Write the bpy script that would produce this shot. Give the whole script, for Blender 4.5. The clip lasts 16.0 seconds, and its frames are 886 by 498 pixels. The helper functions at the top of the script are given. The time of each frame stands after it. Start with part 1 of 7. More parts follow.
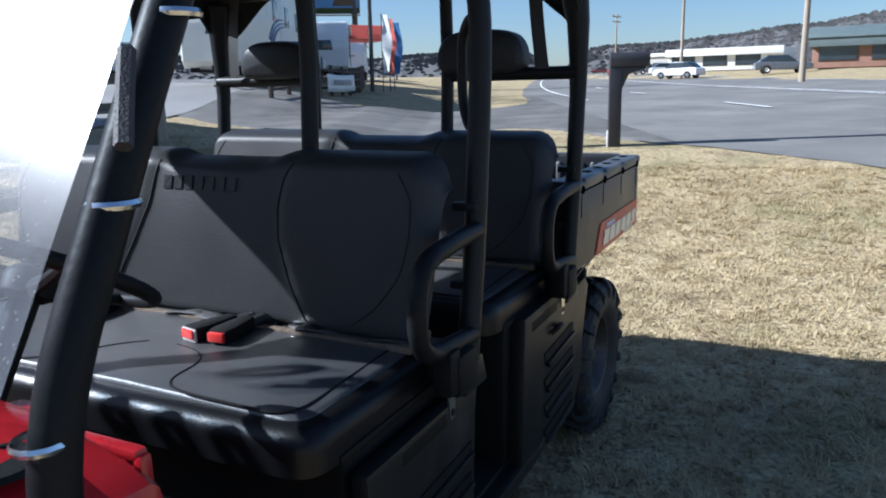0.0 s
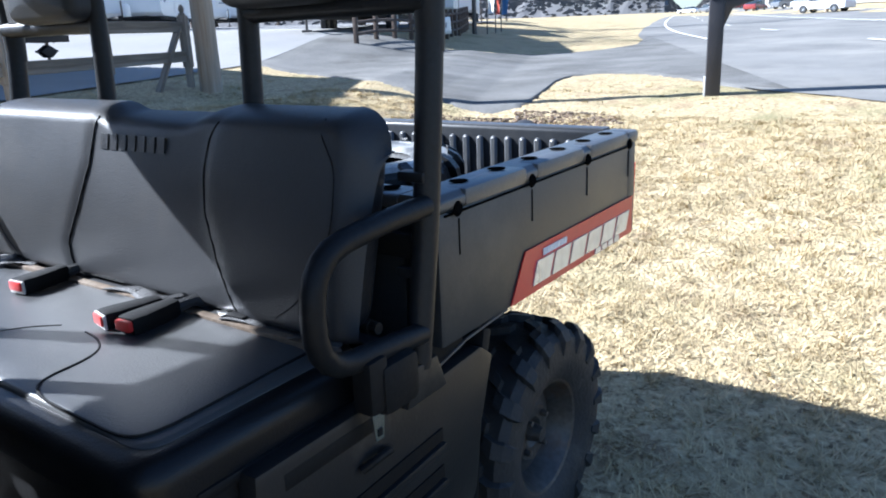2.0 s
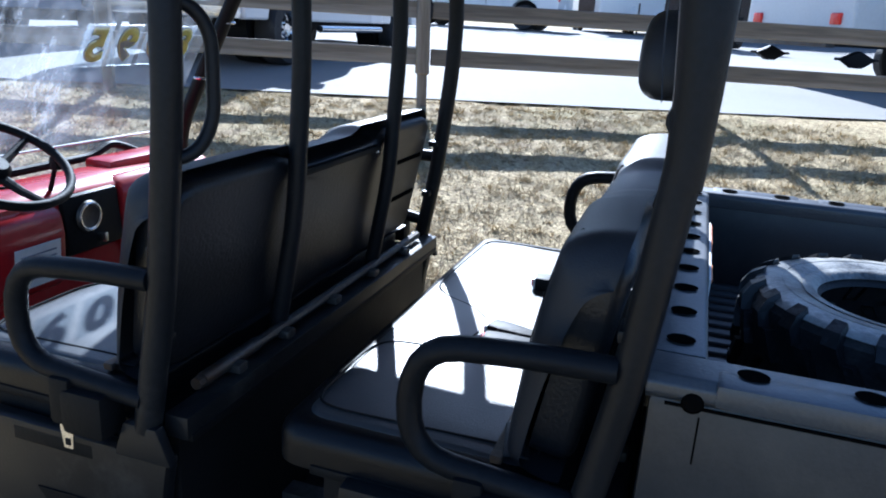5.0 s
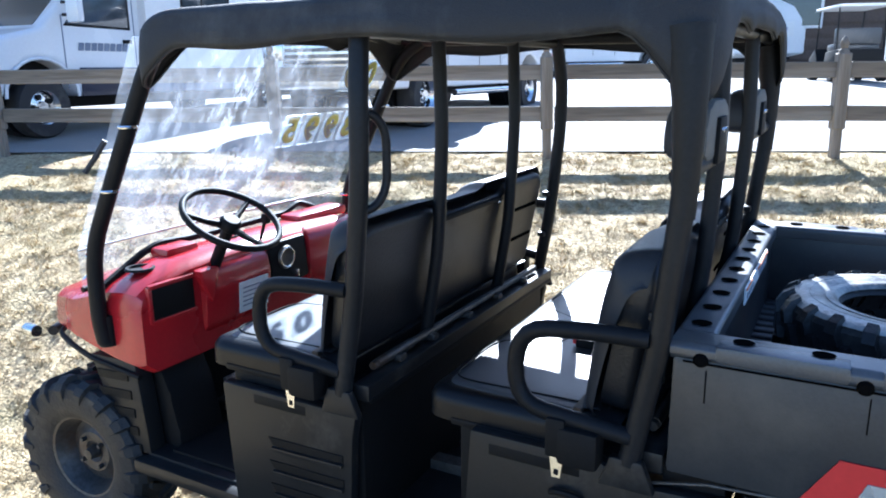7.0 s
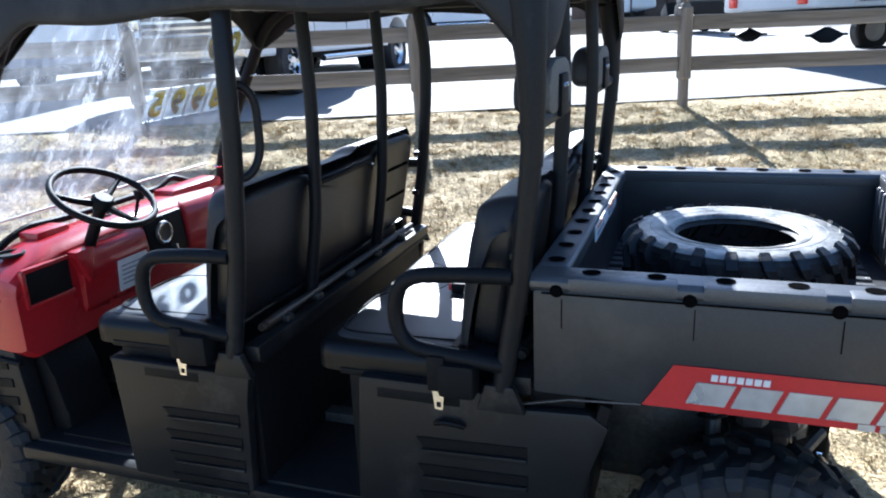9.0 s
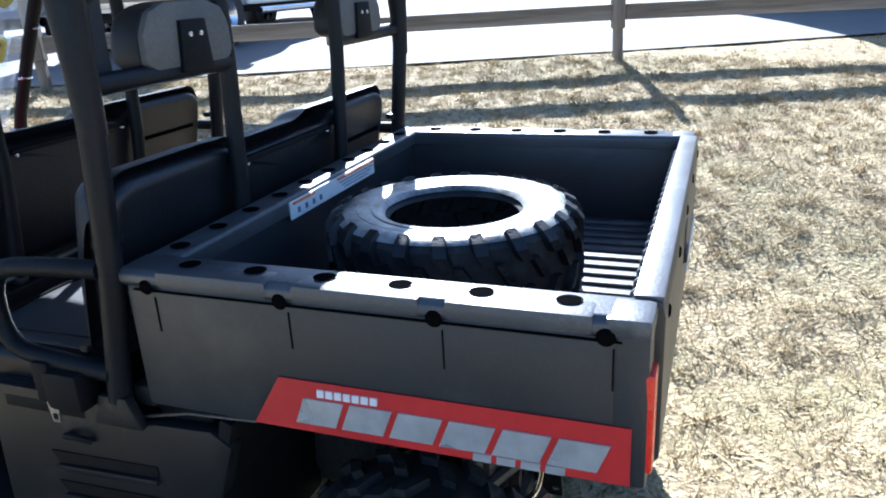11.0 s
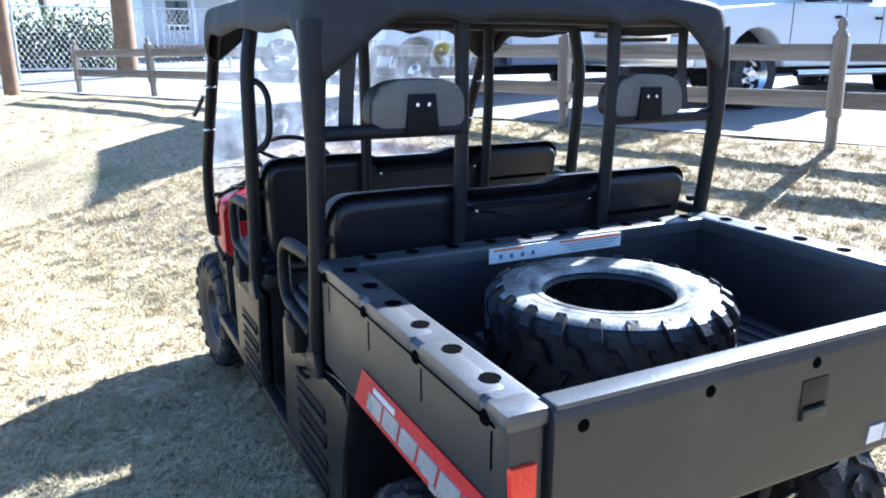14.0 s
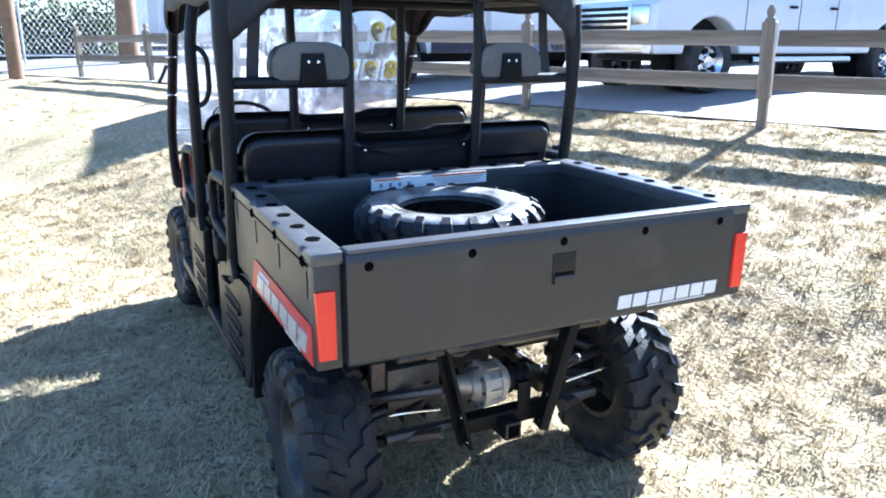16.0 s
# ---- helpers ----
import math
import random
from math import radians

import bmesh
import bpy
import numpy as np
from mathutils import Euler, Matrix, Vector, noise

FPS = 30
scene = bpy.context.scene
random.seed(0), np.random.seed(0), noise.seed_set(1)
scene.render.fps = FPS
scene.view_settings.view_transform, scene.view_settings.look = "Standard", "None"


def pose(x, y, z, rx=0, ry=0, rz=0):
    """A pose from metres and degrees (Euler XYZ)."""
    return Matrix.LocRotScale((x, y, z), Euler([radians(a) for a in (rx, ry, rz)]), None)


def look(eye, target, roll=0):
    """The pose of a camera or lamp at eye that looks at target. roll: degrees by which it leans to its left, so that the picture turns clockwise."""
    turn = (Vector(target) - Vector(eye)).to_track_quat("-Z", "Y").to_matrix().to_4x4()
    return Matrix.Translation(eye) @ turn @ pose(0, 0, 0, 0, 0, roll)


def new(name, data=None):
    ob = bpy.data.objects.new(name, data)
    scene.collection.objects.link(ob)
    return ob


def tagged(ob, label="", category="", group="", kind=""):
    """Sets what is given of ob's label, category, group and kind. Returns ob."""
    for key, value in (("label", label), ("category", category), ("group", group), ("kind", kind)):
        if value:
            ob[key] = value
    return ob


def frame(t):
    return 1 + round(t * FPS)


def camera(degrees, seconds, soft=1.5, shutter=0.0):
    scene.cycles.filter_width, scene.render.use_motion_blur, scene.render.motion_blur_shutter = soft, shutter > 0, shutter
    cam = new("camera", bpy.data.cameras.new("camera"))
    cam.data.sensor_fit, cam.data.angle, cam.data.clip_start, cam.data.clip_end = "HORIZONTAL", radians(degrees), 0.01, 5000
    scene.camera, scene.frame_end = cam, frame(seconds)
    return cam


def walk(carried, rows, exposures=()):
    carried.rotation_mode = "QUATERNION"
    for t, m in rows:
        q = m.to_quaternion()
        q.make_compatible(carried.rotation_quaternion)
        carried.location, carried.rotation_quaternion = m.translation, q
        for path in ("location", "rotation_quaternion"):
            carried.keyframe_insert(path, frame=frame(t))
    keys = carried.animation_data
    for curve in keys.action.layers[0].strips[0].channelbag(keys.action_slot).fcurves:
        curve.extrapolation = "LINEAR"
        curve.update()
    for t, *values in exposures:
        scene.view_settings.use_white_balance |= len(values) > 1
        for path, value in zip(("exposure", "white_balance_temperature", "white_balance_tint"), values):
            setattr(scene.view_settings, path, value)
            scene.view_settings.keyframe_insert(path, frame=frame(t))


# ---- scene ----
cam = camera(61.7, 16.0, soft=1.9, shutter=0.1)
PATH = [
    (0, (1.4, -3.429, 1.427), (0.546, -1.67, 1.002), -1.2),
    (0.5, (1.384, -3.094, 1.412), (0.405, -1.384, 1.066), -1.4),
    (1, (1.385, -2.75, 1.434), (0.346, -1.077, 1.084), -1.0),
    (1.5, (1.503, -2.447, 1.453), (0.406, -0.835, 1.01), -1.6),
    (2, (1.536, -2.153, 1.41), (0.422, -0.589, 0.852), -2.4),
    (2.5, (1.399, -1.882, 1.438), (0.241, -0.367, 0.834), 0.6),
    (3, (1.299, -1.593, 1.439), (-0.181, -0.368, 0.879), 2.2),
    (3.5, (1.246, -1.287, 1.525), (-0.579, -0.743, 0.914), 2.7),
    (4, (1.423, -1.255, 1.546), (-0.494, -1.2, 0.979), 3.9),
    (4.5, (1.621, -1.171, 1.567), (-0.268, -1.476, 0.984), 3.5),
    (5, (1.744, -1.036, 1.573), (-0.073, -1.63, 0.985), 3.4),
    (7.5, (2.367, -0.733, 1.708), (0.671, -1.695, 1.26), -1.0),
    (8, (2.4, -0.733, 1.721), (0.683, -1.672, 1.309), -1.5),
    (8.5, (2.416, -0.717, 1.723), (0.652, -1.539, 1.262), -2.0),
    (9, (2.404, -0.663, 1.694), (0.602, -1.317, 1.125), -2.5),
    (9.5, (2.309, -0.5, 1.669), (0.516, -1.061, 0.985), -3.4),
    (12, (1.508, 0.355, 1.606), (-0.083, -0.676, 0.967), -0.7),
    (12.5, (1.394, 0.457, 1.637), (0.058, -0.913, 1.055), 1.4),
    (13, (1.268, 0.545, 1.675), (0.235, -1.107, 1.223), 0.9),
    (13.5, (1.307, 0.715, 1.685), (0.42, -1.029, 1.274), 0.9),
    (14, (1.324, 0.921, 1.697), (0.463, -0.807, 1.172), -0.0),
    (14.5, (1.248, 1.14, 1.616), (0.442, -0.563, 0.947), -0.4),
    (15, (1.17, 1.369, 1.631), (0.392, -0.346, 0.958), -1.1),
    (15.5, (1.187, 1.529, 1.629), (0.372, -0.203, 1.053), -0.7),
    (16, (1.209, 1.684, 1.622), (0.366, -0.046, 1.078), 0.4),
]
EXPOSURES = [(0.0, 1.0, 5330, 10), (0.5, 1.42, 5760, 10), (1.5, 1.78, 5380, 10), (2.5, 2.02, 5270, 10), (3.5, 2.38, 5120, 10), (4.0, 2.17, 5100, 10), (4.5, 1.78, 5050, 10), (5.0, 1.6, 5040, 10),
             (7.5, 2.46, 5260, 10), (9.0, 2.03, 5360, 10), (9.5, 2.02, 5450, 10), (12.0, 2.0, 5030, 10), (12.5, 2.08, 5010, 10), (13.0, 2.46, 5030, 10), (14.0, 2.46, 5060, 10), (14.5, 2.4, 5150, 10), (15.0, 2.56, 5120, 10), (16.0, 2.57, 5070, 10)]
walk(cam, [(t, look(eye, target, roll)) for t, eye, target, roll in PATH], EXPOSURES)

# ---- light ----
SUN = Vector((-1.36, -0.56, 1.0)).normalized()   # towards the sun
world = bpy.data.worlds.new("world")
scene.world = world
world.use_nodes = True
wn, wl = world.node_tree.nodes, world.node_tree.links
sky = wn.new("ShaderNodeTexSky")
sky.sky_type = "NISHITA"
sky.sun_disc = False
sky.sun_elevation = math.asin(SUN.z)
sky.sun_rotation = math.atan2(SUN.x, SUN.y)
sky.altitude = 100
sky.dust_density = 0.6
sky.ozone_density = 3.0
wl.new(sky.outputs[0], wn["Background"].inputs[0])
wn["Background"].inputs[1].default_value = 0.058
sun = new("sun", bpy.data.lights.new("sun", "SUN"))
sun.data.energy = 5.0
sun.data.angle = radians(0.55)
sun.data.color = (1.0, 0.945, 0.86)
sun.matrix_world = look(SUN * 30, (0, 0, 0))


# ---- materials ----
def material(name, color, rough=0.6, metal=0.0, vary=0.25, scale=6.0, fine=60.0, bump=0.15, dirt=None, dirt_at=0.6,
             spec=0.5, island=0.0, each=0.0, coat=0.0, grain=None):
    """A surface with coarse and fine variation in colour and gloss, and a fine relief."""
    m = bpy.data.materials.new(name)
    m.use_nodes = True
    n, l = m.node_tree.nodes, m.node_tree.links
    b = n["Principled BSDF"]
    co = n.new("ShaderNodeTexCoord")
    big, small = n.new("ShaderNodeTexNoise"), n.new("ShaderNodeTexNoise")
    big.inputs["Scale"].default_value, big.inputs["Detail"].default_value = scale, 5
    small.inputs["Scale"].default_value, small.inputs["Detail"].default_value = fine, 4
    place = co.outputs["Object"]
    if grain:
        mp = n.new("ShaderNodeMapping")
        mp.inputs["Scale"].default_value = grain
        l.new(place, mp.inputs["Vector"])
        place = mp.outputs[0]
    for t in (big, small):
        l.new(place, t.inputs["Vector"])
    mixn = n.new("ShaderNodeMath")
    mixn.operation = "MULTIPLY_ADD"
    l.new(small.outputs["Fac"], mixn.inputs[0])
    mixn.inputs[1].default_value = 0.5
    half = n.new("ShaderNodeMath")
    half.operation = "MULTIPLY"
    l.new(big.outputs["Fac"], half.inputs[0])
    half.inputs[1].default_value = 0.5
    l.new(half.outputs[0], mixn.inputs[2])
    ramp = n.new("ShaderNodeValToRGB")
    lo, hi = max(0.0, 1 - vary), 1 + vary
    ramp.color_ramp.elements[0].position, ramp.color_ramp.elements[1].position = 0.3, 0.7
    ramp.color_ramp.elements[0].color = (*[c * lo for c in color], 1)
    ramp.color_ramp.elements[1].color = (*[min(1, c * hi) for c in color], 1)
    l.new(mixn.outputs[0], ramp.inputs[0])
    out = ramp.outputs[0]
    if dirt:
        dn, dr, dm = n.new("ShaderNodeTexNoise"), n.new("ShaderNodeValToRGB"), n.new("ShaderNodeMixRGB")
        dn.inputs["Scale"].default_value, dn.inputs["Detail"].default_value = scale * 0.7, 8
        dn.inputs["Roughness"].default_value = 0.7
        l.new(place, dn.inputs["Vector"])
        dr.color_ramp.elements[0].position, dr.color_ramp.elements[1].position = dirt_at - 0.08, dirt_at + 0.12
        l.new(dn.outputs["Fac"], dr.inputs[0])
        l.new(dr.outputs[0], dm.inputs[0])
        l.new(out, dm.inputs[1])
        dm.inputs[2].default_value = (*dirt, 1)
        out = dm.outputs[0]
    if island or each:
        src = n.new("ShaderNodeNewGeometry").outputs["Random Per Island"] if island else n.new("ShaderNodeObjectInfo").outputs["Random"]
        k = island or each
        mr, hs = n.new("ShaderNodeMapRange"), n.new("ShaderNodeHueSaturation")
        mr.inputs["To Min"].default_value, mr.inputs["To Max"].default_value = 1 - k, 1 + k
        l.new(src, mr.inputs[0])
        l.new(mr.outputs[0], hs.inputs["Value"])
        l.new(out, hs.inputs["Color"])
        out = hs.outputs[0]
    l.new(out, b.inputs["Base Color"])
    rr = n.new("ShaderNodeMapRange")
    rr.inputs["To Min"].default_value, rr.inputs["To Max"].default_value = max(0.02, rough - 0.12), min(1, rough + 0.12)
    l.new(big.outputs["Fac"], rr.inputs[0])
    l.new(rr.outputs[0], b.inputs["Roughness"])
    b.inputs["Metallic"].default_value = metal
    b.inputs["Specular IOR Level"].default_value = spec
    b.inputs["Coat Weight"].default_value = coat
    if bump:
        bp = n.new("ShaderNodeBump")
        bp.inputs["Strength"].default_value = bump
        bp.inputs["Distance"].default_value = 0.01
        l.new(small.outputs["Fac"], bp.inputs["Height"])
        l.new(bp.outputs[0], b.inputs["Normal"])
    return m


def glass(name, tint=(0.9, 0.95, 1.0), dark=0.0):
    m = bpy.data.materials.new(name)
    m.use_nodes = True
    b = m.node_tree.nodes["Principled BSDF"]
    b.inputs["Base Color"].default_value = (*tint, 1)
    b.inputs["Roughness"].default_value = 0.04
    b.inputs["Transmission Weight"].default_value = 1 - dark
    b.inputs["IOR"].default_value = 1.45
    return m


def lamp_lens(name, color):
    m = bpy.data.materials.new(name)
    m.use_nodes = True
    n, l = m.node_tree.nodes, m.node_tree.links
    b = n["Principled BSDF"]
    co, w, bp = n.new("ShaderNodeTexCoord"), n.new("ShaderNodeTexVoronoi"), n.new("ShaderNodeBump")
    w.inputs["Scale"].default_value = 90
    l.new(co.outputs["Object"], w.inputs["Vector"])
    l.new(w.outputs["Distance"], bp.inputs["Height"])
    bp.inputs["Strength"].default_value = 0.35
    bp.inputs["Distance"].default_value = 0.004
    l.new(bp.outputs[0], b.inputs["Normal"])
    b.inputs["Base Color"].default_value = (*color, 1)
    b.inputs["Roughness"].default_value = 0.18
    b.inputs["Subsurface Weight"].default_value = 0.35
    b.inputs["Subsurface Radius"].default_value = (0.02, 0.004, 0.003)
    return m


def scratched_sheet(name):
    """Old clear plastic: see-through, glossy, with a milky net of scratches and dust that catches the sun."""
    m = bpy.data.materials.new(name)
    m.use_nodes = True
    n, l = m.node_tree.nodes, m.node_tree.links
    n.remove(n["Principled BSDF"])
    co = n.new("ShaderNodeTexCoord")
    mp = n.new("ShaderNodeMapping")
    mp.inputs["Scale"].default_value = (1.5, 1.3, 1.3)
    l.new(co.outputs["Object"], mp.inputs["Vector"])
    a, c = n.new("ShaderNodeTexNoise"), n.new("ShaderNodeTexNoise")
    a.inputs["Scale"].default_value, a.inputs["Detail"].default_value, a.inputs["Roughness"].default_value = 2.2, 10, 0.72
    c.inputs["Scale"].default_value, c.inputs["Detail"].default_value = 6, 6
    a.inputs["Distortion"].default_value = 0.5
    l.new(mp.outputs[0], a.inputs["Vector"])
    l.new(mp.outputs[0], c.inputs["Vector"])
    mul = n.new("ShaderNodeMath")
    mul.operation = "MULTIPLY"
    l.new(a.outputs["Fac"], mul.inputs[0])
    l.new(c.outputs["Fac"], mul.inputs[1])
    rp = n.new("ShaderNodeMapRange")
    rp.inputs["From Min"].default_value, rp.inputs["From Max"].default_value = 0.2, 0.5
    rp.inputs["To Min"].default_value, rp.inputs["To Max"].default_value = 0.045, 0.3
    # the driver's side is worn the most
    sx, side = n.new("ShaderNodeSeparateXYZ"), n.new("ShaderNodeMapRange")
    l.new(co.outputs["Object"], sx.inputs[0])
    side.inputs["From Min"].default_value, side.inputs["From Max"].default_value = -0.45, 0.25
    side.inputs["To Min"].default_value, side.inputs["To Max"].default_value = 0.8, 1.3
    l.new(sx.outputs["X"], side.inputs[0])
    worn = n.new("ShaderNodeMath")
    worn.operation = "MULTIPLY"
    l.new(mul.outputs[0], worn.inputs[0])
    l.new(side.outputs[0], worn.inputs[1])
    l.new(worn.outputs[0], rp.inputs[0])
    # fine bright specks, denser where the sheet is worn
    vo, vr, add = n.new("ShaderNodeTexVoronoi"), n.new("ShaderNodeMapRange"), n.new("ShaderNodeMath")
    vo.inputs["Scale"].default_value = 110
    l.new(co.outputs["Object"], vo.inputs["Vector"])
    vr.inputs["From Min"].default_value, vr.inputs["From Max"].default_value = 0.28, 0.08
    vr.inputs["To Min"].default_value, vr.inputs["To Max"].default_value = 0.0, 1.0
    l.new(vo.outputs["Distance"], vr.inputs[0])
    add.operation = "MULTIPLY_ADD"
    add.use_clamp = True
    l.new(vr.outputs[0], add.inputs[0])
    l.new(rp.outputs[0], add.inputs[1])
    l.new(rp.outputs[0], add.inputs[2])
    # scratch streaks, thickest left of the middle, where sun glare is put in
    mw, smear, wr = n.new("ShaderNodeMapping"), n.new("ShaderNodeTexNoise"), n.new("ShaderNodeMapRange")
    mw.inputs["Scale"].default_value = (6.5, 2.4, 2.4)
    l.new(co.outputs["Object"], mw.inputs["Vector"])
    smear.inputs["Scale"].default_value, smear.inputs["Detail"].default_value, smear.inputs["Roughness"].default_value = 2.0, 9, 0.75
    l.new(mw.outputs[0], smear.inputs["Vector"])
    wr.inputs["From Min"].default_value, wr.inputs["From Max"].default_value = 0.52, 0.72
    wr.inputs["To Min"].default_value, wr.inputs["To Max"].default_value = 0.0, 0.6
    l.new(smear.outputs["Fac"], wr.inputs[0])
    mid, inner, streak, both = n.new("ShaderNodeMath"), n.new("ShaderNodeMapRange"), n.new("ShaderNodeMath"), n.new("ShaderNodeMath")
    mid.operation, streak.operation, both.operation, both.use_clamp = "SUBTRACT", "MULTIPLY", "ADD", True
    l.new(sx.outputs["X"], mid.inputs[0])
    mid.inputs[1].default_value = 0.12
    off = n.new("ShaderNodeMath")
    off.operation = "ABSOLUTE"
    l.new(mid.outputs[0], off.inputs[0])
    inner.inputs["From Min"].default_value, inner.inputs["From Max"].default_value = 0.5, 0.1
    inner.inputs["To Min"].default_value, inner.inputs["To Max"].default_value = 0.06, 1.0
    l.new(off.outputs[0], inner.inputs[0])
    l.new(wr.outputs[0], streak.inputs[0])
    l.new(inner.outputs[0], streak.inputs[1])
    l.new(streak.outputs[0], both.inputs[0])
    l.new(add.outputs[0], both.inputs[1])
    clear, film, gloss = n.new("ShaderNodeBsdfTransparent"), n.new("ShaderNodeBsdfTranslucent"), n.new("ShaderNodeBsdfGlossy")
    dif = n.new("ShaderNodeBsdfDiffuse")
    clear.inputs[0].default_value = (0.86, 0.9, 0.93, 1)
    film.inputs[0].default_value = (0.8, 0.86, 0.95, 1)
    dif.inputs[0].default_value = (0.75, 0.8, 0.88, 1)
    gloss.inputs["Roughness"].default_value = 0.26
    haze, m1, m2 = n.new("ShaderNodeMixShader"), n.new("ShaderNodeMixShader"), n.new("ShaderNodeMixShader")
    haze.inputs[0].default_value = 0.35
    l.new(film.outputs[0], haze.inputs[1])
    l.new(dif.outputs[0], haze.inputs[2])
    l.new(both.outputs[0], m1.inputs[0])
    l.new(clear.outputs[0], m1.inputs[1])
    l.new(haze.outputs[0], m1.inputs[2])
    m2.inputs[0].default_value = 0.05
    l.new(m1.outputs[0], m2.inputs[1])
    l.new(gloss.outputs[0], m2.inputs[2])
    l.new(m2.outputs[0], n["Material Output"].inputs[0])
    return m


def grass_material(name):
    """Winter turf: straw with thin green and bare earth in patches."""
    m = bpy.data.materials.new(name)
    m.use_nodes = True
    n, l = m.node_tree.nodes, m.node_tree.links
    b = n["Principled BSDF"]
    co = n.new("ShaderNodeTexCoord")

    def noise_tex(s, d, dist=0.0):
        t = n.new("ShaderNodeTexNoise")
        t.inputs["Scale"].default_value, t.inputs["Detail"].default_value, t.inputs["Distortion"].default_value = s, d, dist
        l.new(co.outputs["Object"], t.inputs["Vector"])
        return t.outputs["Fac"]

    def ramp(src, stops):
        r = n.new("ShaderNodeValToRGB")
        while len(r.color_ramp.elements) < len(stops):
            r.color_ramp.elements.new(0.5)
        for e, (p, c) in zip(r.color_ramp.elements, stops):
            e.position, e.color = p, (*c, 1)
        l.new(src, r.inputs[0])
        return r.outputs[0]

    straw = ramp(noise_tex(26, 9, 0.9), [(0.3, (0.13, 0.095, 0.055)), (0.48, (0.40, 0.315, 0.18)), (0.68, (0.59, 0.48, 0.29))])
    green = ramp(noise_tex(55, 6), [(0.35, (0.09, 0.1, 0.045)), (0.65, (0.3, 0.27, 0.13))])
    patch = ramp(noise_tex(0.9, 6, 0.4), [(0.52, (0, 0, 0)), (0.72, (0.75, 0.75, 0.75))])
    mx = n.new("ShaderNodeMixRGB")
    l.new(patch, mx.inputs[0])
    l.new(straw, mx.inputs[1])
    l.new(green, mx.inputs[2])
    earth = ramp(noise_tex(2.3, 8, 0.8), [(0.56, (0, 0, 0)), (0.74, (0.75, 0.75, 0.75))])
    mx2 = n.new("ShaderNodeMixRGB")
    l.new(earth, mx2.inputs[0])
    l.new(mx.outputs[0], mx2.inputs[1])
    mx2.inputs[2].default_value = (0.23, 0.16, 0.1, 1)
    l.new(mx2.outputs[0], b.inputs["Base Color"])
    b.inputs["Roughness"].default_value = 0.9
    b.inputs["Specular IOR Level"].default_value = 0.15
    bp = n.new("ShaderNodeBump")
    bp.inputs["Strength"].default_value, bp.inputs["Distance"].default_value = 0.9, 0.03
    l.new(noise_tex(45, 8), bp.inputs["Height"])
    l.new(bp.outputs[0], b.inputs["Normal"])
    return m


M_GRASS = grass_material("dry turf")
M_BLADE = material("straw blades", (0.47, 0.375, 0.215), 0.8, vary=0.26, scale=1.4, fine=11, bump=0, island=0.22, spec=0.2, dirt=(0.3, 0.255, 0.13), dirt_at=0.64)
M_ASPHALT = material("asphalt", (0.17, 0.165, 0.155), 0.9, vary=0.35, scale=0.5, fine=90, bump=0.5, dirt=(0.24, 0.23, 0.21), dirt_at=0.55, spec=0.2)
M_DRIVE = material("patched driveway asphalt", (0.145, 0.14, 0.13), 0.92, vary=0.45, scale=0.9, fine=60, bump=0.6, dirt=(0.08, 0.075, 0.068), dirt_at=0.58, spec=0.2)
M_LOT = material("worn pale lot", (0.22, 0.214, 0.205), 0.9, vary=0.3, scale=0.4, fine=90, bump=0.4, dirt=(0.22, 0.21, 0.2), dirt_at=0.6)
M_LINE = material("road paint", (0.75, 0.74, 0.7), 0.7, vary=0.15, scale=3, fine=40)
M_WOOD = material("grey fence wood", (0.185, 0.152, 0.115), 0.85, vary=0.45, scale=9, fine=55, bump=0.5, dirt=(0.27, 0.24, 0.2), dirt_at=0.55, each=0.18, grain=(1, 1, 0.07))
M_RAILWOOD = material("grey rail wood", (0.185, 0.152, 0.115), 0.85, vary=0.45, scale=9, fine=55, bump=0.5, dirt=(0.27, 0.24, 0.2), dirt_at=0.55, each=0.18, grain=(0.05, 1, 1))
M_POLEPALE = material("weathered pole wood", (0.36, 0.3, 0.23), 0.9, vary=0.35, scale=4, fine=40, bump=0.5, dirt=(0.24, 0.16, 0.09), dirt_at=0.56, grain=(1, 1, 0.05))
M_POLE = material("creosote pole", (0.2, 0.125, 0.075), 0.9, vary=0.35, scale=4, fine=40, bump=0.5)
M_BOX = material("charcoal box plastic", (0.025, 0.027, 0.0305), 0.38, spec=0.55, vary=0.22, scale=3, fine=160, bump=0.05, dirt=(0.06, 0.058, 0.054), dirt_at=0.62)
# box plastic again: scuffed, and lightened for the sun on rims and ribs
M_RIM = material("worn sunlit box plastic", (0.062, 0.064, 0.068), 0.36, spec=0.7, vary=0.22, scale=5, fine=140, bump=0.08, dirt=(0.2, 0.2, 0.195), dirt_at=0.64)
M_PANEL = material("black side plastic", (0.013, 0.013, 0.0138), 0.4, spec=0.3, vary=0.25, scale=4, fine=150, bump=0.06, dirt=(0.065, 0.058, 0.05), dirt_at=0.62)
M_BLACK = material("matt black", (0.0055, 0.0055, 0.006), 0.6, spec=0.2, vary=0.3, scale=6, fine=90, bump=0.1)
M_TUBE = material("black painted tube", (0.012, 0.0125, 0.014), 0.42, spec=0.22, vary=0.3, scale=7, fine=90, bump=0.08, dirt=(0.04, 0.04, 0.04), dirt_at=0.68)
M_FOAM = material("black sleeve", (0.01, 0.0105, 0.012), 0.45, spec=0.14, vary=0.25, scale=6, fine=70, bump=0.08)
M_CLOTH = material("black canopy cloth", (0.017, 0.018, 0.0205), 0.7, vary=0.3, scale=5, fine=260, bump=0.3, dirt=(0.05, 0.05, 0.05), dirt_at=0.6)
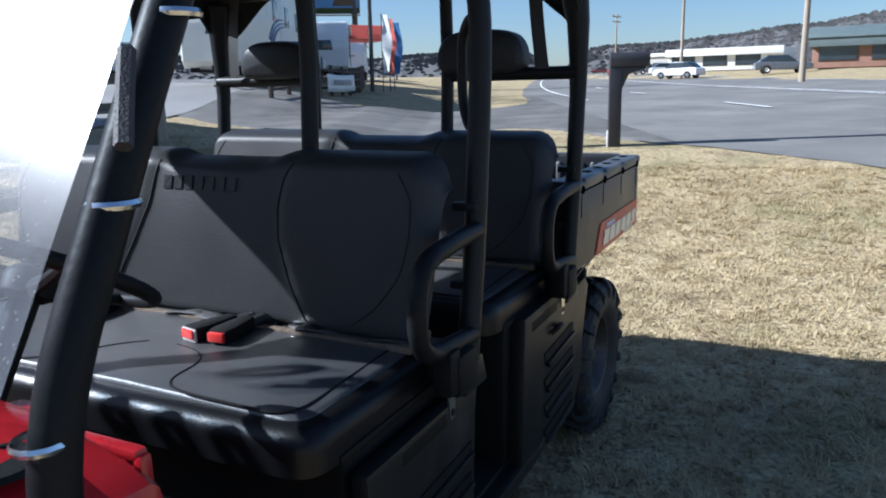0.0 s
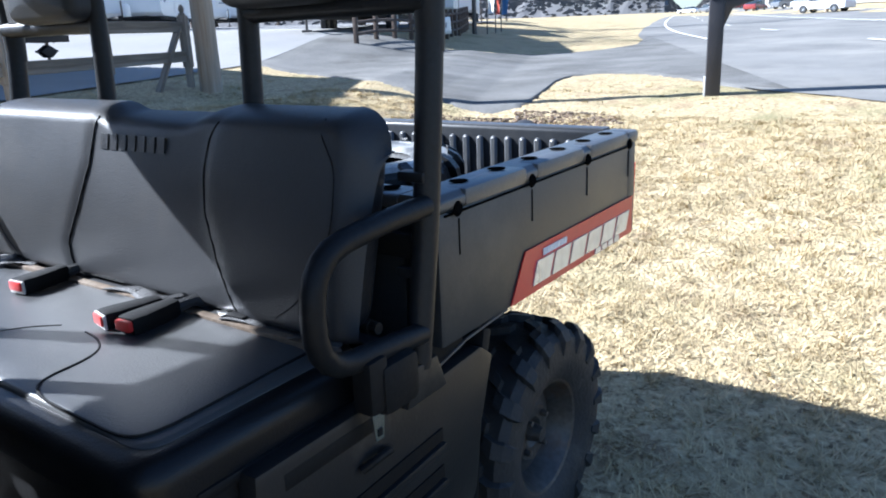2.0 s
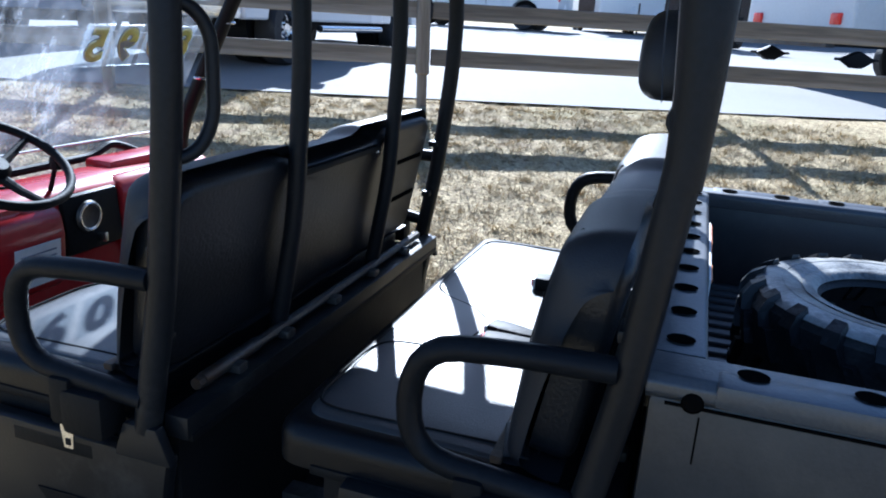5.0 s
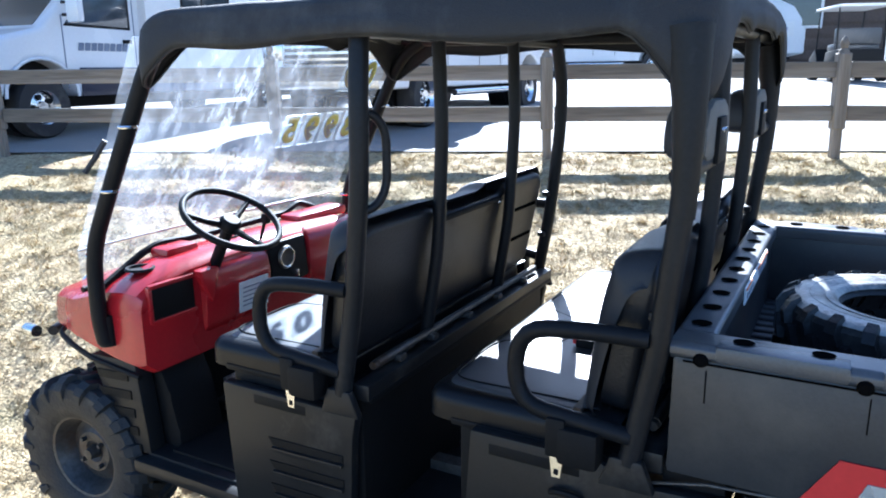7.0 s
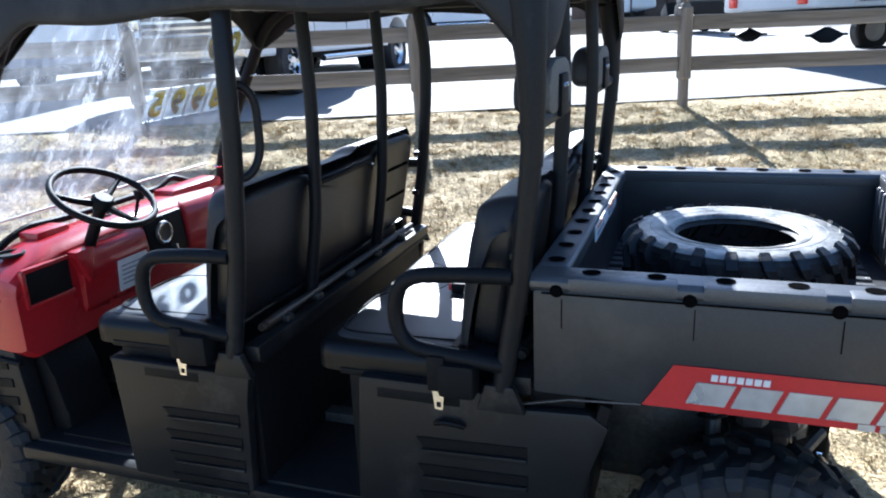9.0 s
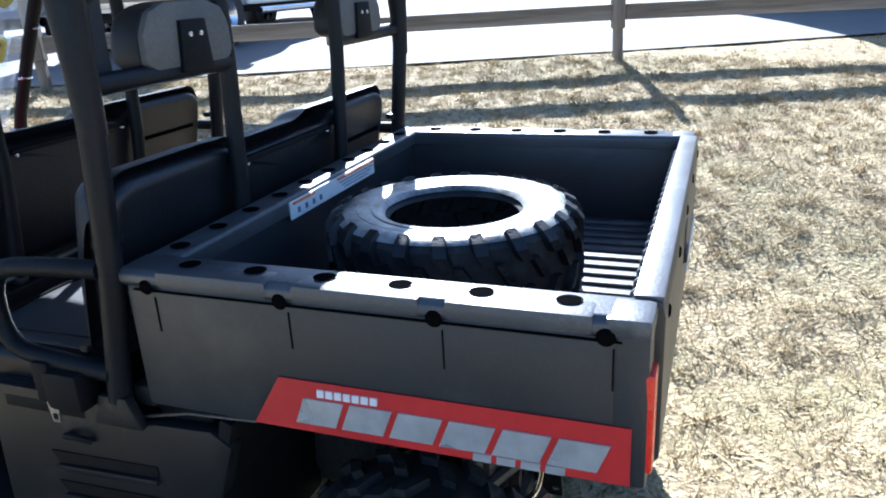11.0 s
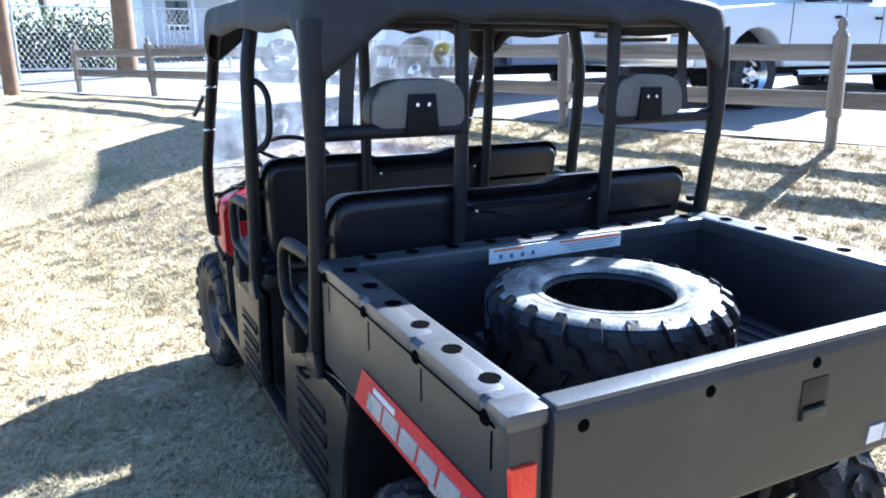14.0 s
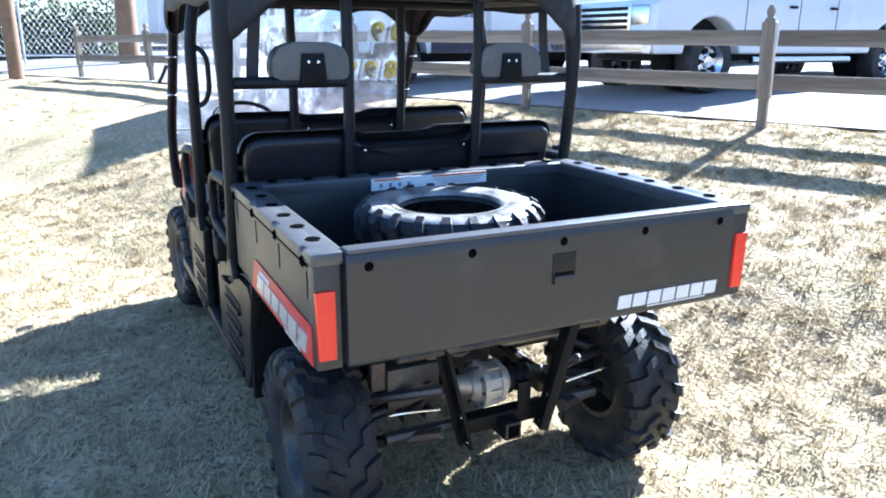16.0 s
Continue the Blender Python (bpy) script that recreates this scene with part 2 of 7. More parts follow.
M_VINYL = material("grey seat vinyl", (0.055, 0.056, 0.058), 0.4, spec=0.6, vary=0.12, scale=4, fine=260, bump=0.12, dirt=(0.12, 0.117, 0.112), dirt_at=0.64)
M_SKIRT = material("black seat vinyl", (0.007, 0.007, 0.008), 0.34, spec=0.25, vary=0.2, scale=5, fine=220, bump=0.1)
M_PLASTICG = material("pale button rim", (0.6, 0.58, 0.56), 0.4, vary=0.06, bump=0)
# the seat vinyl again, darkened for the shade on backs and headrests
M_VINYLB = material("shaded grey back vinyl", (0.032, 0.033, 0.036), 0.46, spec=0.25, vary=0.12, scale=4, fine=260, bump=0.12, dirt=(0.045, 0.043, 0.042), dirt_at=0.64)
M_SEATBACK = material("black seat shell", (0.014, 0.014, 0.016), 0.36, vary=0.3, scale=5, fine=120, bump=0.15)
M_HEADBACK = material("olive headrest shell", (0.125, 0.12, 0.105), 0.6, vary=0.25, scale=8, fine=90)
M_RED = material("red body plastic", (0.42, 0.014, 0.02), 0.28, vary=0.12, scale=3, fine=60, bump=0.03, dirt=(0.34, 0.04, 0.045), dirt_at=0.66, coat=0.3)
M_DECAL = material("red decal", (0.56, 0.03, 0.03), 0.35, vary=0.1, scale=5, fine=40, bump=0.02)
M_SILVER = material("silver foil", (0.62, 0.65, 0.68), 0.3, metal=0.6, vary=0.2, scale=8, fine=30, bump=0.0)
M_WHITE = material("white print", (0.78, 0.78, 0.77), 0.5, vary=0.08, scale=6, fine=40, bump=0.0)
M_ORANGE = material("warning orange", (0.75, 0.2, 0.04), 0.5, vary=0.08, scale=6, fine=40, bump=0.0)
M_RUBBER = material("tyre rubber", (0.015, 0.015, 0.016), 0.65, vary=0.35, scale=9, fine=90, bump=0.3, dirt=(0.06, 0.054, 0.046), dirt_at=0.6)
M_RUBBERTOP = material("weathered tyre rubber", (0.01, 0.01, 0.011), 0.4, vary=0.35, scale=9, fine=90, bump=0.25, dirt=(0.07, 0.067, 0.062), dirt_at=0.62, spec=0.45, each=0.15)
# paler than the tread: dust, plus sunlight put into the colour
M_WALLTOP = material("dusty sunlit tyre wall", (0.06, 0.06, 0.058), 0.32, vary=0.35, scale=9, fine=90, bump=0.2, dirt=(0.36, 0.35, 0.32), dirt_at=0.48, spec=0.6)
M_STEEL = material("dark steel", (0.09, 0.085, 0.08), 0.5, metal=0.7, vary=0.4, scale=8, fine=60, bump=0.2, dirt=(0.1, 0.06, 0.035), dirt_at=0.6)
M_RUST = material("dusty brown metal", (0.13, 0.095, 0.065), 0.7, metal=0.2, vary=0.4, scale=14, fine=70, bump=0.3, dirt=(0.2, 0.16, 0.12), dirt_at=0.55)
M_ALLOY = material("cast alloy", (0.46, 0.42, 0.36), 0.55, metal=0.45, vary=0.25, scale=9, fine=60, bump=0.2, dirt=(0.2, 0.16, 0.12), dirt_at=0.58)
M_CHROME = material("bright metal", (0.75, 0.75, 0.75), 0.22, metal=1.0, vary=0.1, scale=9, fine=60, bump=0.0)
M_WEB = material("belt webbing", (0.035, 0.034, 0.036), 0.6, vary=0.2, scale=9, fine=300, bump=0.4)
M_REDBTN = material("red button", (0.6, 0.03, 0.025), 0.4, vary=0.1, bump=0)
M_YELLOW = material("yellow window paint", (0.75, 0.68, 0.1), 0.6, vary=0.12, scale=6, fine=30, bump=0)
M_LAMP = lamp_lens("red lamp lens", (0.85, 0.05, 0.025))
M_SHEET = scratched_sheet("scratched clear sheet")
M_PAINT = material("white vehicle paint", (0.74, 0.75, 0.76), 0.25, vary=0.05, scale=1, fine=30, bump=0.01, coat=0.4)
M_GLASSD = material("dark vehicle glass", (0.03, 0.04, 0.05), 0.06, vary=0.2, scale=1.5, fine=20, bump=0, spec=0.8)
M_SIDING = material("trailer siding", (0.72, 0.73, 0.73), 0.35, vary=0.06, scale=1.2, fine=25, bump=0.03)
M_CREAM = material("cream trailer skin", (0.8, 0.77, 0.66), 0.35, vary=0.06, scale=1.2, fine=25, bump=0.03)
M_STRIPE = material("grey blue stripe", (0.16, 0.19, 0.26), 0.4, vary=0.1, scale=3, fine=30, bump=0)
M_BARK = material("bark", (0.14, 0.11, 0.085), 0.95, vary=0.35, scale=5, fine=30, bump=0.6)
M_TWIG = material("bare twigs", (0.17, 0.135, 0.11), 0.95, vary=0.3, scale=5, fine=30, bump=0, island=0.3)
M_LEAF = material("evergreen leaves", (0.055, 0.075, 0.03), 0.9, vary=0.3, scale=2, fine=20, bump=0, island=0.4, spec=0.1)
M_HILL = material("winter woods", (0.1, 0.096, 0.094), 0.95, vary=0.2, scale=0.03, fine=0.3, bump=0, dirt=(0.09, 0.095, 0.085), dirt_at=0.62, island=0.04)
M_MAILBOX = material("dark grey mailbox plastic", (0.03, 0.029, 0.033), 0.45, spec=0.5, vary=0.2, scale=4, fine=120, bump=0.05)
# for bolts; in sockets, slits and gaps this flat black stands in for shade
M_HOLE = material("dark hollow", (0.004, 0.004, 0.004), 1.0, vary=0.1, bump=0, spec=0.0)
# same cloth as the skirt; sun glare and dust are put into its paleness
M_ROOFTOP = material("dusty sunlit canopy top", (0.2, 0.192, 0.172), 0.45, vary=0.3, scale=4, fine=240, bump=0.2, dirt=(0.26, 0.25, 0.22), dirt_at=0.55, spec=0.4)
M_RUBBLE = material("brown leaf litter", (0.12, 0.078, 0.045), 0.6, vary=0.4, scale=5, fine=40, bump=0.3, island=0.5)
M_SLIDE = material("blue grey slide-out panel", (0.24, 0.27, 0.32), 0.5, vary=0.08, scale=2, fine=20, bump=0.02)
M_DUSK = material("dark blue interior cloth", (0.03, 0.04, 0.12), 0.8, vary=0.3, scale=3, fine=20, bump=0.05)
M_FOLD = material("grey digit outline", (0.3, 0.3, 0.27), 0.6, vary=0.1, bump=0)
M_BRICK = material("red brick", (0.27, 0.15, 0.11), 0.85, vary=0.25, scale=2, fine=20, bump=0.2)
M_ROOFG = material("green grey roof", (0.1, 0.13, 0.13), 0.7, vary=0.2, scale=1, fine=12, bump=0.1)
M_CONC = material("concrete", (0.42, 0.41, 0.38), 0.9, vary=0.2, scale=2, fine=40, bump=0.3)
M_CLAD = material("dark timber cladding", (0.09, 0.065, 0.05), 0.85, vary=0.35, scale=1, fine=15, bump=0.2)
M_PLASTICW = material("white plastic", (0.72, 0.72, 0.7), 0.4, vary=0.06, bump=0.02)
M_SIGNB = material("blue sign face", (0.08, 0.2, 0.42), 0.4, vary=0.15, bump=0)
M_REDC = material("red awning", (0.62, 0.1, 0.06), 0.6, vary=0.12, bump=0.05)


# ---- mesh helpers ----
def smoothstep(a, b, x):
    t = min(1, max(0, (x - a) / (b - a)))
    return t * t * (3 - 2 * t)


def finish(ob, smooth=True, angle=40):
    me = ob.data
    if smooth:
        bm = bmesh.new()
        bm.from_mesh(me)
        lim = radians(angle)
        for f in bm.faces:
            f.smooth = True
        for e in bm.edges:
            if len(e.link_faces) == 2 and e.calc_face_angle(0) > lim:
                e.smooth = False
        bm.to_mesh(me)
        bm.free()
    return ob


class Form:
    """Collects simple solids into one mesh."""

    def __init__(self):
        self.v, self.f = [], []

    def add(self, vs, fs):
        k = len(self.v)
        self.v += [tuple(p) for p in vs]
        self.f += [tuple(i + k for i in f) for f in fs]
        return self

    def from_bm(self, bm, m=None):
        bm.verts.index_update()
        self.add([(m @ v.co if m else v.co) for v in bm.verts], [[v.index for v in f.verts] for f in bm.faces])
        bm.free()
        return self

    def box(self, c, s, bevel=0.0, m=None, seg=2):
        bm = bmesh.new()
        bmesh.ops.create_cube(bm, size=1, matrix=Matrix.Diagonal((*s, 1)))
        if bevel:
            bmesh.ops.bevel(bm, geom=bm.edges[:], offset=bevel, segments=seg, affect="EDGES", profile=0.6)
        t = Matrix.Translation(c)
        return self.from_bm(bm, t @ m if m else t)

    def prism(self, outline, axis, a, b, bevel=0.0, seg=2):
        """Extrudes a closed outline of 2D points along the axis from a to b."""
        def at(p, h):
            return {"x": (h, p[0], p[1]), "y": (p[0], h, p[1]), "z": (p[0], p[1], h)}[axis]
        bm = bmesh.new()
        lo, hi = [bm.verts.new(at(p, a)) for p in outline], [bm.verts.new(at(p, b)) for p in outline]
        n = len(outline)
        bm.faces.new(lo), bm.faces.new(hi[::-1])
        for i in range(n):
            bm.faces.new((lo[i], hi[i], hi[(i + 1) % n], lo[(i + 1) % n]))
        bmesh.ops.recalc_face_normals(bm, faces=bm.faces[:])
        if bevel:
            bmesh.ops.bevel(bm, geom=bm.edges[:], offset=bevel, segments=seg, affect="EDGES", profile=0.6, clamp_overlap=True)
        return self.from_bm(bm)

    def tube(self, pts, r, seg=10, round_to=0, closed=False, caps=True):
        """A pipe along points; round_to rounds the corners by that length."""
        P = [Vector(p) for p in pts]
        if round_to:
            Q = [P[0]] if not closed else []
            rng = range(1, len(P) - 1) if not closed else range(len(P))
            for i in rng:
                a, b, c = P[i - 1], P[i], P[(i + 1) % len(P)]
                d1, d2 = min(round_to, (a - b).length * 0.48), min(round_to, (c - b).length * 0.48)
                s, e = b + (a - b).normalized() * d1, b + (c - b).normalized() * d2
                for k in range(6):
                    t = k / 5
                    Q.append(s * (1 - t) ** 2 + b * 2 * t * (1 - t) + e * t * t)
            if not closed:
                Q.append(P[-1])
            P = Q
        n = len(P)
        R = r if isinstance(r, (list, tuple)) else [r] * n
        if len(R) != n:
            R = [R[0] + (R[-1] - R[0]) * i / (n - 1) for i in range(n)]
        vs, fs, side = [], [], None
        for i in range(n):
            a, b = (P[i - 1], P[(i + 1) % n]) if closed else (P[max(0, i - 1)], P[min(n - 1, i + 1)])
            t = (b - a).normalized()
            if side is None:
                side = t.orthogonal().normalized()
            side = (side - t * side.dot(t)).normalized()
            up = t.cross(side)
            for k in range(seg):
                w = 2 * math.pi * k / seg
                vs.append(P[i] + (side * math.cos(w) + up * math.sin(w)) * R[i])
        for i in range(n if closed else n - 1):
            for k in range(seg):
                j = (i + 1) % n
                fs.append((i * seg + k, i * seg + (k + 1) % seg, j * seg + (k + 1) % seg, j * seg + k))
        if caps and not closed:
            fs.append(tuple(range(seg))[::-1])
            fs.append(tuple((n - 1) * seg + k for k in range(seg)))
        return self.add(vs, fs)

    def lathe(self, prof, c, axis="x", seg=40, closed=False):
        """Turns (radius, height) points round the axis through c."""
        vs, fs, n = [], [], len(prof)
        for k in range(seg):
            w = 2 * math.pi * k / seg
            a, b = math.cos(w), math.sin(w)
            for r, h in prof:
                p = {"x": (h, r * a, r * b), "y": (r * a, h, r * b), "z": (r * a, r * b, h)}[axis]
                vs.append((c[0] + p[0], c[1] + p[1], c[2] + p[2]))
        m = n if closed else n - 1
        for k in range(seg):
            q = (k + 1) % seg
            for i in range(m):
                j = (i + 1) % n
                fs.append((k * n + i, q * n + i, q * n + j, k * n + j))
        return self.add(vs, fs)

    def grid(self, fn, nu, nv):
        vs = [fn(i / nu, j / nv) for i in range(nu + 1) for j in range(nv + 1)]
        fs = [(i * (nv + 1) + j, (i + 1) * (nv + 1) + j, (i + 1) * (nv + 1) + j + 1, i * (nv + 1) + j + 1) for i in range(nu) for j in range(nv)]
        return self.add(vs, fs)

    def pillow(self, outline, at, back, front, r, n=5, bulge=0.0, close=True, rings=((0.72, 0.6), (0.4, 0.92))):
        """A padded form: the outline at depth back, rounded by r towards depth front; at(a, b, depth) gives the point."""
        P = [Vector(p) for p in outline]
        m = len(P)
        area = sum(P[i].x * P[(i + 1) % m].y - P[(i + 1) % m].x * P[i].y for i in range(m))
        sgn = 1 if area > 0 else -1
        N = []
        for i in range(m):
            t = (P[(i + 1) % m] - P[i - 1]).normalized()
            N.append(Vector((-t.y, t.x)) * sgn)
        way = 1 if front > back else -1
        rows = [(0, back)] + [(r * (1 - math.cos(a)), front - way * r * (1 - math.sin(a))) for a in [math.pi / 2 * k / n for k in range(n + 1)]]
        vs = [at(*(P[i] + N[i] * d), h) for d, h in rows for i in range(m)]
        fs = [(k * m + i, k * m + (i + 1) % m, (k + 1) * m + (i + 1) % m, (k + 1) * m + i) for k in range(len(rows) - 1) for i in range(m)]
        c = sum(P, Vector((0, 0))) / m
        k0 = (len(rows) - 1) * m
        for q, lift in rings:
            vs += [at(*(c + (P[i] + N[i] * r - c) * q), front + way * bulge * lift) for i in range(m)]
            k1 = len(vs) - m
            fs += [(k0 + i, k0 + (i + 1) % m, k1 + (i + 1) % m, k1 + i) for i in range(m)]
            k0 = k1
        vs.append(at(*c, front + way * bulge))
        fs += [(k0 + i, k0 + (i + 1) % m, len(vs) - 1) for i in range(m)]
        if close:
            fs.append(tuple(range(m)))
        return self.add(vs, fs)

    def moved(self, m):
        self.v = [tuple(m @ Vector(p)) for p in self.v]
        return self


def rounded(pts, r, n=5):
    """The closed outline with its corners rounded."""
    out, m = [], len(pts)
    P = [Vector(p) for p in pts]
    for i in range(m):
        a, b, c = P[i - 1], P[i], P[(i + 1) % m]
        d1, d2 = min(r, (a - b).length * 0.45), min(r, (c - b).length * 0.45)
        s, e = b + (a - b).normalized() * d1, b + (c - b).normalized() * d2
        for k in range(n + 1):
            t = k / n
            out.append(tuple(s * (1 - t) ** 2 + b * 2 * t * (1 - t) + e * t * t))
    return out


def mesh_of(name, form):
    me = bpy.data.meshes.new(name)
    me.from_pydata(form.v, [], form.f)
    bm = bmesh.new()
    bm.from_mesh(me)
    bmesh.ops.recalc_face_normals(bm, faces=bm.faces[:])
    bm.to_mesh(me)
    bm.free()
    return me


def part(name, form, mat, parent=None, label="", smooth=True, angle=40, recalc=True):
    if recalc:
        me = mesh_of(name, form)
    else:
        me = bpy.data.meshes.new(name)
        me.from_pydata(form.v, [], form.f)
    me.materials.append(mat)
    ob = new(name, me)
    ob.parent = parent
    if label:
        tagged(ob, label)
    return finish(ob, smooth, angle)


def thing(name, label, category, at=(0, 0, 0), group="", turn=0.0):
    ob = new(name)
    ob.empty_display_size = 0.2
    ob.matrix_basis = pose(*at, 0, 0, turn)
    return tagged(ob, label, category, group)


def lettering(text, size, depth, m, fat=0.0):
    """A solid word in the built-in font, as a form; its own x runs along the word, y up."""
    cu = bpy.data.curves.new("word", "FONT")
    cu.body, cu.size, cu.extrude, cu.align_x, cu.align_y = text, size, depth, "CENTER", "CENTER"
    cu.offset = fat
    ob = new("word", cu)
    me = bpy.data.meshes.new_from_object(ob.evaluated_get(bpy.context.evaluated_depsgraph_get()))
    f = Form()
    f.add([m @ v.co for v in me.vertices], [tuple(p.vertices) for p in me.polygons])
    bpy.data.objects.remove(ob), bpy.data.curves.remove(cu), bpy.data.meshes.remove(me)
    return f


# ---- ground ----
def across(x, y):
    """Metres from the parked vehicle's line towards the sales lot (minus: towards the road)."""
    return -0.912 * x - 0.41 * y


def along(x, y):
    return -0.41 * x + 0.912 * y


def uv(u, v):
    return (-0.912 * u - 0.41 * v, -0.41 * u + 0.912 * v)


def curve_at(x, xs, ys):
    return float(np.interp(x, xs, ys))


def gz(x, y):
    u, v = across(x, y), along(x, y)
    bank = curve_at(u, (-60, -32, -22, -1, 0.9, 1.5, 2.5, 4.4, 5.6, 8, 12, 25, 60), (0.85, 0.8, 0.25, 0, 0, 0.1, 0.38, 0.66, 0.82, 0.95, 1.1, 1.42, 1.7))
    lift = curve_at(y, (-40, -10, -3.2, -0.5, 1.5, 4.5, 7, 30), (-0.1, -0.12, -0.07, 0.0, 0.1, 0.36, 0.46, 0.46))
    z = lift * (1 - smoothstep(1, 5, u)) + bank - 0.012 * max(0, min(12, -8 - y))
    z += 0.45 * smoothstep(2.5, 5.0, u) * smoothstep(11, 17, v)
    z += curve_at(y, (-0.5, 1.5, 6.8, 25, 70, 300, 1600), (0, 0.015, 0.1, 0.45, 1.1, 4.6, 25))
    d = math.hypot(x + 2.3, y - 4.66)
    z -= 0.3 * math.exp(-(d / 0.46) ** 2)
    e = max(0.0, 1 - abs(v - 6.2 - 0.12 * u) / 0.35) if 0.3 < u < 4.6 else 0.0
    return z - 0.1 * e


def road_edge(v):
    return -4.3 + 1.9 * smoothstep(3.5, 8.0, v) - 0.6 * smoothstep(20, 60, v)


def drive_edge(u):
    """Where the driveway begins along v: a tongue of asphalt runs down to the culvert."""
    return curve_at(u, (-2.9, -2.4, -2.0, -1.5, -0.9, -0.25, -0.02, 0.06, 0.14, 0.27, 0.64, 1.02, 1.37, 1.7, 2.1, 2.9, 4.15, 5.9),
                    (6.5, 7.3, 9.0, 10.3, 10.9, 10.5, 9.4, 8.1, 7.2, 6.4, 6.3, 6.5, 6.9, 7.2, 7.6, 8.5, 10.0, 11.3))


def drive_end(u):
    """Where the driveway stops along v, at the foot of the lot's grass bank."""
    return curve_at(u, (-3.0, -2.0, -1.0, 0.0, 1.0, 2.0, 3.0, 4.0, 5.0, 6.0), (30.0, 21.5, 19.5, 18.5, 18.0, 17.0, 17.3, 17.6, 17.6, 18.5))


def paved(x, y):
    """Well inside the asphalt, where the turf sheet dips under it."""
    u, v = across(x, y), along(x, y)
    return u < road_edge(v) - 0.2 or (-2.9 < u < 5.7 and drive_edge(u) + 0.2 < v < drive_end(u) - 0.2)


def bumpy(x, y):
    if paved(x, y):
        return gz(x, y) - 0.03
    return gz(x, y) + 0.018 * noise.noise((x * 2.3, y * 2.3, 3.1)) + 0.008 * noise.noise((x * 8, y * 8, 7.7))


def spread(lo, hi, step, far, ratio=1.25):
    out, s, x = [], step, hi
    mid = list(np.arange(lo, hi + step / 2, step))
    while x < far:
        s *= ratio
        x += s
        out.append(x)
    s, x, left = step, lo, []
    while x > -far:
        s *= ratio
        x -= s
        left.append(x)
    return left[::-1] + mid + out


gx, gy = spread(-7.5, 4.0, 0.11, 1500), spread(-8.0, 9.0, 0.11, 1500)
gf = Form()
gf.v = [(x, y, bumpy(x, y) if abs(x) < 30 and abs(y) < 30 else gz(x, y)) for x in gx for y in gy]
ny = len(gy)
gf.f = [(i * ny + j, (i + 1) * ny + j, (i + 1) * ny + j + 1, i * ny + j + 1) for i in range(len(gx) - 1) for j in range(ny - 1)]
ground = part("ground", gf, M_GRASS, smooth=True, angle=180)
tagged(ground, "dry straw-coloured winter turf on a roadside bank", "ground", kind="structure")


def patch(name, mat, us, edge_a, edge_b, n, lift, label):
    """A paved strip: for each u, from v = edge_a(u) to edge_b(u), lying on the ground."""
    f = Form()
    rows = []
    for u in us:
        a, b = edge_a(u), edge_b(u)
        for k in range(n + 1):
            x, y = uv(u, a + (b - a) * k / n)
            rows.append((x, y, gz(x, y) + (lift if k else -0.05)))
    f.v = rows
    f.f = [(i * (n + 1) + j, (i + 1) * (n + 1) + j, (i + 1) * (n + 1) + j + 1, i * (n + 1) + j + 1) for i in range(len(us) - 1) for j in range(n)]
    return tagged(part(name, f, mat, angle=180), label, name, kind="structure")


def bend(v):
    """How far the road swings to its right by v."""
    return 0.0 if v < 25 else 0.125 * (v - 25) ** 2 / (v - 25 + 30)


def road_patch(name, mat, ua, ub, va, vb, n, lift, label, rag=0.0, m=6, flare=None):
    f = Form()
    vs = [va + (vb - va) * (i / n) ** 1.6 for i in range(n + 1)]
    if flare:
        vs = sorted([v for v in vs if not -6 < v < 16] + [-6 + 0.22 * i for i in range(101)])
    n = len(vs) - 1
    for v in vs:
        for j in range(m + 1):
            a = flare(v) if flare else ua
            u = a + (ub - a) * j / m - bend(v)
            if rag and j == 0:
                u += rag * noise.noise((v * 0.9, 2.0, 0)) + rag * 0.5 * noise.noise((v * 4, 9.0, 0))
            x, y = uv(u, v)
            f.v.append((x, y, gz(x, y) + lift))
    f.f = [(i * (m + 1) + j, (i + 1) * (m + 1) + j, (i + 1) * (m + 1) + j + 1, i * (m + 1) + j + 1) for i in range(n) for j in range(m)]
    return tagged(part(name, f, mat, angle=180), label, name.split("_")[0], kind="structure")


road_patch("road", M_ASPHALT, -3.3, -21.0, -70, 420, 130, 0.012, "grey asphalt highway with pale worn lanes", rag=0.12, m=14, flare=road_edge)
mouth = [-2.9 + 0.08 * i for i in range(112)]
patch("driveway", M_DRIVE, mouth, lambda u: drive_edge(u) + 0.12 * noise.noise((u * 2.5, 0, 0)) + 0.12 * noise.noise((u * 9, 4, 0)),
      lambda u: drive_end(u) + 0.1 * noise.noise((u * 3, 7, 0)), 40, 0.016, "grey asphalt driveway between the lot and the highway")
patch("lot", M_LOT, [5.95, 6.3, 7, 8, 9.5, 11, 13, 16, 20, 26, 34, 45], lambda u: -60 + 0 * u, lambda u: 60 + 0 * u, 120, 0.02,
      "pale worn gravelly pavement of the sales lot")


# ---- the utility vehicle ----
utv = thing("utility_vehicle", "red and charcoal four-seat utility vehicle parked on dry turf", "utility vehicle")
ROW = -0.81   # from the rear bench to the front bench


def mirror(pts):
    return [(-p[0], p[1], p[2]) for p in pts]


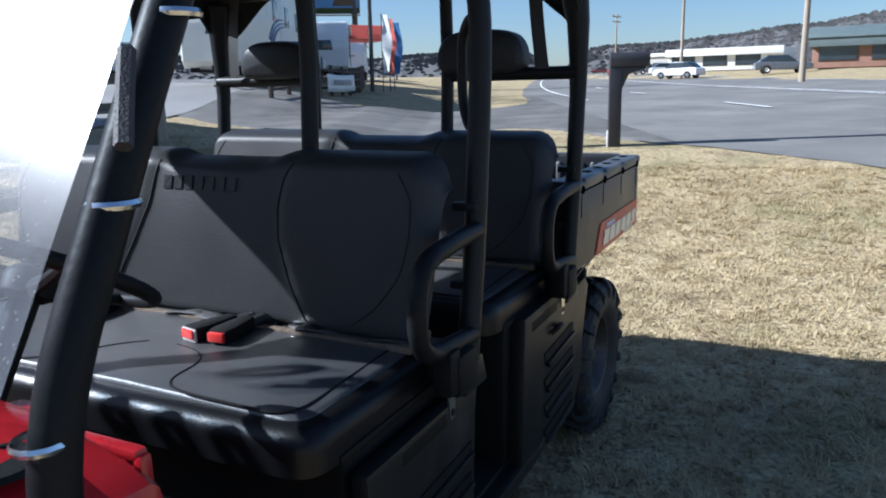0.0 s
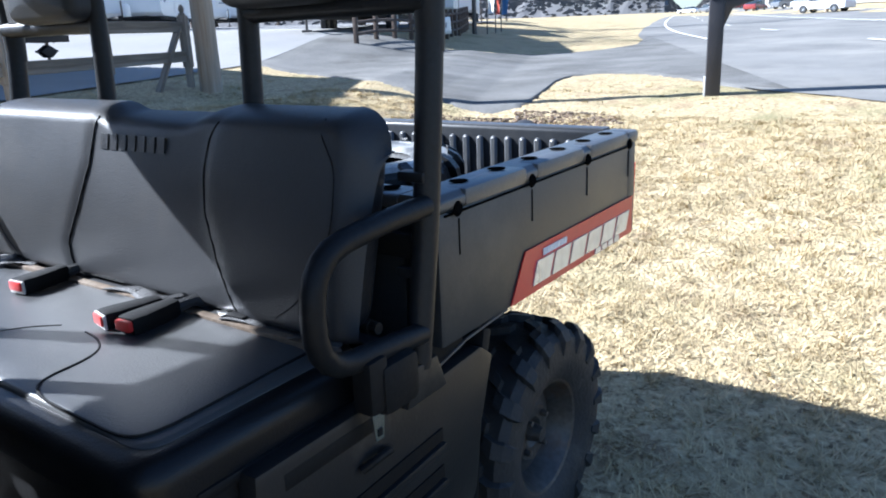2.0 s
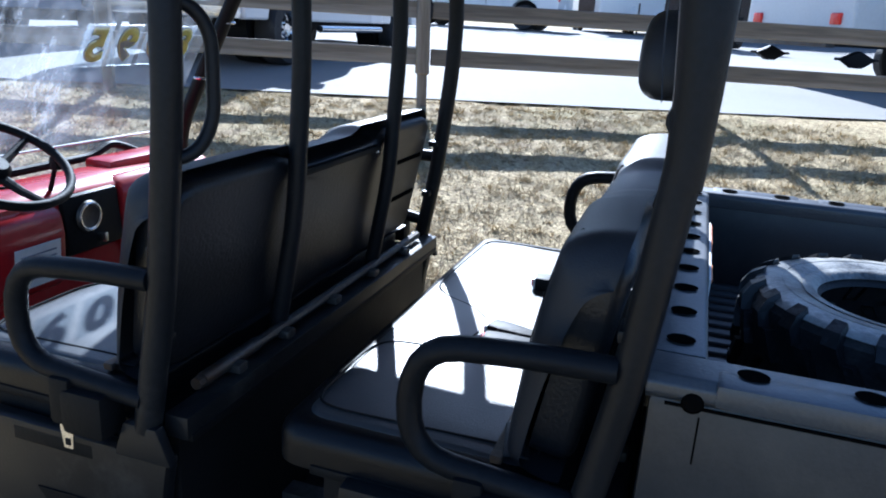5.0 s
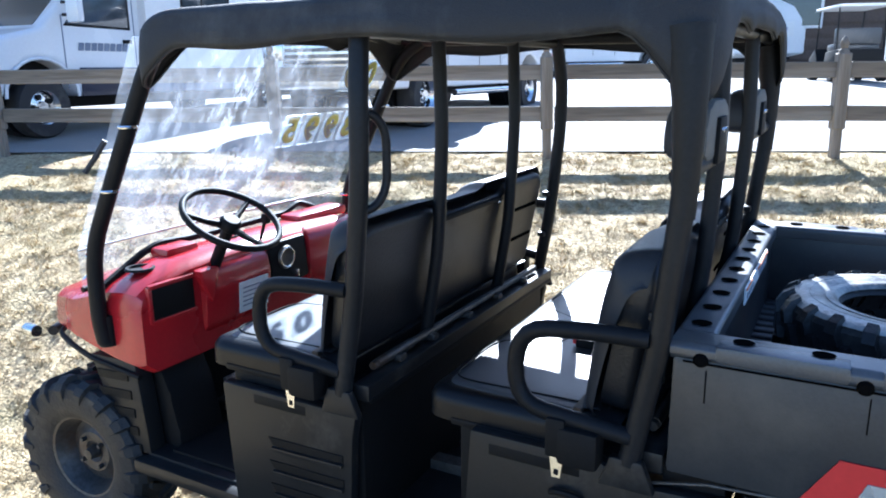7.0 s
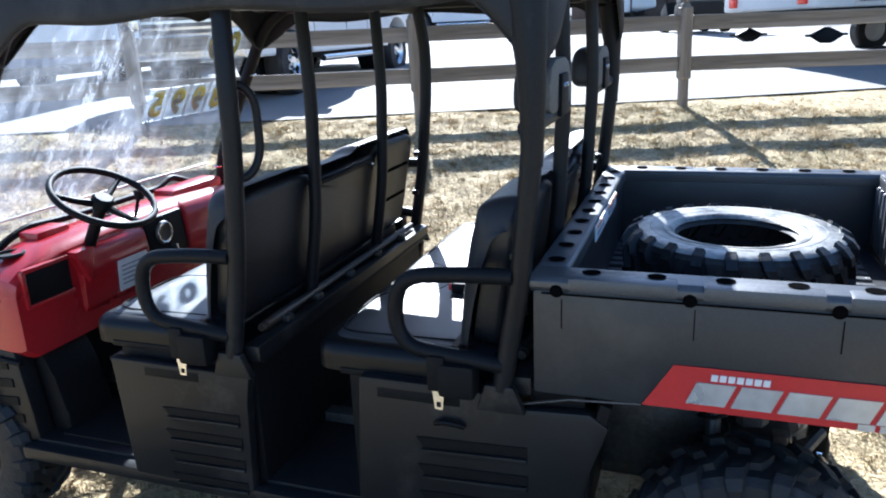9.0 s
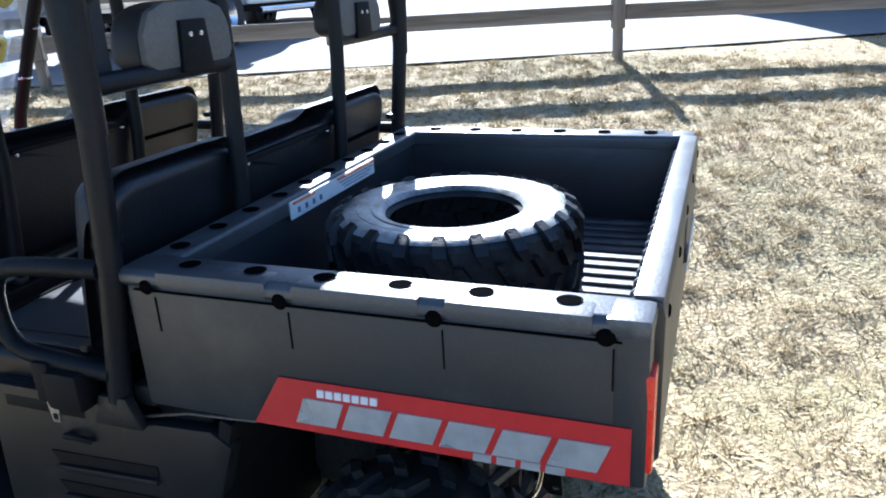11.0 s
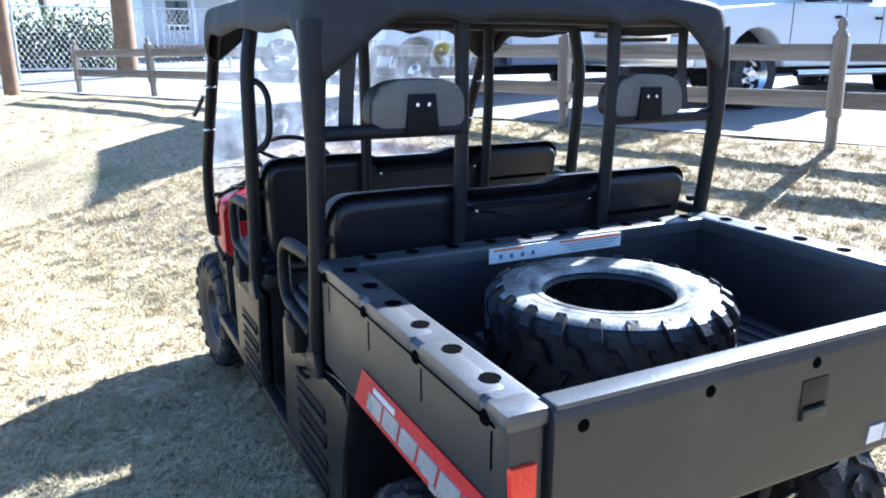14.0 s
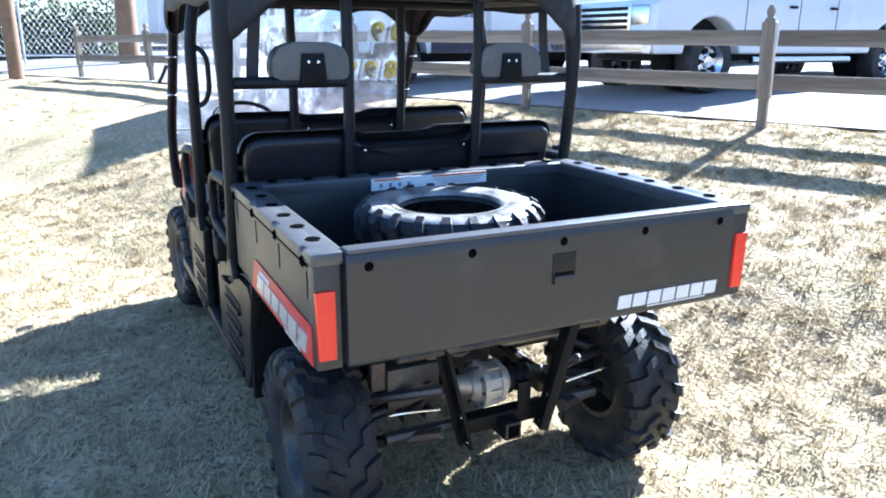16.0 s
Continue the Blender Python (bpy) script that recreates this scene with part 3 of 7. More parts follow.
def word_bars(n, w, h, gap, slant, m, thick=0.003):
    """Plain slanted marks the size of a word's letters."""
    f = Form()
    x = -(n * (w + gap) - gap) / 2
    for i in range(n):
        s = slant * h
        q = [(x, -h / 2), (x + w, -h / 2), (x + w + s, h / 2), (x + s, h / 2)]
        f.add([m @ Vector((a, b, z)) for z in (0, thick) for a, b in q],
              [(3, 2, 1, 0), (4, 5, 6, 7), (0, 1, 5, 4), (1, 2, 6, 5), (2, 3, 7, 6), (3, 0, 4, 7)])
        x += w + gap
    return f


def marks(name, n, w, h, gap, slant, m, mat, parent, label, thick=0.003):
    """The same marks, each a part of its own."""
    for i in range(n):
        x = (i - (n - 1) / 2) * (w + gap)
        part(name, word_bars(1, w, h, 0, slant, m @ Matrix.Translation((x, 0, 0)), thick), mat, parent, label, smooth=False)


SIDE_L = Matrix(((0, 0, 1, 0), (1, 0, 0, 0), (0, 1, 0, 0), (0, 0, 0, 1)))        # x runs rearward on the left side
REAR = Matrix(((-1, 0, 0, 0), (0, 0, 1, 0), (0, 1, 0, 0), (0, 0, 0, 1)))         # x runs to the vehicle's right, seen from behind


# cargo box
def cargo_box():
    BW, IW, ZF, ZR, YF, YR = 0.735, 0.648, 0.835, 1.108, -1.045, -0.062
    box = part("cargo_box", Form().box((0, -0.54, 0.815), (1.31, 0.96, 0.03), 0.004), M_BOX, utv, "charcoal plastic cargo box with moulded walls")
    for s in (1, -1):
        part("side_wall", Form().prism([(s * BW, 0.80), (s * BW, 1.078), (s * IW, 1.078), (s * IW, 0.80)], "y", YF + 0.002, YR, 0.012), M_BOX, box)
    part("front_wall", Form().box((0, -1.01, 0.945), (1.30, 0.066, 0.27), 0.012), M_BOX, box)
    r = Form()
    for s in (1, -1):
        r.prism([(s * (BW + 0.007), 1.086), (s * (BW + 0.007), ZR - 0.006), (s * (BW - 0.006), ZR + 0.006), (s * (IW + 0.006), ZR + 0.006),
                 (s * (IW - 0.006), ZR - 0.004), (s * (IW - 0.006), 1.07), (s * (BW - 0.01), 1.07)], "y", YF - 0.004, YR + 0.012, 0.004)
    r.prism([(-1.052, 1.086), (-1.052, ZR), (-1.045, ZR + 0.005), (-0.972, ZR + 0.005), (-0.966, ZR), (-0.966, 1.07)], "x", -IW + 0.002, IW - 0.002, 0.004)
    part("rim", r, M_RIM, box, "scuffed box rim")
    for s in (1, -1):
        for y in (-0.83, -0.526, -0.23):
            part("rim_pad", Form().box((s * (BW - 0.0205), y, 1.0975), (0.061, 0.252, 0.037), 0.01), M_RIM, box)
        part("rim_seam", Form().box((s * (BW + 0.001), -0.54, 1.071), (0.004, 0.96, 0.004)), M_HOLE, box, smooth=False)
    socket = Form().lathe([(0.0, 0.0), (0.018, 0.0), (0.0205, 0.0012)], (0, 0, 0), "z", 16)
    me = mesh_of("socket", socket)
    me.materials.append(M_HOLE)
    spots = [(s * 0.694, -0.906 + 0.151 * i) for s in (1, -1) for i in range(6)] + [(-0.6 + 0.133 * i, -1.008) for i in range(10)]
    for x, y in spots:
        o = new("rim_socket", me)
        o.parent = box
        o.location = (x, y, ZR + (0.009 if y > -0.95 else 0.0072))
        o.scale = (1, 1.1, 1)
    bolt = mesh_of("bolt", Form().lathe([(0.0, 0.006), (0.012, 0.006), (0.016, 0.003), (0.019, 0.0)], (0, 0, 0), "x", 14))
    bolt.materials.append(M_HOLE)
    for s in (1, -1):
        for y in (-0.983, -0.678, -0.374, -0.085):
            o = new("bolt", bolt)
            o.parent = box
            o.location = (s * 0.742, y, 1.08)
            o.scale = (s, 0.85, 0.85)
            part("slit", Form().box((s * 0.7355, y + 0.012, 1.02), (0.003, 0.0025, 0.075)), M_HOLE, box, smooth=False)
    for i in range(19):
        x = -0.585 + 0.065 * i
        part("floor_rib", Form().box((x, -0.55, 0.833), (0.034, 0.86, 0.012), 0.004, seg=1), M_RIM, box)
    lab = Form().box((-0.024, -0.9625, 1.081), (0.504, 0.004, 0.047))
    part("warning_label", lab, M_WHITE, box, "white warning label with an orange strip", smooth=False)
    for x, w in ((-0.15, 0.24), (0.16, 0.11)):
        part("label_strip", Form().box((x, -0.959, 1.098), (w, 0.003, 0.006)), M_ORANGE, box, smooth=False)
    marks("label_print", 4, 0.011, 0.014, 0.028, 0, Matrix.Translation((0.13, -0.9605, 1.076)) @ REAR, M_STRIPE, box, "", 0.002)
    lines = Form()
    for k in range(3):
        lines.box((-0.15, -0.959, 1.086 - 0.009 * k), (0.22 - 0.03 * k, 0.002, 0.002))
    part("label_lines", lines, M_STRIPE, box, smooth=False)
    for s in (1, -1):
        q = [(-0.775, 0.806), (-0.705, 0.918), (-0.04, 0.918), (-0.04, 0.806)]
        part("side_decal", Form().prism(q, "x", s * 0.7365, s * 0.7395), M_DECAL, box, "red side decal with silver lettering shapes", smooth=False)
        base = SIDE_L if s > 0 else Matrix.Diagonal((-1, 1, 1, 1)) @ SIDE_L
        off = Matrix.Translation((s * 0.74, 0, 0))
        marks("letter_shape", 6, 0.086, 0.056, 0.013, 0.4, Matrix.Translation((0, -0.385, 0.853)) @ off @ base, M_SILVER, box, "silver letter shape")
        marks("letter_shape", 7, 0.0145, 0.016, 0.004, 0.1, Matrix.Translation((0, -0.56, 0.896)) @ off @ base, M_WHITE, box, "small white letter shape")
        marks("letter_shape", 4, 0.034, 0.016, 0.01, 0.1, Matrix.Translation((0, -0.232, 0.815)) @ off @ base, M_SILVER, box, "outlined letter shape")
        part("corner_post", Form().box((s * 0.7, -0.045, 0.945), (0.072, 0.06, 0.29), 0.01), M_BOX, box)
        part("corner_cap", Form().box((s * 0.699, -0.05, 1.097), (0.088, 0.075, 0.036), 0.012), M_RIM, box)
        part("tail_light", Form().prism([(s * 0.682, 0.83), (s * 0.682, 1.017), (s * 0.735, 1.017), (s * 0.731, 0.83)], "y", -0.03, -0.006, 0.006), M_LAMP, box, "red tail light lens")
    part("belt_rail", Form().box((0.0, -1.07, 1.02), (1.42, 0.02, 0.05), 0.006), M_BLACK, box)


cargo_box()


def tailgate():
    f = Form().prism([(-0.006, 0.802), (0.0, 0.812), (0.0, 1.083), (-0.006, 1.107), (-0.018, 1.113), (-0.052, 1.113), (-0.058, 1.105), (-0.058, 0.802)], "x", -0.655, 0.655, 0.005)
    gate = part("tailgate", f, M_BOX, utv, "charcoal plastic tailgate with recessed latch")
    part("top_edge", Form().box((0, -0.029, 1.112), (1.3, 0.05, 0.012), 0.005), M_RIM, gate)
    for i in range(23):
        x = -0.594 + 0.054 * i
        part("rib", Form().box((x, -0.063, 0.968), (0.026, 0.016, 0.225), 0.007, seg=1), M_RIM, gate)
    for x in (0.595, 0.3, 0.004, -0.292, -0.595):
        part("bolt", Form().lathe([(0.0, 0.004), (0.008, 0.004), (0.011, 0.0025), (0.013, 0.0)], (x, 0.0, 1.07), "y", 14), M_HOLE, gate)
    # a darker plate takes the place of shading in the latch recess
    latch = part("latch_shade", Form().box((0, 0.0005, 0.99), (0.08, 0.004, 0.092), 0.0015), M_PANEL, gate)
    part("latch_gap", Form().box((0, 0.0022, 0.976), (0.066, 0.002, 0.006)), M_HOLE, latch, smooth=False)
    part("latch_handle", Form().box((0, 0.005, 0.958), (0.072, 0.008, 0.024), 0.003), M_BOX, gate)
    marks("letter_shape", 7, 0.05, 0.042, 0.008, 0.12, Matrix.Translation((-0.402, 0.0005, 0.852)) @ REAR, M_WHITE, gate, "white letter shape")
    part("gate_mark", Form().box((-0.44, 0.002, 0.825), (0.24, 0.002, 0.004)), M_WHITE, gate, smooth=False)


tailgate()


# benches
def back_top(x):
    """Height of the padded back's upper edge: the middle dips a little."""
    dip = smoothstep(-0.13, -0.04, x) * (1 - smoothstep(0.2, 0.29, x))
    e = max(0.0, abs(x - 0.005) - 0.61)
    return 1.285 - 0.02 * dip - (0.075 - math.sqrt(max(0.0, 0.075 ** 2 - e * e)))


def seam_x(z, side):
    """Where the seams beside the middle panel run."""
    if side < 0:
        return curve_at(z, (0.88, 0.92, 0.96, 1.05, 1.15, 1.29), (-0.21, -0.23, -0.235, -0.18, -0.13, -0.1))
    return curve_at(z, (0.88, 0.92, 0.98, 1.08, 1.16, 1.23, 1.29), (0.38, 0.355, 0.325, 0.29, 0.285, 0.3, 0.345))


def back_front(x, z):
    """Depth of the padded back's face at a place on it."""
    pad = 1 - smoothstep(seam_x(z, -1) - 0.028, seam_x(z, -1) + 0.02, x) + smoothstep(seam_x(z, 1) - 0.02, seam_x(z, 1) + 0.028, x)
    groove = sum(math.exp(-((x - seam_x(z, k)) / 0.008) ** 2) for k in (-1, 1))
    belly = 0.012 * math.sin(math.pi * min(1, max(0, (z - 0.86) / 0.44)))
    return -1.186 - 0.155 * (1.285 - z) - 0.009 * pad - belly + 0.0025 * groove + 0.0025 * noise.noise((x * 4, z * 5, 1.7))


def back_face(x, z):
    """The face with its rounded rims; x and z run over the whole outline."""
    top = back_top(x)
    near = [(0.695 - abs(x - 0.005), 0.06), (top - z, 0.034), (z - 0.86, 0.03)]
    k = 1.0
    for d, r in near:
        q = 1 - min(1.0, max(0.0, d) / r)
        k *= math.sqrt(max(0.0, 1 - q * q))
    return back_front(x, z) + 0.1 * (1 - k)


def bench(dy, name):
    plan = rounded([(-0.695, -1.19 + dy), (0.695, -1.19 + dy), (0.695, -1.695 + dy), (-0.695, -1.695 + dy)], 0.07, 7)
    cush = part("seat_cushion", Form().pillow(plan, lambda a, b, h: (a, b, h + 0.003 * noise.noise((a * 7, b * 9, 2))), 0.775, 0.858, 0.04, 6), M_SKIRT, utv, "grey vinyl bench cushion with black sides")
    inner = rounded([(-0.655, -1.2 + dy), (0.655, -1.2 + dy), (0.65, -1.65 + dy), (-0.65, -1.65 + dy)], 0.05, 7)
    dense = []
    for (xa, ya), (xb, yb) in zip(inner, inner[1:] + inner[:1]):
        n = max(1, int(math.hypot(xb - xa, yb - ya) / 0.03))
        dense += [(xa + (xb - xa) * q / n, ya + (yb - ya) * q / n) for q in range(n)]

    def top_at(a, b, h):
        sag = 0.004 * math.sin(a * 4.6 + 1) + 0.003 * noise.noise((a * 6, b * 8, dy))
        return (a, b, h + (sag if h > 0.86 else 0))
    part("seat_top", Form().pillow(dense, top_at, 0.84, 0.866, 0.012, 4, 0.004, rings=[(1 - k / 9, 0.8) for k in range(1, 9)]), M_VINYL, cush, "grey vinyl seat panel")
    for loop in ([(0.61, -1.25), (0.622, -1.6), (0.6, -1.648), (0.36, -1.648), (0.3, -1.62), (0.285, -1.5), (0.23, -1.46), (0.16, -1.45)],
                 [(-0.61, -1.25), (-0.625, -1.6), (-0.6, -1.648), (-0.1, -1.648), (-0.03, -1.6), (0.02, -1.5), (0.08, -1.455)]):
        part("piping", Form().tube([top_at(x, y + dy, 0.8685) for x, y in loop], 0.0028, 6, 0.05), M_BLACK, cush)
    # padded back: two outer pads and a narrower middle, one skin
    nx, nz = 120, 34

    def skin(a, b):
        x = 0.005 + 0.695 * math.sin((a - 0.5) * math.pi) ** 1 * (0.97 + 0.03 * b)
        z = 0.86 + (back_top(x) - 0.86) * (0.5 - 0.5 * math.cos(math.pi * b))
        return (x, back_face(x, z) + dy, z)
    back = part("backrest", Form().grid(skin, nx, nz), M_VINYLB, utv, "grey vinyl bench backrest", angle=70, recalc=False)
    for side in (-1, 1):
        pts = []
        for i in range(22):
            z = 0.885 + 0.375 * i / 21
            x = seam_x(z, side)
            pts.append((x, back_face(x, z) + dy - 0.0018, z))
        part("piping", Form().tube(pts, 0.0024, 6), M_BLACK, back)
    rim = [(0.5, 0.9), (0.56, 0.94), (0.625, 1.02), (0.645, 1.1), (0.645, 1.19), (0.622, 1.225), (0.605, 1.25), (0.598, 1.272)]
    part("piping", Form().tube([(x, back_face(x, z) + dy - 0.001, z) for x, z in rim], 0.0013, 6, 0.03), M_BLACK, back)
    part("piping", Form().tube([(-x + 0.01, back_face(-x + 0.01, z) + dy - 0.001, z) for x, z in rim], 0.0013, 6, 0.03), M_BLACK, back)
    top = [(-0.655, 0.90), (-0.675, 1.20), (-0.67, 1.25), (-0.63, 1.278), (-0.31, 1.28), (-0.275, 1.266), (-0.245, 1.24), (0.22, 1.238), (0.245, 1.262), (0.28, 1.278),
           (0.63, 1.278), (0.67, 1.25), (0.675, 1.20), (0.655, 0.90), (0.61, 0.875), (-0.61, 0.875)]
    lean = Matrix.Translation((0, -1.2, 0.88)) @ Matrix.Rotation(radians(-10), 4, "X") @ Matrix.Translation((0, 1.2, -0.88))
    move = Matrix.Translation((0, dy - 0.025, 0)) @ lean
    sh = Form().pillow(rounded(top, 0.04), lambda a, b, h: (a, h, b), -1.2, -1.125, 0.026, 5).moved(move)
    part("back_shell", sh, M_SEATBACK, back, "black plastic back shell")
    tilt = Matrix.Rotation(math.atan(0.155) * -1, 4, "X")
    marks("letter_shape", 7, 0.026, 0.034, 0.009, 0.1, Matrix.Translation((0.035, back_front(0.05, 1.205) + dy - 0.001, 1.205)) @ tilt @ Matrix(((1, 0, 0, 0), (0, 0, -1, 0), (0, 1, 0, 0), (0, 0, 0, 1))), M_SEATBACK, back, "dark letter shape")
    part("back_rail", Form().box(move @ Vector((-0.01, -1.127, 1.226)), (0.46, 0.02, 0.016), 0.004), M_BLACK, back)
    for x in (0.205, -0.235):
        part("rivet", Form().lathe([(0, 0.008), (0.006, 0.007), (0.009, 0.0)], move @ Vector((x, -1.123, 1.216)), "y", 10), M_CHROME, back)
    for z in (1.02, 1.15):
        part("back_groove", Form().box(move @ Vector((-0.47, -1.124, z)), (0.3, 0.006, 0.014), 0.002, Matrix.Rotation(radians(-10), 4, "X")), M_HOLE, back, smooth=False)
    # base under the bench
    base = Form().box((0, -1.34 + dy, 0.565), (1.38, 0.5, 0.44), 0.02)
    base.box((0, -1.33 + dy, 0.777), (1.40, 0.56, 0.02), 0.006)
    part("seat_base", base, M_BLACK, utv)
    ledge = Form().box((0, -1.08 + dy, 0.80), (1.42, 0.055, 0.05), 0.008)
    part("rear_ledge", ledge, M_PANEL, utv)
    rail = Form().tube([(-0.62, -1.1 + dy, 0.845), (0.62, -1.1 + dy, 0.845)], 0.013, 8)
    part("seat_rail", rail, M_STEEL, utv)
    part("rail_sleeve", Form().tube([(0.4, -1.1 + dy, 0.845), (0.6, -1.1 + dy, 0.845)], 0.016, 10), M_STEEL, utv, "dark metal rail sleeve")
    for x in (-0.45, -0.2, 0.05, 0.3, 0.5):
        part("seat_clip", Form().box((x, -1.085 + dy, 0.836), (0.034, 0.04, 0.022), 0.006), M_STEEL, utv)
    # the bright hinge rail in the gap below the back
    part("hinge_rail", Form().box((0.02, -1.272 + dy, 0.869), (1.3, 0.022, 0.016), 0.004), M_RUST, utv, "bare metal rail below the backrest")
    # belt buckles lying on the cushion, each on its short stalk
    for x, y, turn_, red in ((0.185, -1.36, -12, 1), (0.245, -1.355, 4, 0), (-0.215, -1.335, 6, 1)):
        m = Matrix.Translation((x, y + dy, 0.888)) @ Matrix.Rotation(radians(turn_), 4, "Z")
        b = part("belt_buckle", Form().prism([(-0.024, -0.062), (0.024, -0.062), (0.027, -0.03), (0.022, 0.02), (0.016, 0.06), (-0.016, 0.06), (-0.022, 0.02), (-0.027, -0.03)], "z", -0.018, 0.02, 0.008).moved(m), M_BLACK, utv, "black belt buckle with a red button")
        if red:
            part("button_rim", Form().box((0, -0.063, 0.001), (0.05, 0.006, 0.03), 0.002).moved(m), M_PLASTICG, b, "pale rim round the button")
        part("button", Form().box((0, -0.065, 0.004), (0.042, 0.012, 0.022), 0.004).moved(m), M_REDBTN, b)
        part("stalk", Form().tube([m @ Vector((0, 0.055, 0)), m @ Vector((0.01, 0.1, 0.004)), (x + 0.02, -1.22 + dy, 0.872)], [0.015, 0.011], 8).box((x + 0.02, -1.225 + dy, 0.872), (0.03, 0.03, 0.012), 0.003), M_WEB, b)
    # folded webbing and loose tongues by the crease
    for pts in ([(0.66, -1.24, 0.872), (0.56, -1.26, 0.878), (0.46, -1.245, 0.874), (0.36, -1.262, 0.876)],
                [(0.2, -1.25, 0.874), (0.12, -1.275, 0.884), (0.05, -1.255, 0.878), (-0.04, -1.27, 0.874)],
                [(-0.4, -1.25, 0.872), (-0.48, -1.285, 0.884), (-0.6, -1.26, 0.872)]):
        P = [Vector(p) + Vector((0, dy, 0)) for p in pts]

        def along_belt(a, b, P=P):
            k = min(len(P) - 2, int(a * (len(P) - 1)))
            t = a * (len(P) - 1) - k
            t = t * t * (3 - 2 * t)
            p = P[k].lerp(P[k + 1], t)
            return (p.x, p.y + 0.044 * (b - 0.5), p.z + 0.006 * math.sin(a * 9 + b * 2))
        o = part("belt_webbing", Form().grid(along_belt, 24, 3), M_WEB, utv, "loose black belt webbing on the bench", recalc=False)
        mod = o.modifiers.new("webbing", "SOLIDIFY")
        mod.thickness = 0.003
    loose = part("loose_tongue", Form().prism([(0.325, -1.262 + dy), (0.355, -1.275 + dy), (0.36, -1.255 + dy), (0.33, -1.245 + dy)], "z", 0.879, 0.883, 0.001), M_CHROME, utv, "bright belt tongue")
    part("tongue_head", Form().box((0.39, -1.255 + dy, 0.882), (0.05, 0.03, 0.012), 0.004), M_BLACK, loose)


bench(0.0, "rear")
bench(ROW, "front")


# roll cage
def cage():
    for dy in (0, ROW):
        for s in (1, -1):
            part("cage_post", Form().tube([(s * 0.733, -1.125 + dy, 0.80), (s * 0.733, -1.075 + dy, 1.08), (s * 0.735, -1.04 + dy, 1.42), (s * 0.735, -1.035 + dy, 1.62), (s * 0.70, -1.05 + dy, 1.79)], 0.026, 14, 0.08), M_TUBE, utv)
            part("cage_post", Form().tube([(s * 0.275, -1.12 + dy, 0.83), (s * 0.275, -1.07 + dy, 1.12), (s * 0.278, -1.05 + dy, 1.5), (s * 0.278, -1.06 + dy, 1.80)], 0.022, 12, 0.08), M_TUBE, utv)
            part("grab_loop", Form().tube([(s * 0.742, -1.09 + dy, 1.108), (s * 0.75, -1.24 + dy, 1.108), (s * 0.75, -1.40 + dy, 1.09), (s * 0.75, -1.405 + dy, 0.90), (s * 0.75, -1.24 + dy, 0.884), (s * 0.742, -1.12 + dy, 0.868)], 0.021, 12, 0.1), M_FOAM, utv, "black foam-covered grab loop")
            for z in (0.98, 1.16):
                part("bracket", Form().box((s * 0.715, -1.1 + dy + 0.1 * (z - 0.98), z), (0.06, 0.03, 0.02), 0.005), M_TUBE, utv)
        part("cross_bar", Form().tube([(-0.7, -1.06 + dy, 1.785), (0.7, -1.06 + dy, 1.785)], 0.022, 12), M_TUBE, utv)
    for s in (1, -1):
        part("cross_bar", Form().tube([(s * 0.74, -1.052, 1.467), (s * 0.278, -1.052, 1.467)], 0.022, 12), M_TUBE, utv)
        part("roof_rail", Form().tube([(s * 0.70, -1.06, 1.79), (s * 0.70, -2.6, 1.81)], 0.022, 10), M_TUBE, utv)
        pil = [(s * 0.715, -2.98, 0.765), (s * 0.725, -2.985, 0.86), (s * 0.725, -2.972, 1.1), (s * 0.712, -2.80, 1.42), (s * 0.70, -2.62, 1.74), (s * 0.70, -2.5, 1.81)]
        ap = part("front_pillar", Form().tube(pil, 0.027, 14, 0.1), M_FOAM, utv, "black sleeved front pillar")
        for z, y in ((1.08, -2.985), (1.31, -2.865), (1.52, -2.745)):
                part("clip", Form().lathe([(0.03, -0.005), (0.032, 0.0), (0.03, 0.005)], (s * 0.718, y + 0.008, z), "z", 14), M_CHROME, ap, "bright band clamp")
    part("inner_grab", Form().tube([(0.735, -1.86, 1.585), (0.695, -1.825, 1.575), (0.672, -1.807, 1.53), (0.672, -1.807, 1.39), (0.695, -1.825, 1.335), (0.735, -1.86, 1.322)], 0.012, 10, 0.035), M_TUBE, utv)
    part("belt_strap", Form().grid(lambda a, b: (0.6 + 0.03 * a + (b - 0.5) * 0.045, -1.085 - 0.012 * math.sin(a * 3), 1.78 - 0.3 * a), 12, 1), M_WEB, utv, "black shoulder belt hanging from the roof")
    part("belt_strap", Form().grid(lambda a, b: (-0.6 - 0.03 * a + (b - 0.5) * 0.045, -1.085 - 0.012 * math.sin(a * 3), 1.78 - 0.3 * a), 12, 1), M_WEB, utv, "black shoulder belt hanging from the roof")
    part("roof_strap", Form().tube([(0.735, -2.83, 1.475), (0.757, -2.86, 1.42), (0.779, -2.887, 1.375)], 0.01, 6), M_WEB, utv)
    for dy in (0, ROW):
        for s in (1, -1):
            reel = part("belt_reel", Form().box((s * 0.752, -1.235 + dy, 0.825), (0.07, 0.1, 0.095), 0.016).box((s * 0.758, -1.29 + dy, 0.84), (0.045, 0.05, 0.1), 0.01), M_BLACK, utv, "black belt reel with a metal tongue")
            tongue = Form().prism([(-1.305 + dy, 0.795), (-1.27 + dy, 0.795), (-1.277 + dy, 0.735), (-1.298 + dy, 0.735)], "x", s * 0.765, s * 0.769)
            part("belt_tongue", tongue, M_CHROME, reel, smooth=False)
            part("tongue_slot", Form().box((s * 0.7695, -1.287 + dy, 0.75), (0.002, 0.011, 0.014)), M_BLACK, reel, smooth=False)
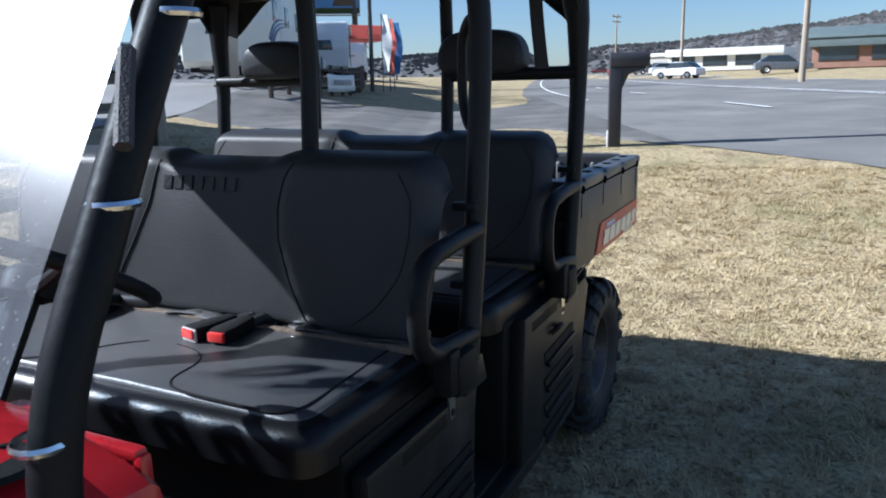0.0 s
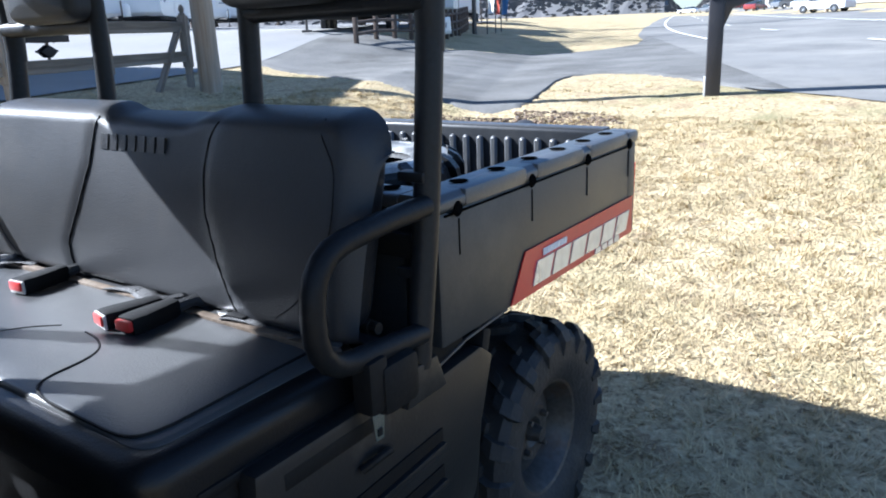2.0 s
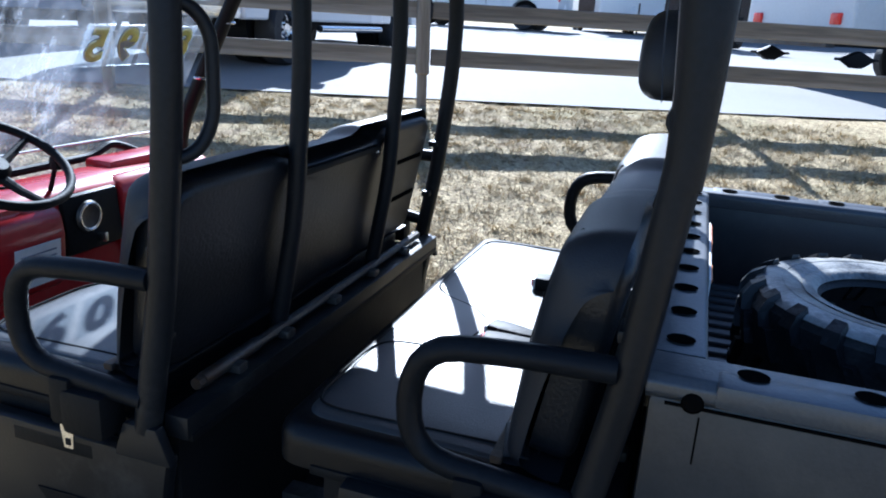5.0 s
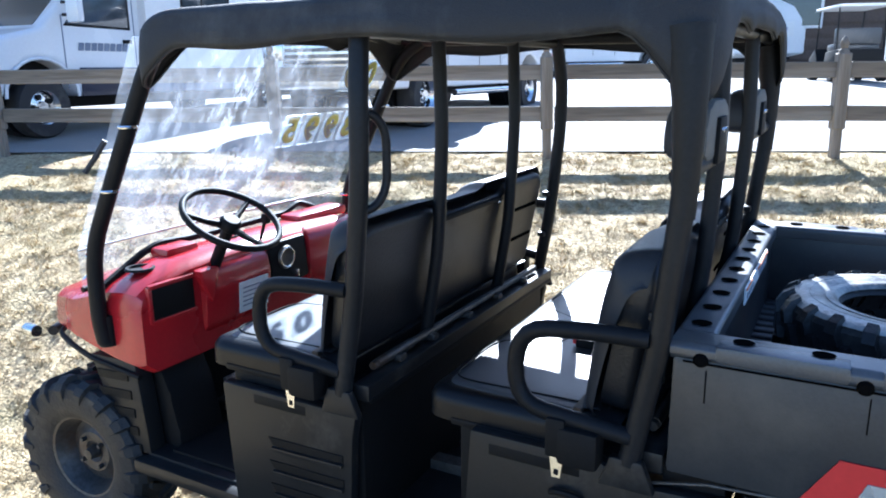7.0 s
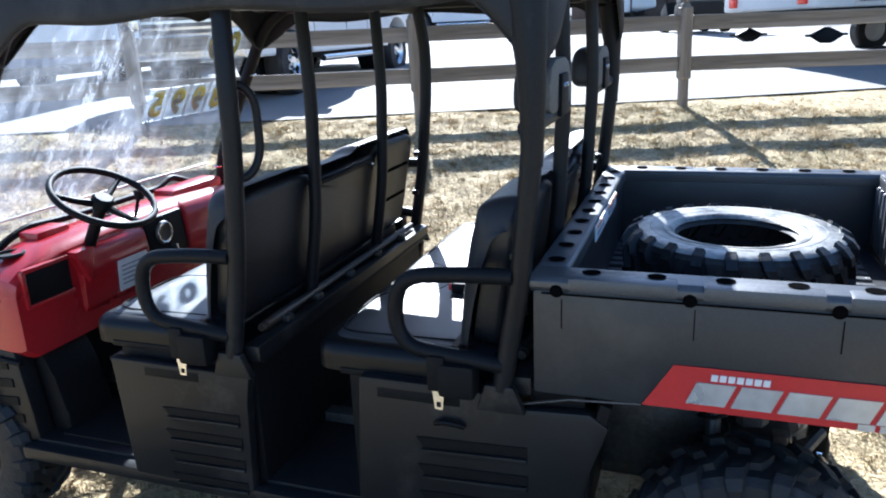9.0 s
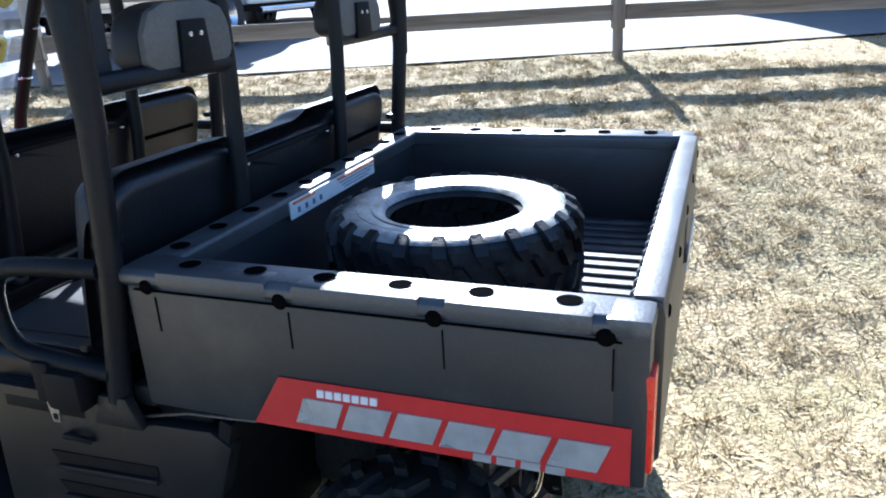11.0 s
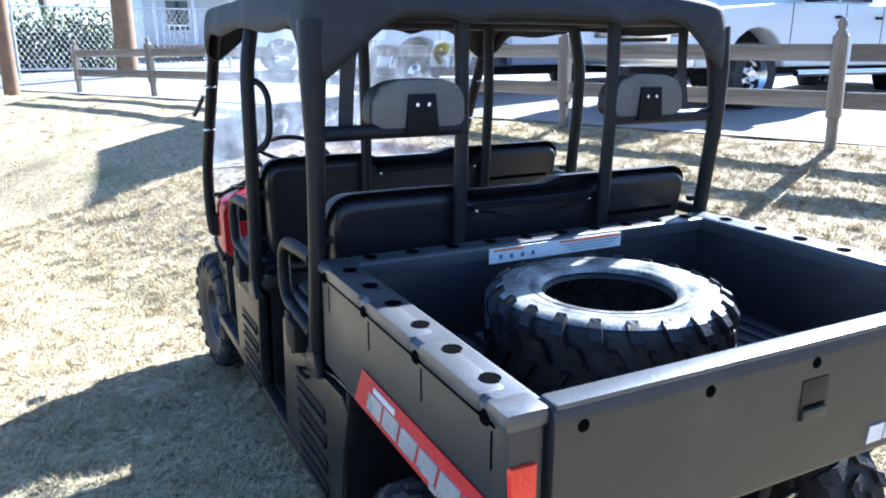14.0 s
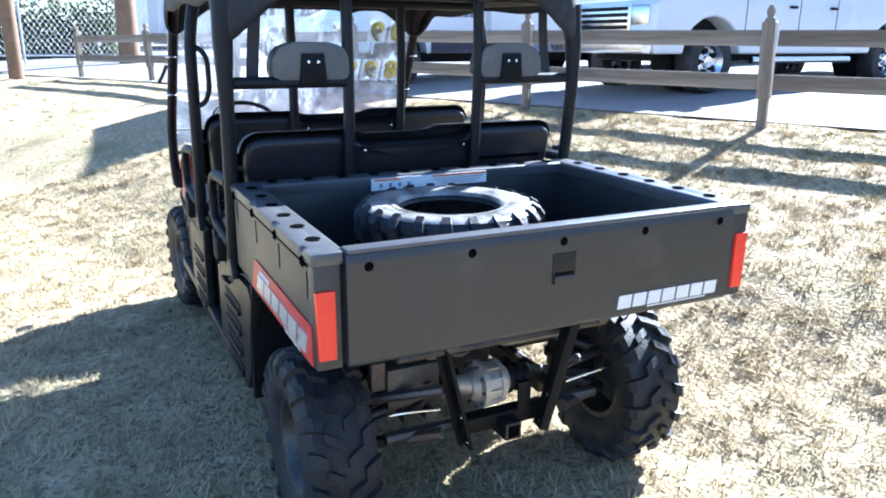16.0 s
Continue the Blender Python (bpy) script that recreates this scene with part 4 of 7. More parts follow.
            part("gusset", Form().prism([(-1.19 + dy, 0.74), (-1.165 + dy, 0.815), (-1.09 + dy, 0.815), (-1.06 + dy, 0.74)], "x", s * 0.73, s * 0.756, 0.006), M_PANEL, utv)


cage()


def headrest(x):
    lo = [(-0.155, 1.49), (-0.152, 1.55), (-0.125, 1.592), (-0.07, 1.61), (0.07, 1.61), (0.125, 1.592), (0.152, 1.55), (0.155, 1.49), (0.12, 1.472), (-0.12, 1.472)]
    h = part("headrest", Form().pillow(rounded([(a + x, b) for a, b in lo], 0.05), lambda a, b, h: (a, h, b), -1.045, -1.13, 0.03, 5, 0.008), M_VINYLB, utv, "padded grey headrest with an olive back")
    part("headrest_shell", Form().prism([(a * 0.97 + x, b) for a, b in lo], "y", -1.062, -1.03, 0.012, 2), M_HEADBACK, h, "olive back shell")
    plate = Form().prism([(x - 0.052, 1.462), (x - 0.042, 1.57), (x + 0.042, 1.57), (x + 0.052, 1.462)], "y", -1.032, -1.02, 0.003)
    part("mount_plate", plate, M_BLACK, h)
    for a in (-0.018, 0.018):
        for b in (1.54,):
            part("screw", Form().lathe([(0, 0.005), (0.006, 0.004), (0.007, 0)], (x + a, -1.02, b), "y", 8), M_CHROME, h)


headrest(0.42)
headrest(-0.42)


# canopy
def canopy():
    YF, YB, W = -2.66, -1.0, 0.745

    ring = rounded([(-W, YF), (W, YF), (W, YB), (-W, YB)], 0.1, 8)
    dense = []
    for (xa, ya), (xb, yb) in zip(ring, ring[1:] + ring[:1]):
        k = max(1, int(math.hypot(xb - xa, yb - ya) / 0.03))
        dense += [(xa + (xb - xa) * q / k, ya + (yb - ya) * q / k) for q in range(k)]

    def crown(x, y):
        """The bows lift the cloth along the middle."""
        b = (y - YF) / (YB - YF)
        bow = 0.88 + 0.12 * math.cos(4 * math.pi * (b - 0.05))
        drop = 0.035 * smoothstep(0.84, 1.0, b) ** 2 + 0.05 * (1 - smoothstep(0.0, 0.12, b)) ** 2
        return -drop * (x / W) ** 4 + 0.15 * max(0, 1 - abs(x / W) ** 1.6) * bow * (0.1 + 0.9 * min(1, b * 2.6, (1 - b) * 3.2))
    dome = Form().pillow(dense, lambda a, b, h: (a, b, h + 0.004 * noise.noise((a * 5, b * 5, 0)) + crown(a, b)), 1.815, 1.85, 0.024, 4, 0.0, close=False,
                         rings=[(1 - k / 16, 0) for k in range(1, 16)])
    roof = part("canopy", dome, M_ROOFTOP, utv, "black cloth canopy with curved skirts", angle=60)

    def lower(x, y):
        a, b = abs(x) / W, (y - YF) / (YB - YF)
        side = 1.755 - 0.1 * (1 - smoothstep(0.0, 0.13, b)) - 0.17 * smoothstep(0.88, 1.0, b) + 0.012 * math.cos(2 * math.pi * (b * 2 + 0.03)) * smoothstep(0.1, 0.3, b)
        end = 1.785 - 0.165 * smoothstep(0.62, 1.0, a) - 0.02 * math.exp(-((abs(x) - 0.28) / 0.05) ** 2)
        k = smoothstep(0.9, 1.0, a) / (smoothstep(0.9, 1.0, a) + smoothstep(0.94, 1.0, abs(2 * b - 1)) + 1e-6)
        return side * k + end * (1 - k)
    g, m = Form(), len(dense)
    for x, y in dense:
        n = Vector((x, (y - (YF + YB) / 2) * 0.9, 0)).normalized()
        for inset, rise in ((0.03, 0.0385), (0.018, 0.037), (0.008, 0.033), (0.001, 0.021)):
            p, q = x * (1 - inset / W), y - (y - (YF + YB) / 2) * inset / 0.83
            g.v.append((p, q, 1.818 + rise + crown(p, q) + 0.004 * noise.noise((p * 5, q * 5, 0))))
        for k in range(6):
            t = k / 5
            out = 0.001 + 0.01 * math.sin(t * 2.6) + 0.003 * noise.noise((x * 6, y * 6, t * 2))
            top = 1.822 + crown(x, y)
            g.v.append((x + n.x * out, y + n.y * out, top + (lower(x, y) - top) * t))
    g.f = [(i * 10 + k, (i + 1) % m * 10 + k, (i + 1) % m * 10 + k + 1, i * 10 + k + 1) for i in range(m) for k in range(9)]
    o = part("skirt", g, M_CLOTH, roof, recalc=False, angle=60)
    mod = o.modifiers.new("cloth", "SOLIDIFY")
    mod.thickness, mod.offset = 0.004, 0
    part("hem", Form().tube([(x, y, lower(x, y)) for x, y in dense], 0.0045, 6, closed=True), M_CLOTH, roof)
    for s in (1, -1):
        part("corner_sleeve", Form().tube([(s * 0.735, -1.041, 1.38), (s * 0.735, -1.039, 1.5), (s * 0.733, -1.042, 1.62), (s * 0.715, -1.055, 1.76)], [0.0262, 0.03, 0.036, 0.05], 16), M_TUBE, roof)


canopy()


# windshield
def windshield():
    prof = [(-3.05, 0.95), (-3.05, 1.09), (-2.855, 1.44), (-2.665, 1.79)]

    def at(a, b):
        x = (2 * a - 1) * 0.728
        k = b * (len(prof) - 1)
        i = min(len(prof) - 2, int(k))
        t = k - i
        y, z = [prof[i][j] * (1 - t) + prof[i + 1][j] * t for j in (0, 1)]
        return (x, y - 0.02 * (1 - (2 * a - 1) ** 2), z)
    w = part("windshield", Form().grid(at, 16, 18), M_SHEET, utv, "scratched clear plastic windshield", angle=60, recalc=False)
    part("lower_trim", Form().tube([at(i / 16, 0.0) for i in range(17)], 0.011, 8), M_BLACK, w)
    part("crease", Form().tube([at(i / 16, 0.333) for i in range(17)], 0.004, 6), M_PLASTICW, w)
    # the price painted on it is read from the front
    slope = math.atan2(0.35, 0.195)
    for word, x0, z in (("8995", -0.63, 1.43), ("09", -0.63, 1.66)):
        for k, digit in enumerate(word):
            x = x0 + 0.135 * k
            y = -3.05 + 0.195 * (z - 1.09) / 0.35 - 0.02 * (1 - (x / 0.7) ** 2) - 0.012
            m = Matrix.Translation((x, y, z)) @ Matrix.Rotation(slope, 4, "X")
            part("price_digit", lettering(digit, 0.165, 0.0015, m, 0.005), M_YELLOW, w, "yellow painted price digit", smooth=False)
            part("digit_outline", lettering(digit, 0.165, 0.0005, m @ Matrix.Translation((0, 0, 0.003)), 0.01), M_FOLD, w, "grey outline round the digit", smooth=False)
            part("digit_film", Form().box((0, 0, 0), (0.118, 0.155, 0.001)).moved(m @ Matrix.Translation((0, 0, 0.005))), M_SHEET, w, "clear film square", smooth=False)

windshield()


# front body
def front_body():
    stations = [(-3.53, 0.42, 0.80, 0.79, 0.71), (-3.50, 0.52, 0.85, 0.83, 0.70), (-3.40, 0.61, 0.895, 0.86, 0.70), (-3.22, 0.665, 0.945, 0.885, 0.695), (-3.08, 0.688, 1.0, 0.925, 0.68),
                (-2.97, 0.695, 1.03, 0.955, 0.662), (-2.88, 0.7, 1.03, 0.965, 0.655), (-2.825, 0.7, 1.018, 0.96, 0.655), (-2.805, 0.692, 1.0, 0.945, 0.662)]
    f, n = Form(), 0
    for y, w, zt, zs, zb in stations:
        ring = [(-w * 0.93, zb), (-w, zb + 0.04), (-w, zs - 0.05), (-w * 0.985, zs - 0.015), (-w * 0.93, zs + 0.008), (-w * 0.7, zt - 0.01), (-w * 0.35, zt), (0, zt + 0.004),
                (w * 0.35, zt), (w * 0.7, zt - 0.01), (w * 0.93, zs + 0.008), (w * 0.985, zs - 0.015), (w, zs - 0.05), (w, zb + 0.04), (w * 0.93, zb)]
        n = len(ring)
        f.v += [(x, y, z) for x, z in ring]
    m = len(stations)
    f.f = [(i * n + k, (i + 1) * n + k, (i + 1) * n + (k + 1) % n, i * n + (k + 1) % n) for i in range(m - 1) for k in range(n)]
    f.f += [tuple(range(n)), tuple((m - 1) * n + k for k in range(n))[::-1]]
    hood = part("front_body", f, M_RED, utv, "glossy red plastic hood and dash", angle=30)
    # dash face with its bulges, glove box and openings
    for outline, a, b, r in (([(-2.86, 0.73), (-2.86, 1.0), (-2.81, 0.995), (-2.785, 0.96), (-2.775, 0.9), (-2.785, 0.76), (-2.81, 0.725)], 0.07, 0.425, 0.022),
                             ([(-2.86, 0.74), (-2.87, 1.02), (-2.82, 1.025), (-2.775, 0.985), (-2.765, 0.82), (-2.80, 0.75)], -0.675, -0.17, 0.032)):
        part("dash_panel", Form().prism(outline, "x", a, b, r), M_RED, hood, "red dash panel")
    part("dash_bulge", Form().prism([(0.36, 0.985), (0.46, 0.985), (0.44, 0.93), (0.405, 0.85), (0.375, 0.93)], "y", -2.83, -2.762, 0.014), M_RED, hood, "wedge shaped red bulge")
    # no recess is cut: a dark slab stands in for its shade
    part("cubby", Form().box((0.555, -2.803, 0.905), (0.185, 0.012, 0.115), 0.004), M_BLACK, hood, "dark slab standing in for the cubby's shade")
    part("cubby_lip", Form().box((0.555, -2.804, 0.843), (0.2, 0.022, 0.016), 0.006).box((0.655, -2.804, 0.905), (0.016, 0.02, 0.13), 0.006).box((0.555, -2.804, 0.969), (0.2, 0.022, 0.016), 0.006), M_RED, hood)
    part("gauge_pod", Form().prism([(-2.85, 0.8), (-2.85, 1.01), (-2.79, 1.0), (-2.775, 0.82)], "x", -0.165, 0.065, 0.015), M_BLACK, hood, "black gauge panel")
    part("gauge", Form().lathe([(0.0, 0.004), (0.038, 0.004), (0.045, 0.008), (0.05, 0.0)], (-0.02, -2.777, 0.93), "y", 24), M_STEEL, hood, "round speed gauge")
    part("gauge_ring", Form().lathe([(0.036, 0.006), (0.041, 0.008), (0.046, 0.006)], (-0.02, -2.774, 0.93), "y", 24), M_CHROME, hood)
    part("key", Form().box((-0.05, -2.76, 0.86), (0.012, 0.04, 0.03), 0.003), M_CHROME, hood)
    part("dash_card", Form().box((0.185, -2.773, 0.83), (0.16, 0.003, 0.125), 0.001, Matrix.Rotation(radians(-5), 4, "X")), M_WHITE, hood, "white notice card on the dash", smooth=False)
    cl = Form()
    for k in range(5):
        cl.box((0.185, -2.7705 - 0.0016 * (k - 2), 0.866 - 0.018 * k), (0.125, 0.002, 0.004))
    part("card_lines", cl, M_STRIPE, hood, smooth=False)
    for x, r in ((0.57, 0.042), (0.13, 0.03)):
        part("cup_holder", Form().lathe([(r + 0.012, 0.0), (r + 0.008, 0.008), (r, 0.008), (r - 0.004, -0.001), (0.0, -0.002)], (x, -2.94, 1.0 if x > 0.3 else 1.03), "z", 22), M_BLACK, hood)
    part("top_trim", Form().tube([(0.675, -3.03, 0.94), (0.56, -3.045, 0.985), (0.47, -3.04, 1.03), (0.4, -3.03, 1.052), (0.29, -3.03, 1.045), (0.15, -3.03, 1.04), (-0.31, -3.03, 1.045), (-0.41, -3.03, 1.08), (-0.5, -3.03, 1.05), (-0.67, -3.03, 0.97)], 0.0145, 8, 0.03), M_BLACK, hood)
    part("hood_scoop", Form().box((0.38, -2.975, 1.025), (0.16, 0.1, 0.05), 0.024), M_RED, hood)
    part("hood_scoop", Form().box((-0.43, -2.95, 1.03), (0.36, 0.12, 0.05), 0.024), M_RED, hood)
    for s in (1, -1):
        part("pillar_notch", Form().tube([(s * 0.697, -2.982, 0.75), (s * 0.699, -2.985, 0.86)], 0.034, 14), M_BLACK, hood)
        part("lower_lip", Form().tube([(s * 0.45, -3.52, 0.70), (s * 0.61, -3.40, 0.695), (s * 0.665, -3.24, 0.69), (s * 0.692, -3.1, 0.675), (s * 0.698, -2.84, 0.65)], 0.01, 8, 0.05), M_BLACK, hood)
        g = Form().prism([(-3.115, 0.69), (-2.875, 0.70), (-2.845, 0.45), (-2.835, 0.33), (-2.945, 0.31), (-3.045, 0.52)], "x", s * 0.62, s * 0.69, 0.012)
        guard = part("fender_guard", g, M_PANEL, utv, "black ribbed fender guard")
        for k in range(5):
            z = 0.64 - 0.068 * k
            y0 = -3.08 + 0.22 * max(0, 0.66 - z) * 0.55
            part("vent", Form().prism([(y0, z), (y0 + 0.165, z + 0.012), (y0 + 0.165, z - 0.02), (y0 + 0.01, z - 0.03)], "x", s * 0.689, s * 0.695), M_BLACK, guard, smooth=False)
        part("head_lamp", Form().lathe([(0.0, -0.01), (0.05, -0.008), (0.065, 0.0), (0.07, 0.02)], (s * 0.36, -3.52, 0.80), "y", 20), M_CHROME, hood)
    part("front_bumper", Form().tube([(0.6, -3.46, 0.69), (0.5, -3.53, 0.685), (-0.5, -3.53, 0.685), (-0.6, -3.46, 0.69)], 0.02, 10, 0.05), M_TUBE, utv)
    part("bumper_end", Form().lathe([(0.0, 0.0), (0.024, 0.0), (0.026, -0.06), (0.02, -0.07)], (0.63, -3.52, 0.688), "y", 14), M_CHROME, utv, "bright pipe end")
    part("firewall", Form().box((0, -2.93, 0.5), (1.3, 0.05, 0.42), 0.01), M_BLACK, utv)
    for s in (1, -1):
        part("inner_arch", Form().prism([(-2.92, 0.3), (-2.92, 0.68), (-2.85, 0.68), (-2.8, 0.56), (-2.77, 0.42), (-2.76, 0.345), (-2.8, 0.3)], "x", s * 0.4, s * 0.615, 0.03), M_BLACK, utv)
    part("floor_mat", Form().box((0.1, -2.56, 0.366), (1.1, 0.42, 0.012), 0.004), M_BLACK, utv)
    for x in (0.34, 0.2):
        part("pedal", Form().box((x, -2.76, 0.5), (0.06, 0.02, 0.09), 0.006, Matrix.Rotation(radians(30), 4, "X")), M_STEEL, utv)


front_body()


def steering_wheel():
    c = Vector((0.345, -2.70, 1.165))
    tilt = Matrix.Translation(c) @ Matrix.Rotation(radians(-30), 4, "X")
    ring = [tilt @ Vector((0.178 * math.cos(a), 0.178 * math.sin(a), 0)) for a in [2 * math.pi * k / 40 for k in range(40)]]
    w = part("steering_wheel", Form().tube(ring, 0.0125, 10, closed=True), M_BLACK, utv, "black three-spoke steering wheel")
    for a in (90, 205, 335):
        p = Vector((math.cos(radians(a)), math.sin(radians(a)), 0))
        part("spoke", Form().tube([tilt @ (p * 0.03 + Vector((0, 0, -0.03))), tilt @ (p * 0.1 + Vector((0, 0, -0.02))), tilt @ (p * 0.175)], [0.014, 0.011, 0.009], 8), M_BLACK, w)
    part("hub", Form().lathe([(0.0, 0.0), (0.03, 0.0), (0.04, -0.012), (0.04, -0.04), (0.025, -0.05)], (0, 0, 0), "z", 18).moved(tilt), M_BLACK, w)
    part("column", Form().tube([tilt @ Vector((0, 0, -0.04)), tilt @ Vector((0, 0, -0.30))], 0.022, 10), M_BLACK, utv)
    part("gear_lever", Form().tube([(0.06, -2.85, 0.98), (0.07, -2.80, 1.09)], 0.007, 8).box((0.072, -2.79, 1.11), (0.034, 0.03, 0.045), 0.012), M_BLACK, utv, "black gear lever with a knob")


steering_wheel()


# side panels, floor and frame
def lower_body():
    for s in (1, -1):
        p = Form().prism([(-2.40, 0.745), (-2.375, 0.33), (-2.0, 0.33), (-1.925, 0.335), (-1.905, 0.66), (-1.89, 0.74)], "x", s * 0.70, s * 0.74, 0.012)
        sp = part("seat_side_panel", p, M_PANEL, utv, "black ribbed panel below the front bench")
        for k in range(4):
            z = 0.60 - 0.078 * k
            part("vent", Form().prism([(-2.22, z), (-1.94, z + 0.006), (-1.94, z - 0.018), (-2.2, z - 0.026)], "x", s * 0.738, s * 0.7435), M_BLACK, sp, smooth=False)
            part("vent_lip", Form().prism([(-2.205, z - 0.028), (-1.94, z - 0.02), (-1.94, z - 0.032), (-2.19, z - 0.042)], "x", s * 0.739, s * 0.752, 0.003), M_PANEL, sp)
        part("panel_recess", Form().box((s * 0.7385, -2.17, 0.715), (0.005, 0.2, 0.03), 0.002), M_BLACK, sp)
        q = Form().prism([(-1.535, 0.785), (-1.57, 0.30), (-1.02, 0.30), (-0.93, 0.42), (-0.9, 0.58), (-0.85, 0.72), (-0.90, 0.755), (-1.1, 0.745), (-1.2, 0.785)], "x", s * 0.69, s * 0.735, 0.012)
        rp = part("rear_side_panel", q, M_PANEL, utv, "black ribbed panel below the rear bench")
        for k in range(4):
            z = 0.625 - 0.085 * k
            part("vent", Form().prism([(-1.37, z), (-1.06, z + 0.012), (-1.06, z - 0.016), (-1.35, z - 0.03)], "x", s * 0.733, s * 0.7385), M_BLACK, rp, smooth=False)
            part("vent_lip", Form().prism([(-1.355, z - 0.032), (-1.06, z - 0.018), (-1.06, z - 0.034), (-1.34, z - 0.05)], "x", s * 0.734, s * 0.748, 0.003), M_PANEL, rp)
        part("panel_handle", Form().tube([(s * 0.74, -1.31, 0.675), (s * 0.755, -1.29, 0.69), (s * 0.755, -1.25, 0.69), (s * 0.74, -1.23, 0.675)], 0.008, 8, 0.01), M_BLACK, rp)
        part("panel_recess", Form().box((s * 0.7335, -1.36, 0.745), (0.005, 0.24, 0.03), 0.002), M_BLACK, rp)
        part("rocker", Form().box((s * 0.71, -2.0, 0.325), (0.06, 1.75, 0.05), 0.015), M_PANEL, utv)
        # black fillers added so the gaps by wheel arch and box stay dark
        part("arch_filler", Form().prism([(-0.955, 0.3), (-0.925, 0.3), (-0.895, 0.6), (-0.845, 0.775), (-0.875, 0.785), (-0.925, 0.6)], "x", s * 0.3, s * 0.728, 0.006), M_BLACK, utv, "black filler sheet behind the wheel arch")
        part("under_box_filler", Form().box((s * 0.47, -0.985, 0.755), (0.46, 0.14, 0.11), 0.01), M_BLACK, utv)
        part("box_stay", Form().tube([(s * 0.72, -1.1, 0.75), (s * 0.73, -0.95, 0.79), (s * 0.73, -0.78, 0.80)], 0.004, 6), M_STEEL, utv)
    part("floor_pan", Form().box((0, -2.63, 0.345), (1.38, 0.64, 0.03), 0.006).box((0, -1.73, 0.345), (1.38, 0.36, 0.03), 0.006), M_PANEL, utv)
    part("door_sill", Form().box((-0.7, -2.0, 0.40), (0.035, 1.75, 0.14), 0.01), M_PANEL, utv)
    fr = Form()
    for s in (1, -1):
        fr.box((s * 0.28, -1.92, 0.36), (0.06, 2.9, 0.07), 0.008)
        fr.tube([(s * 0.28, -0.15, 0.74), (s * 0.28, -0.9, 0.74)], 0.025, 8)
        fr.tube([(s * 0.28, -0.9, 0.74), (s * 0.28, -1.0, 0.4)], 0.022, 8)
        fr.tube([(s * 0.25, -0.36, 0.4), (s * 0.3, -0.95, 0.38)], 0.025, 8)
    fr.box((0, -0.75, 0.76), (0.9, 0.05, 0.04), 0.006).box((0, -0.2, 0.76), (0.9, 0.05, 0.04), 0.006)
    part("frame", fr, M_STEEL, utv)


lower_body()


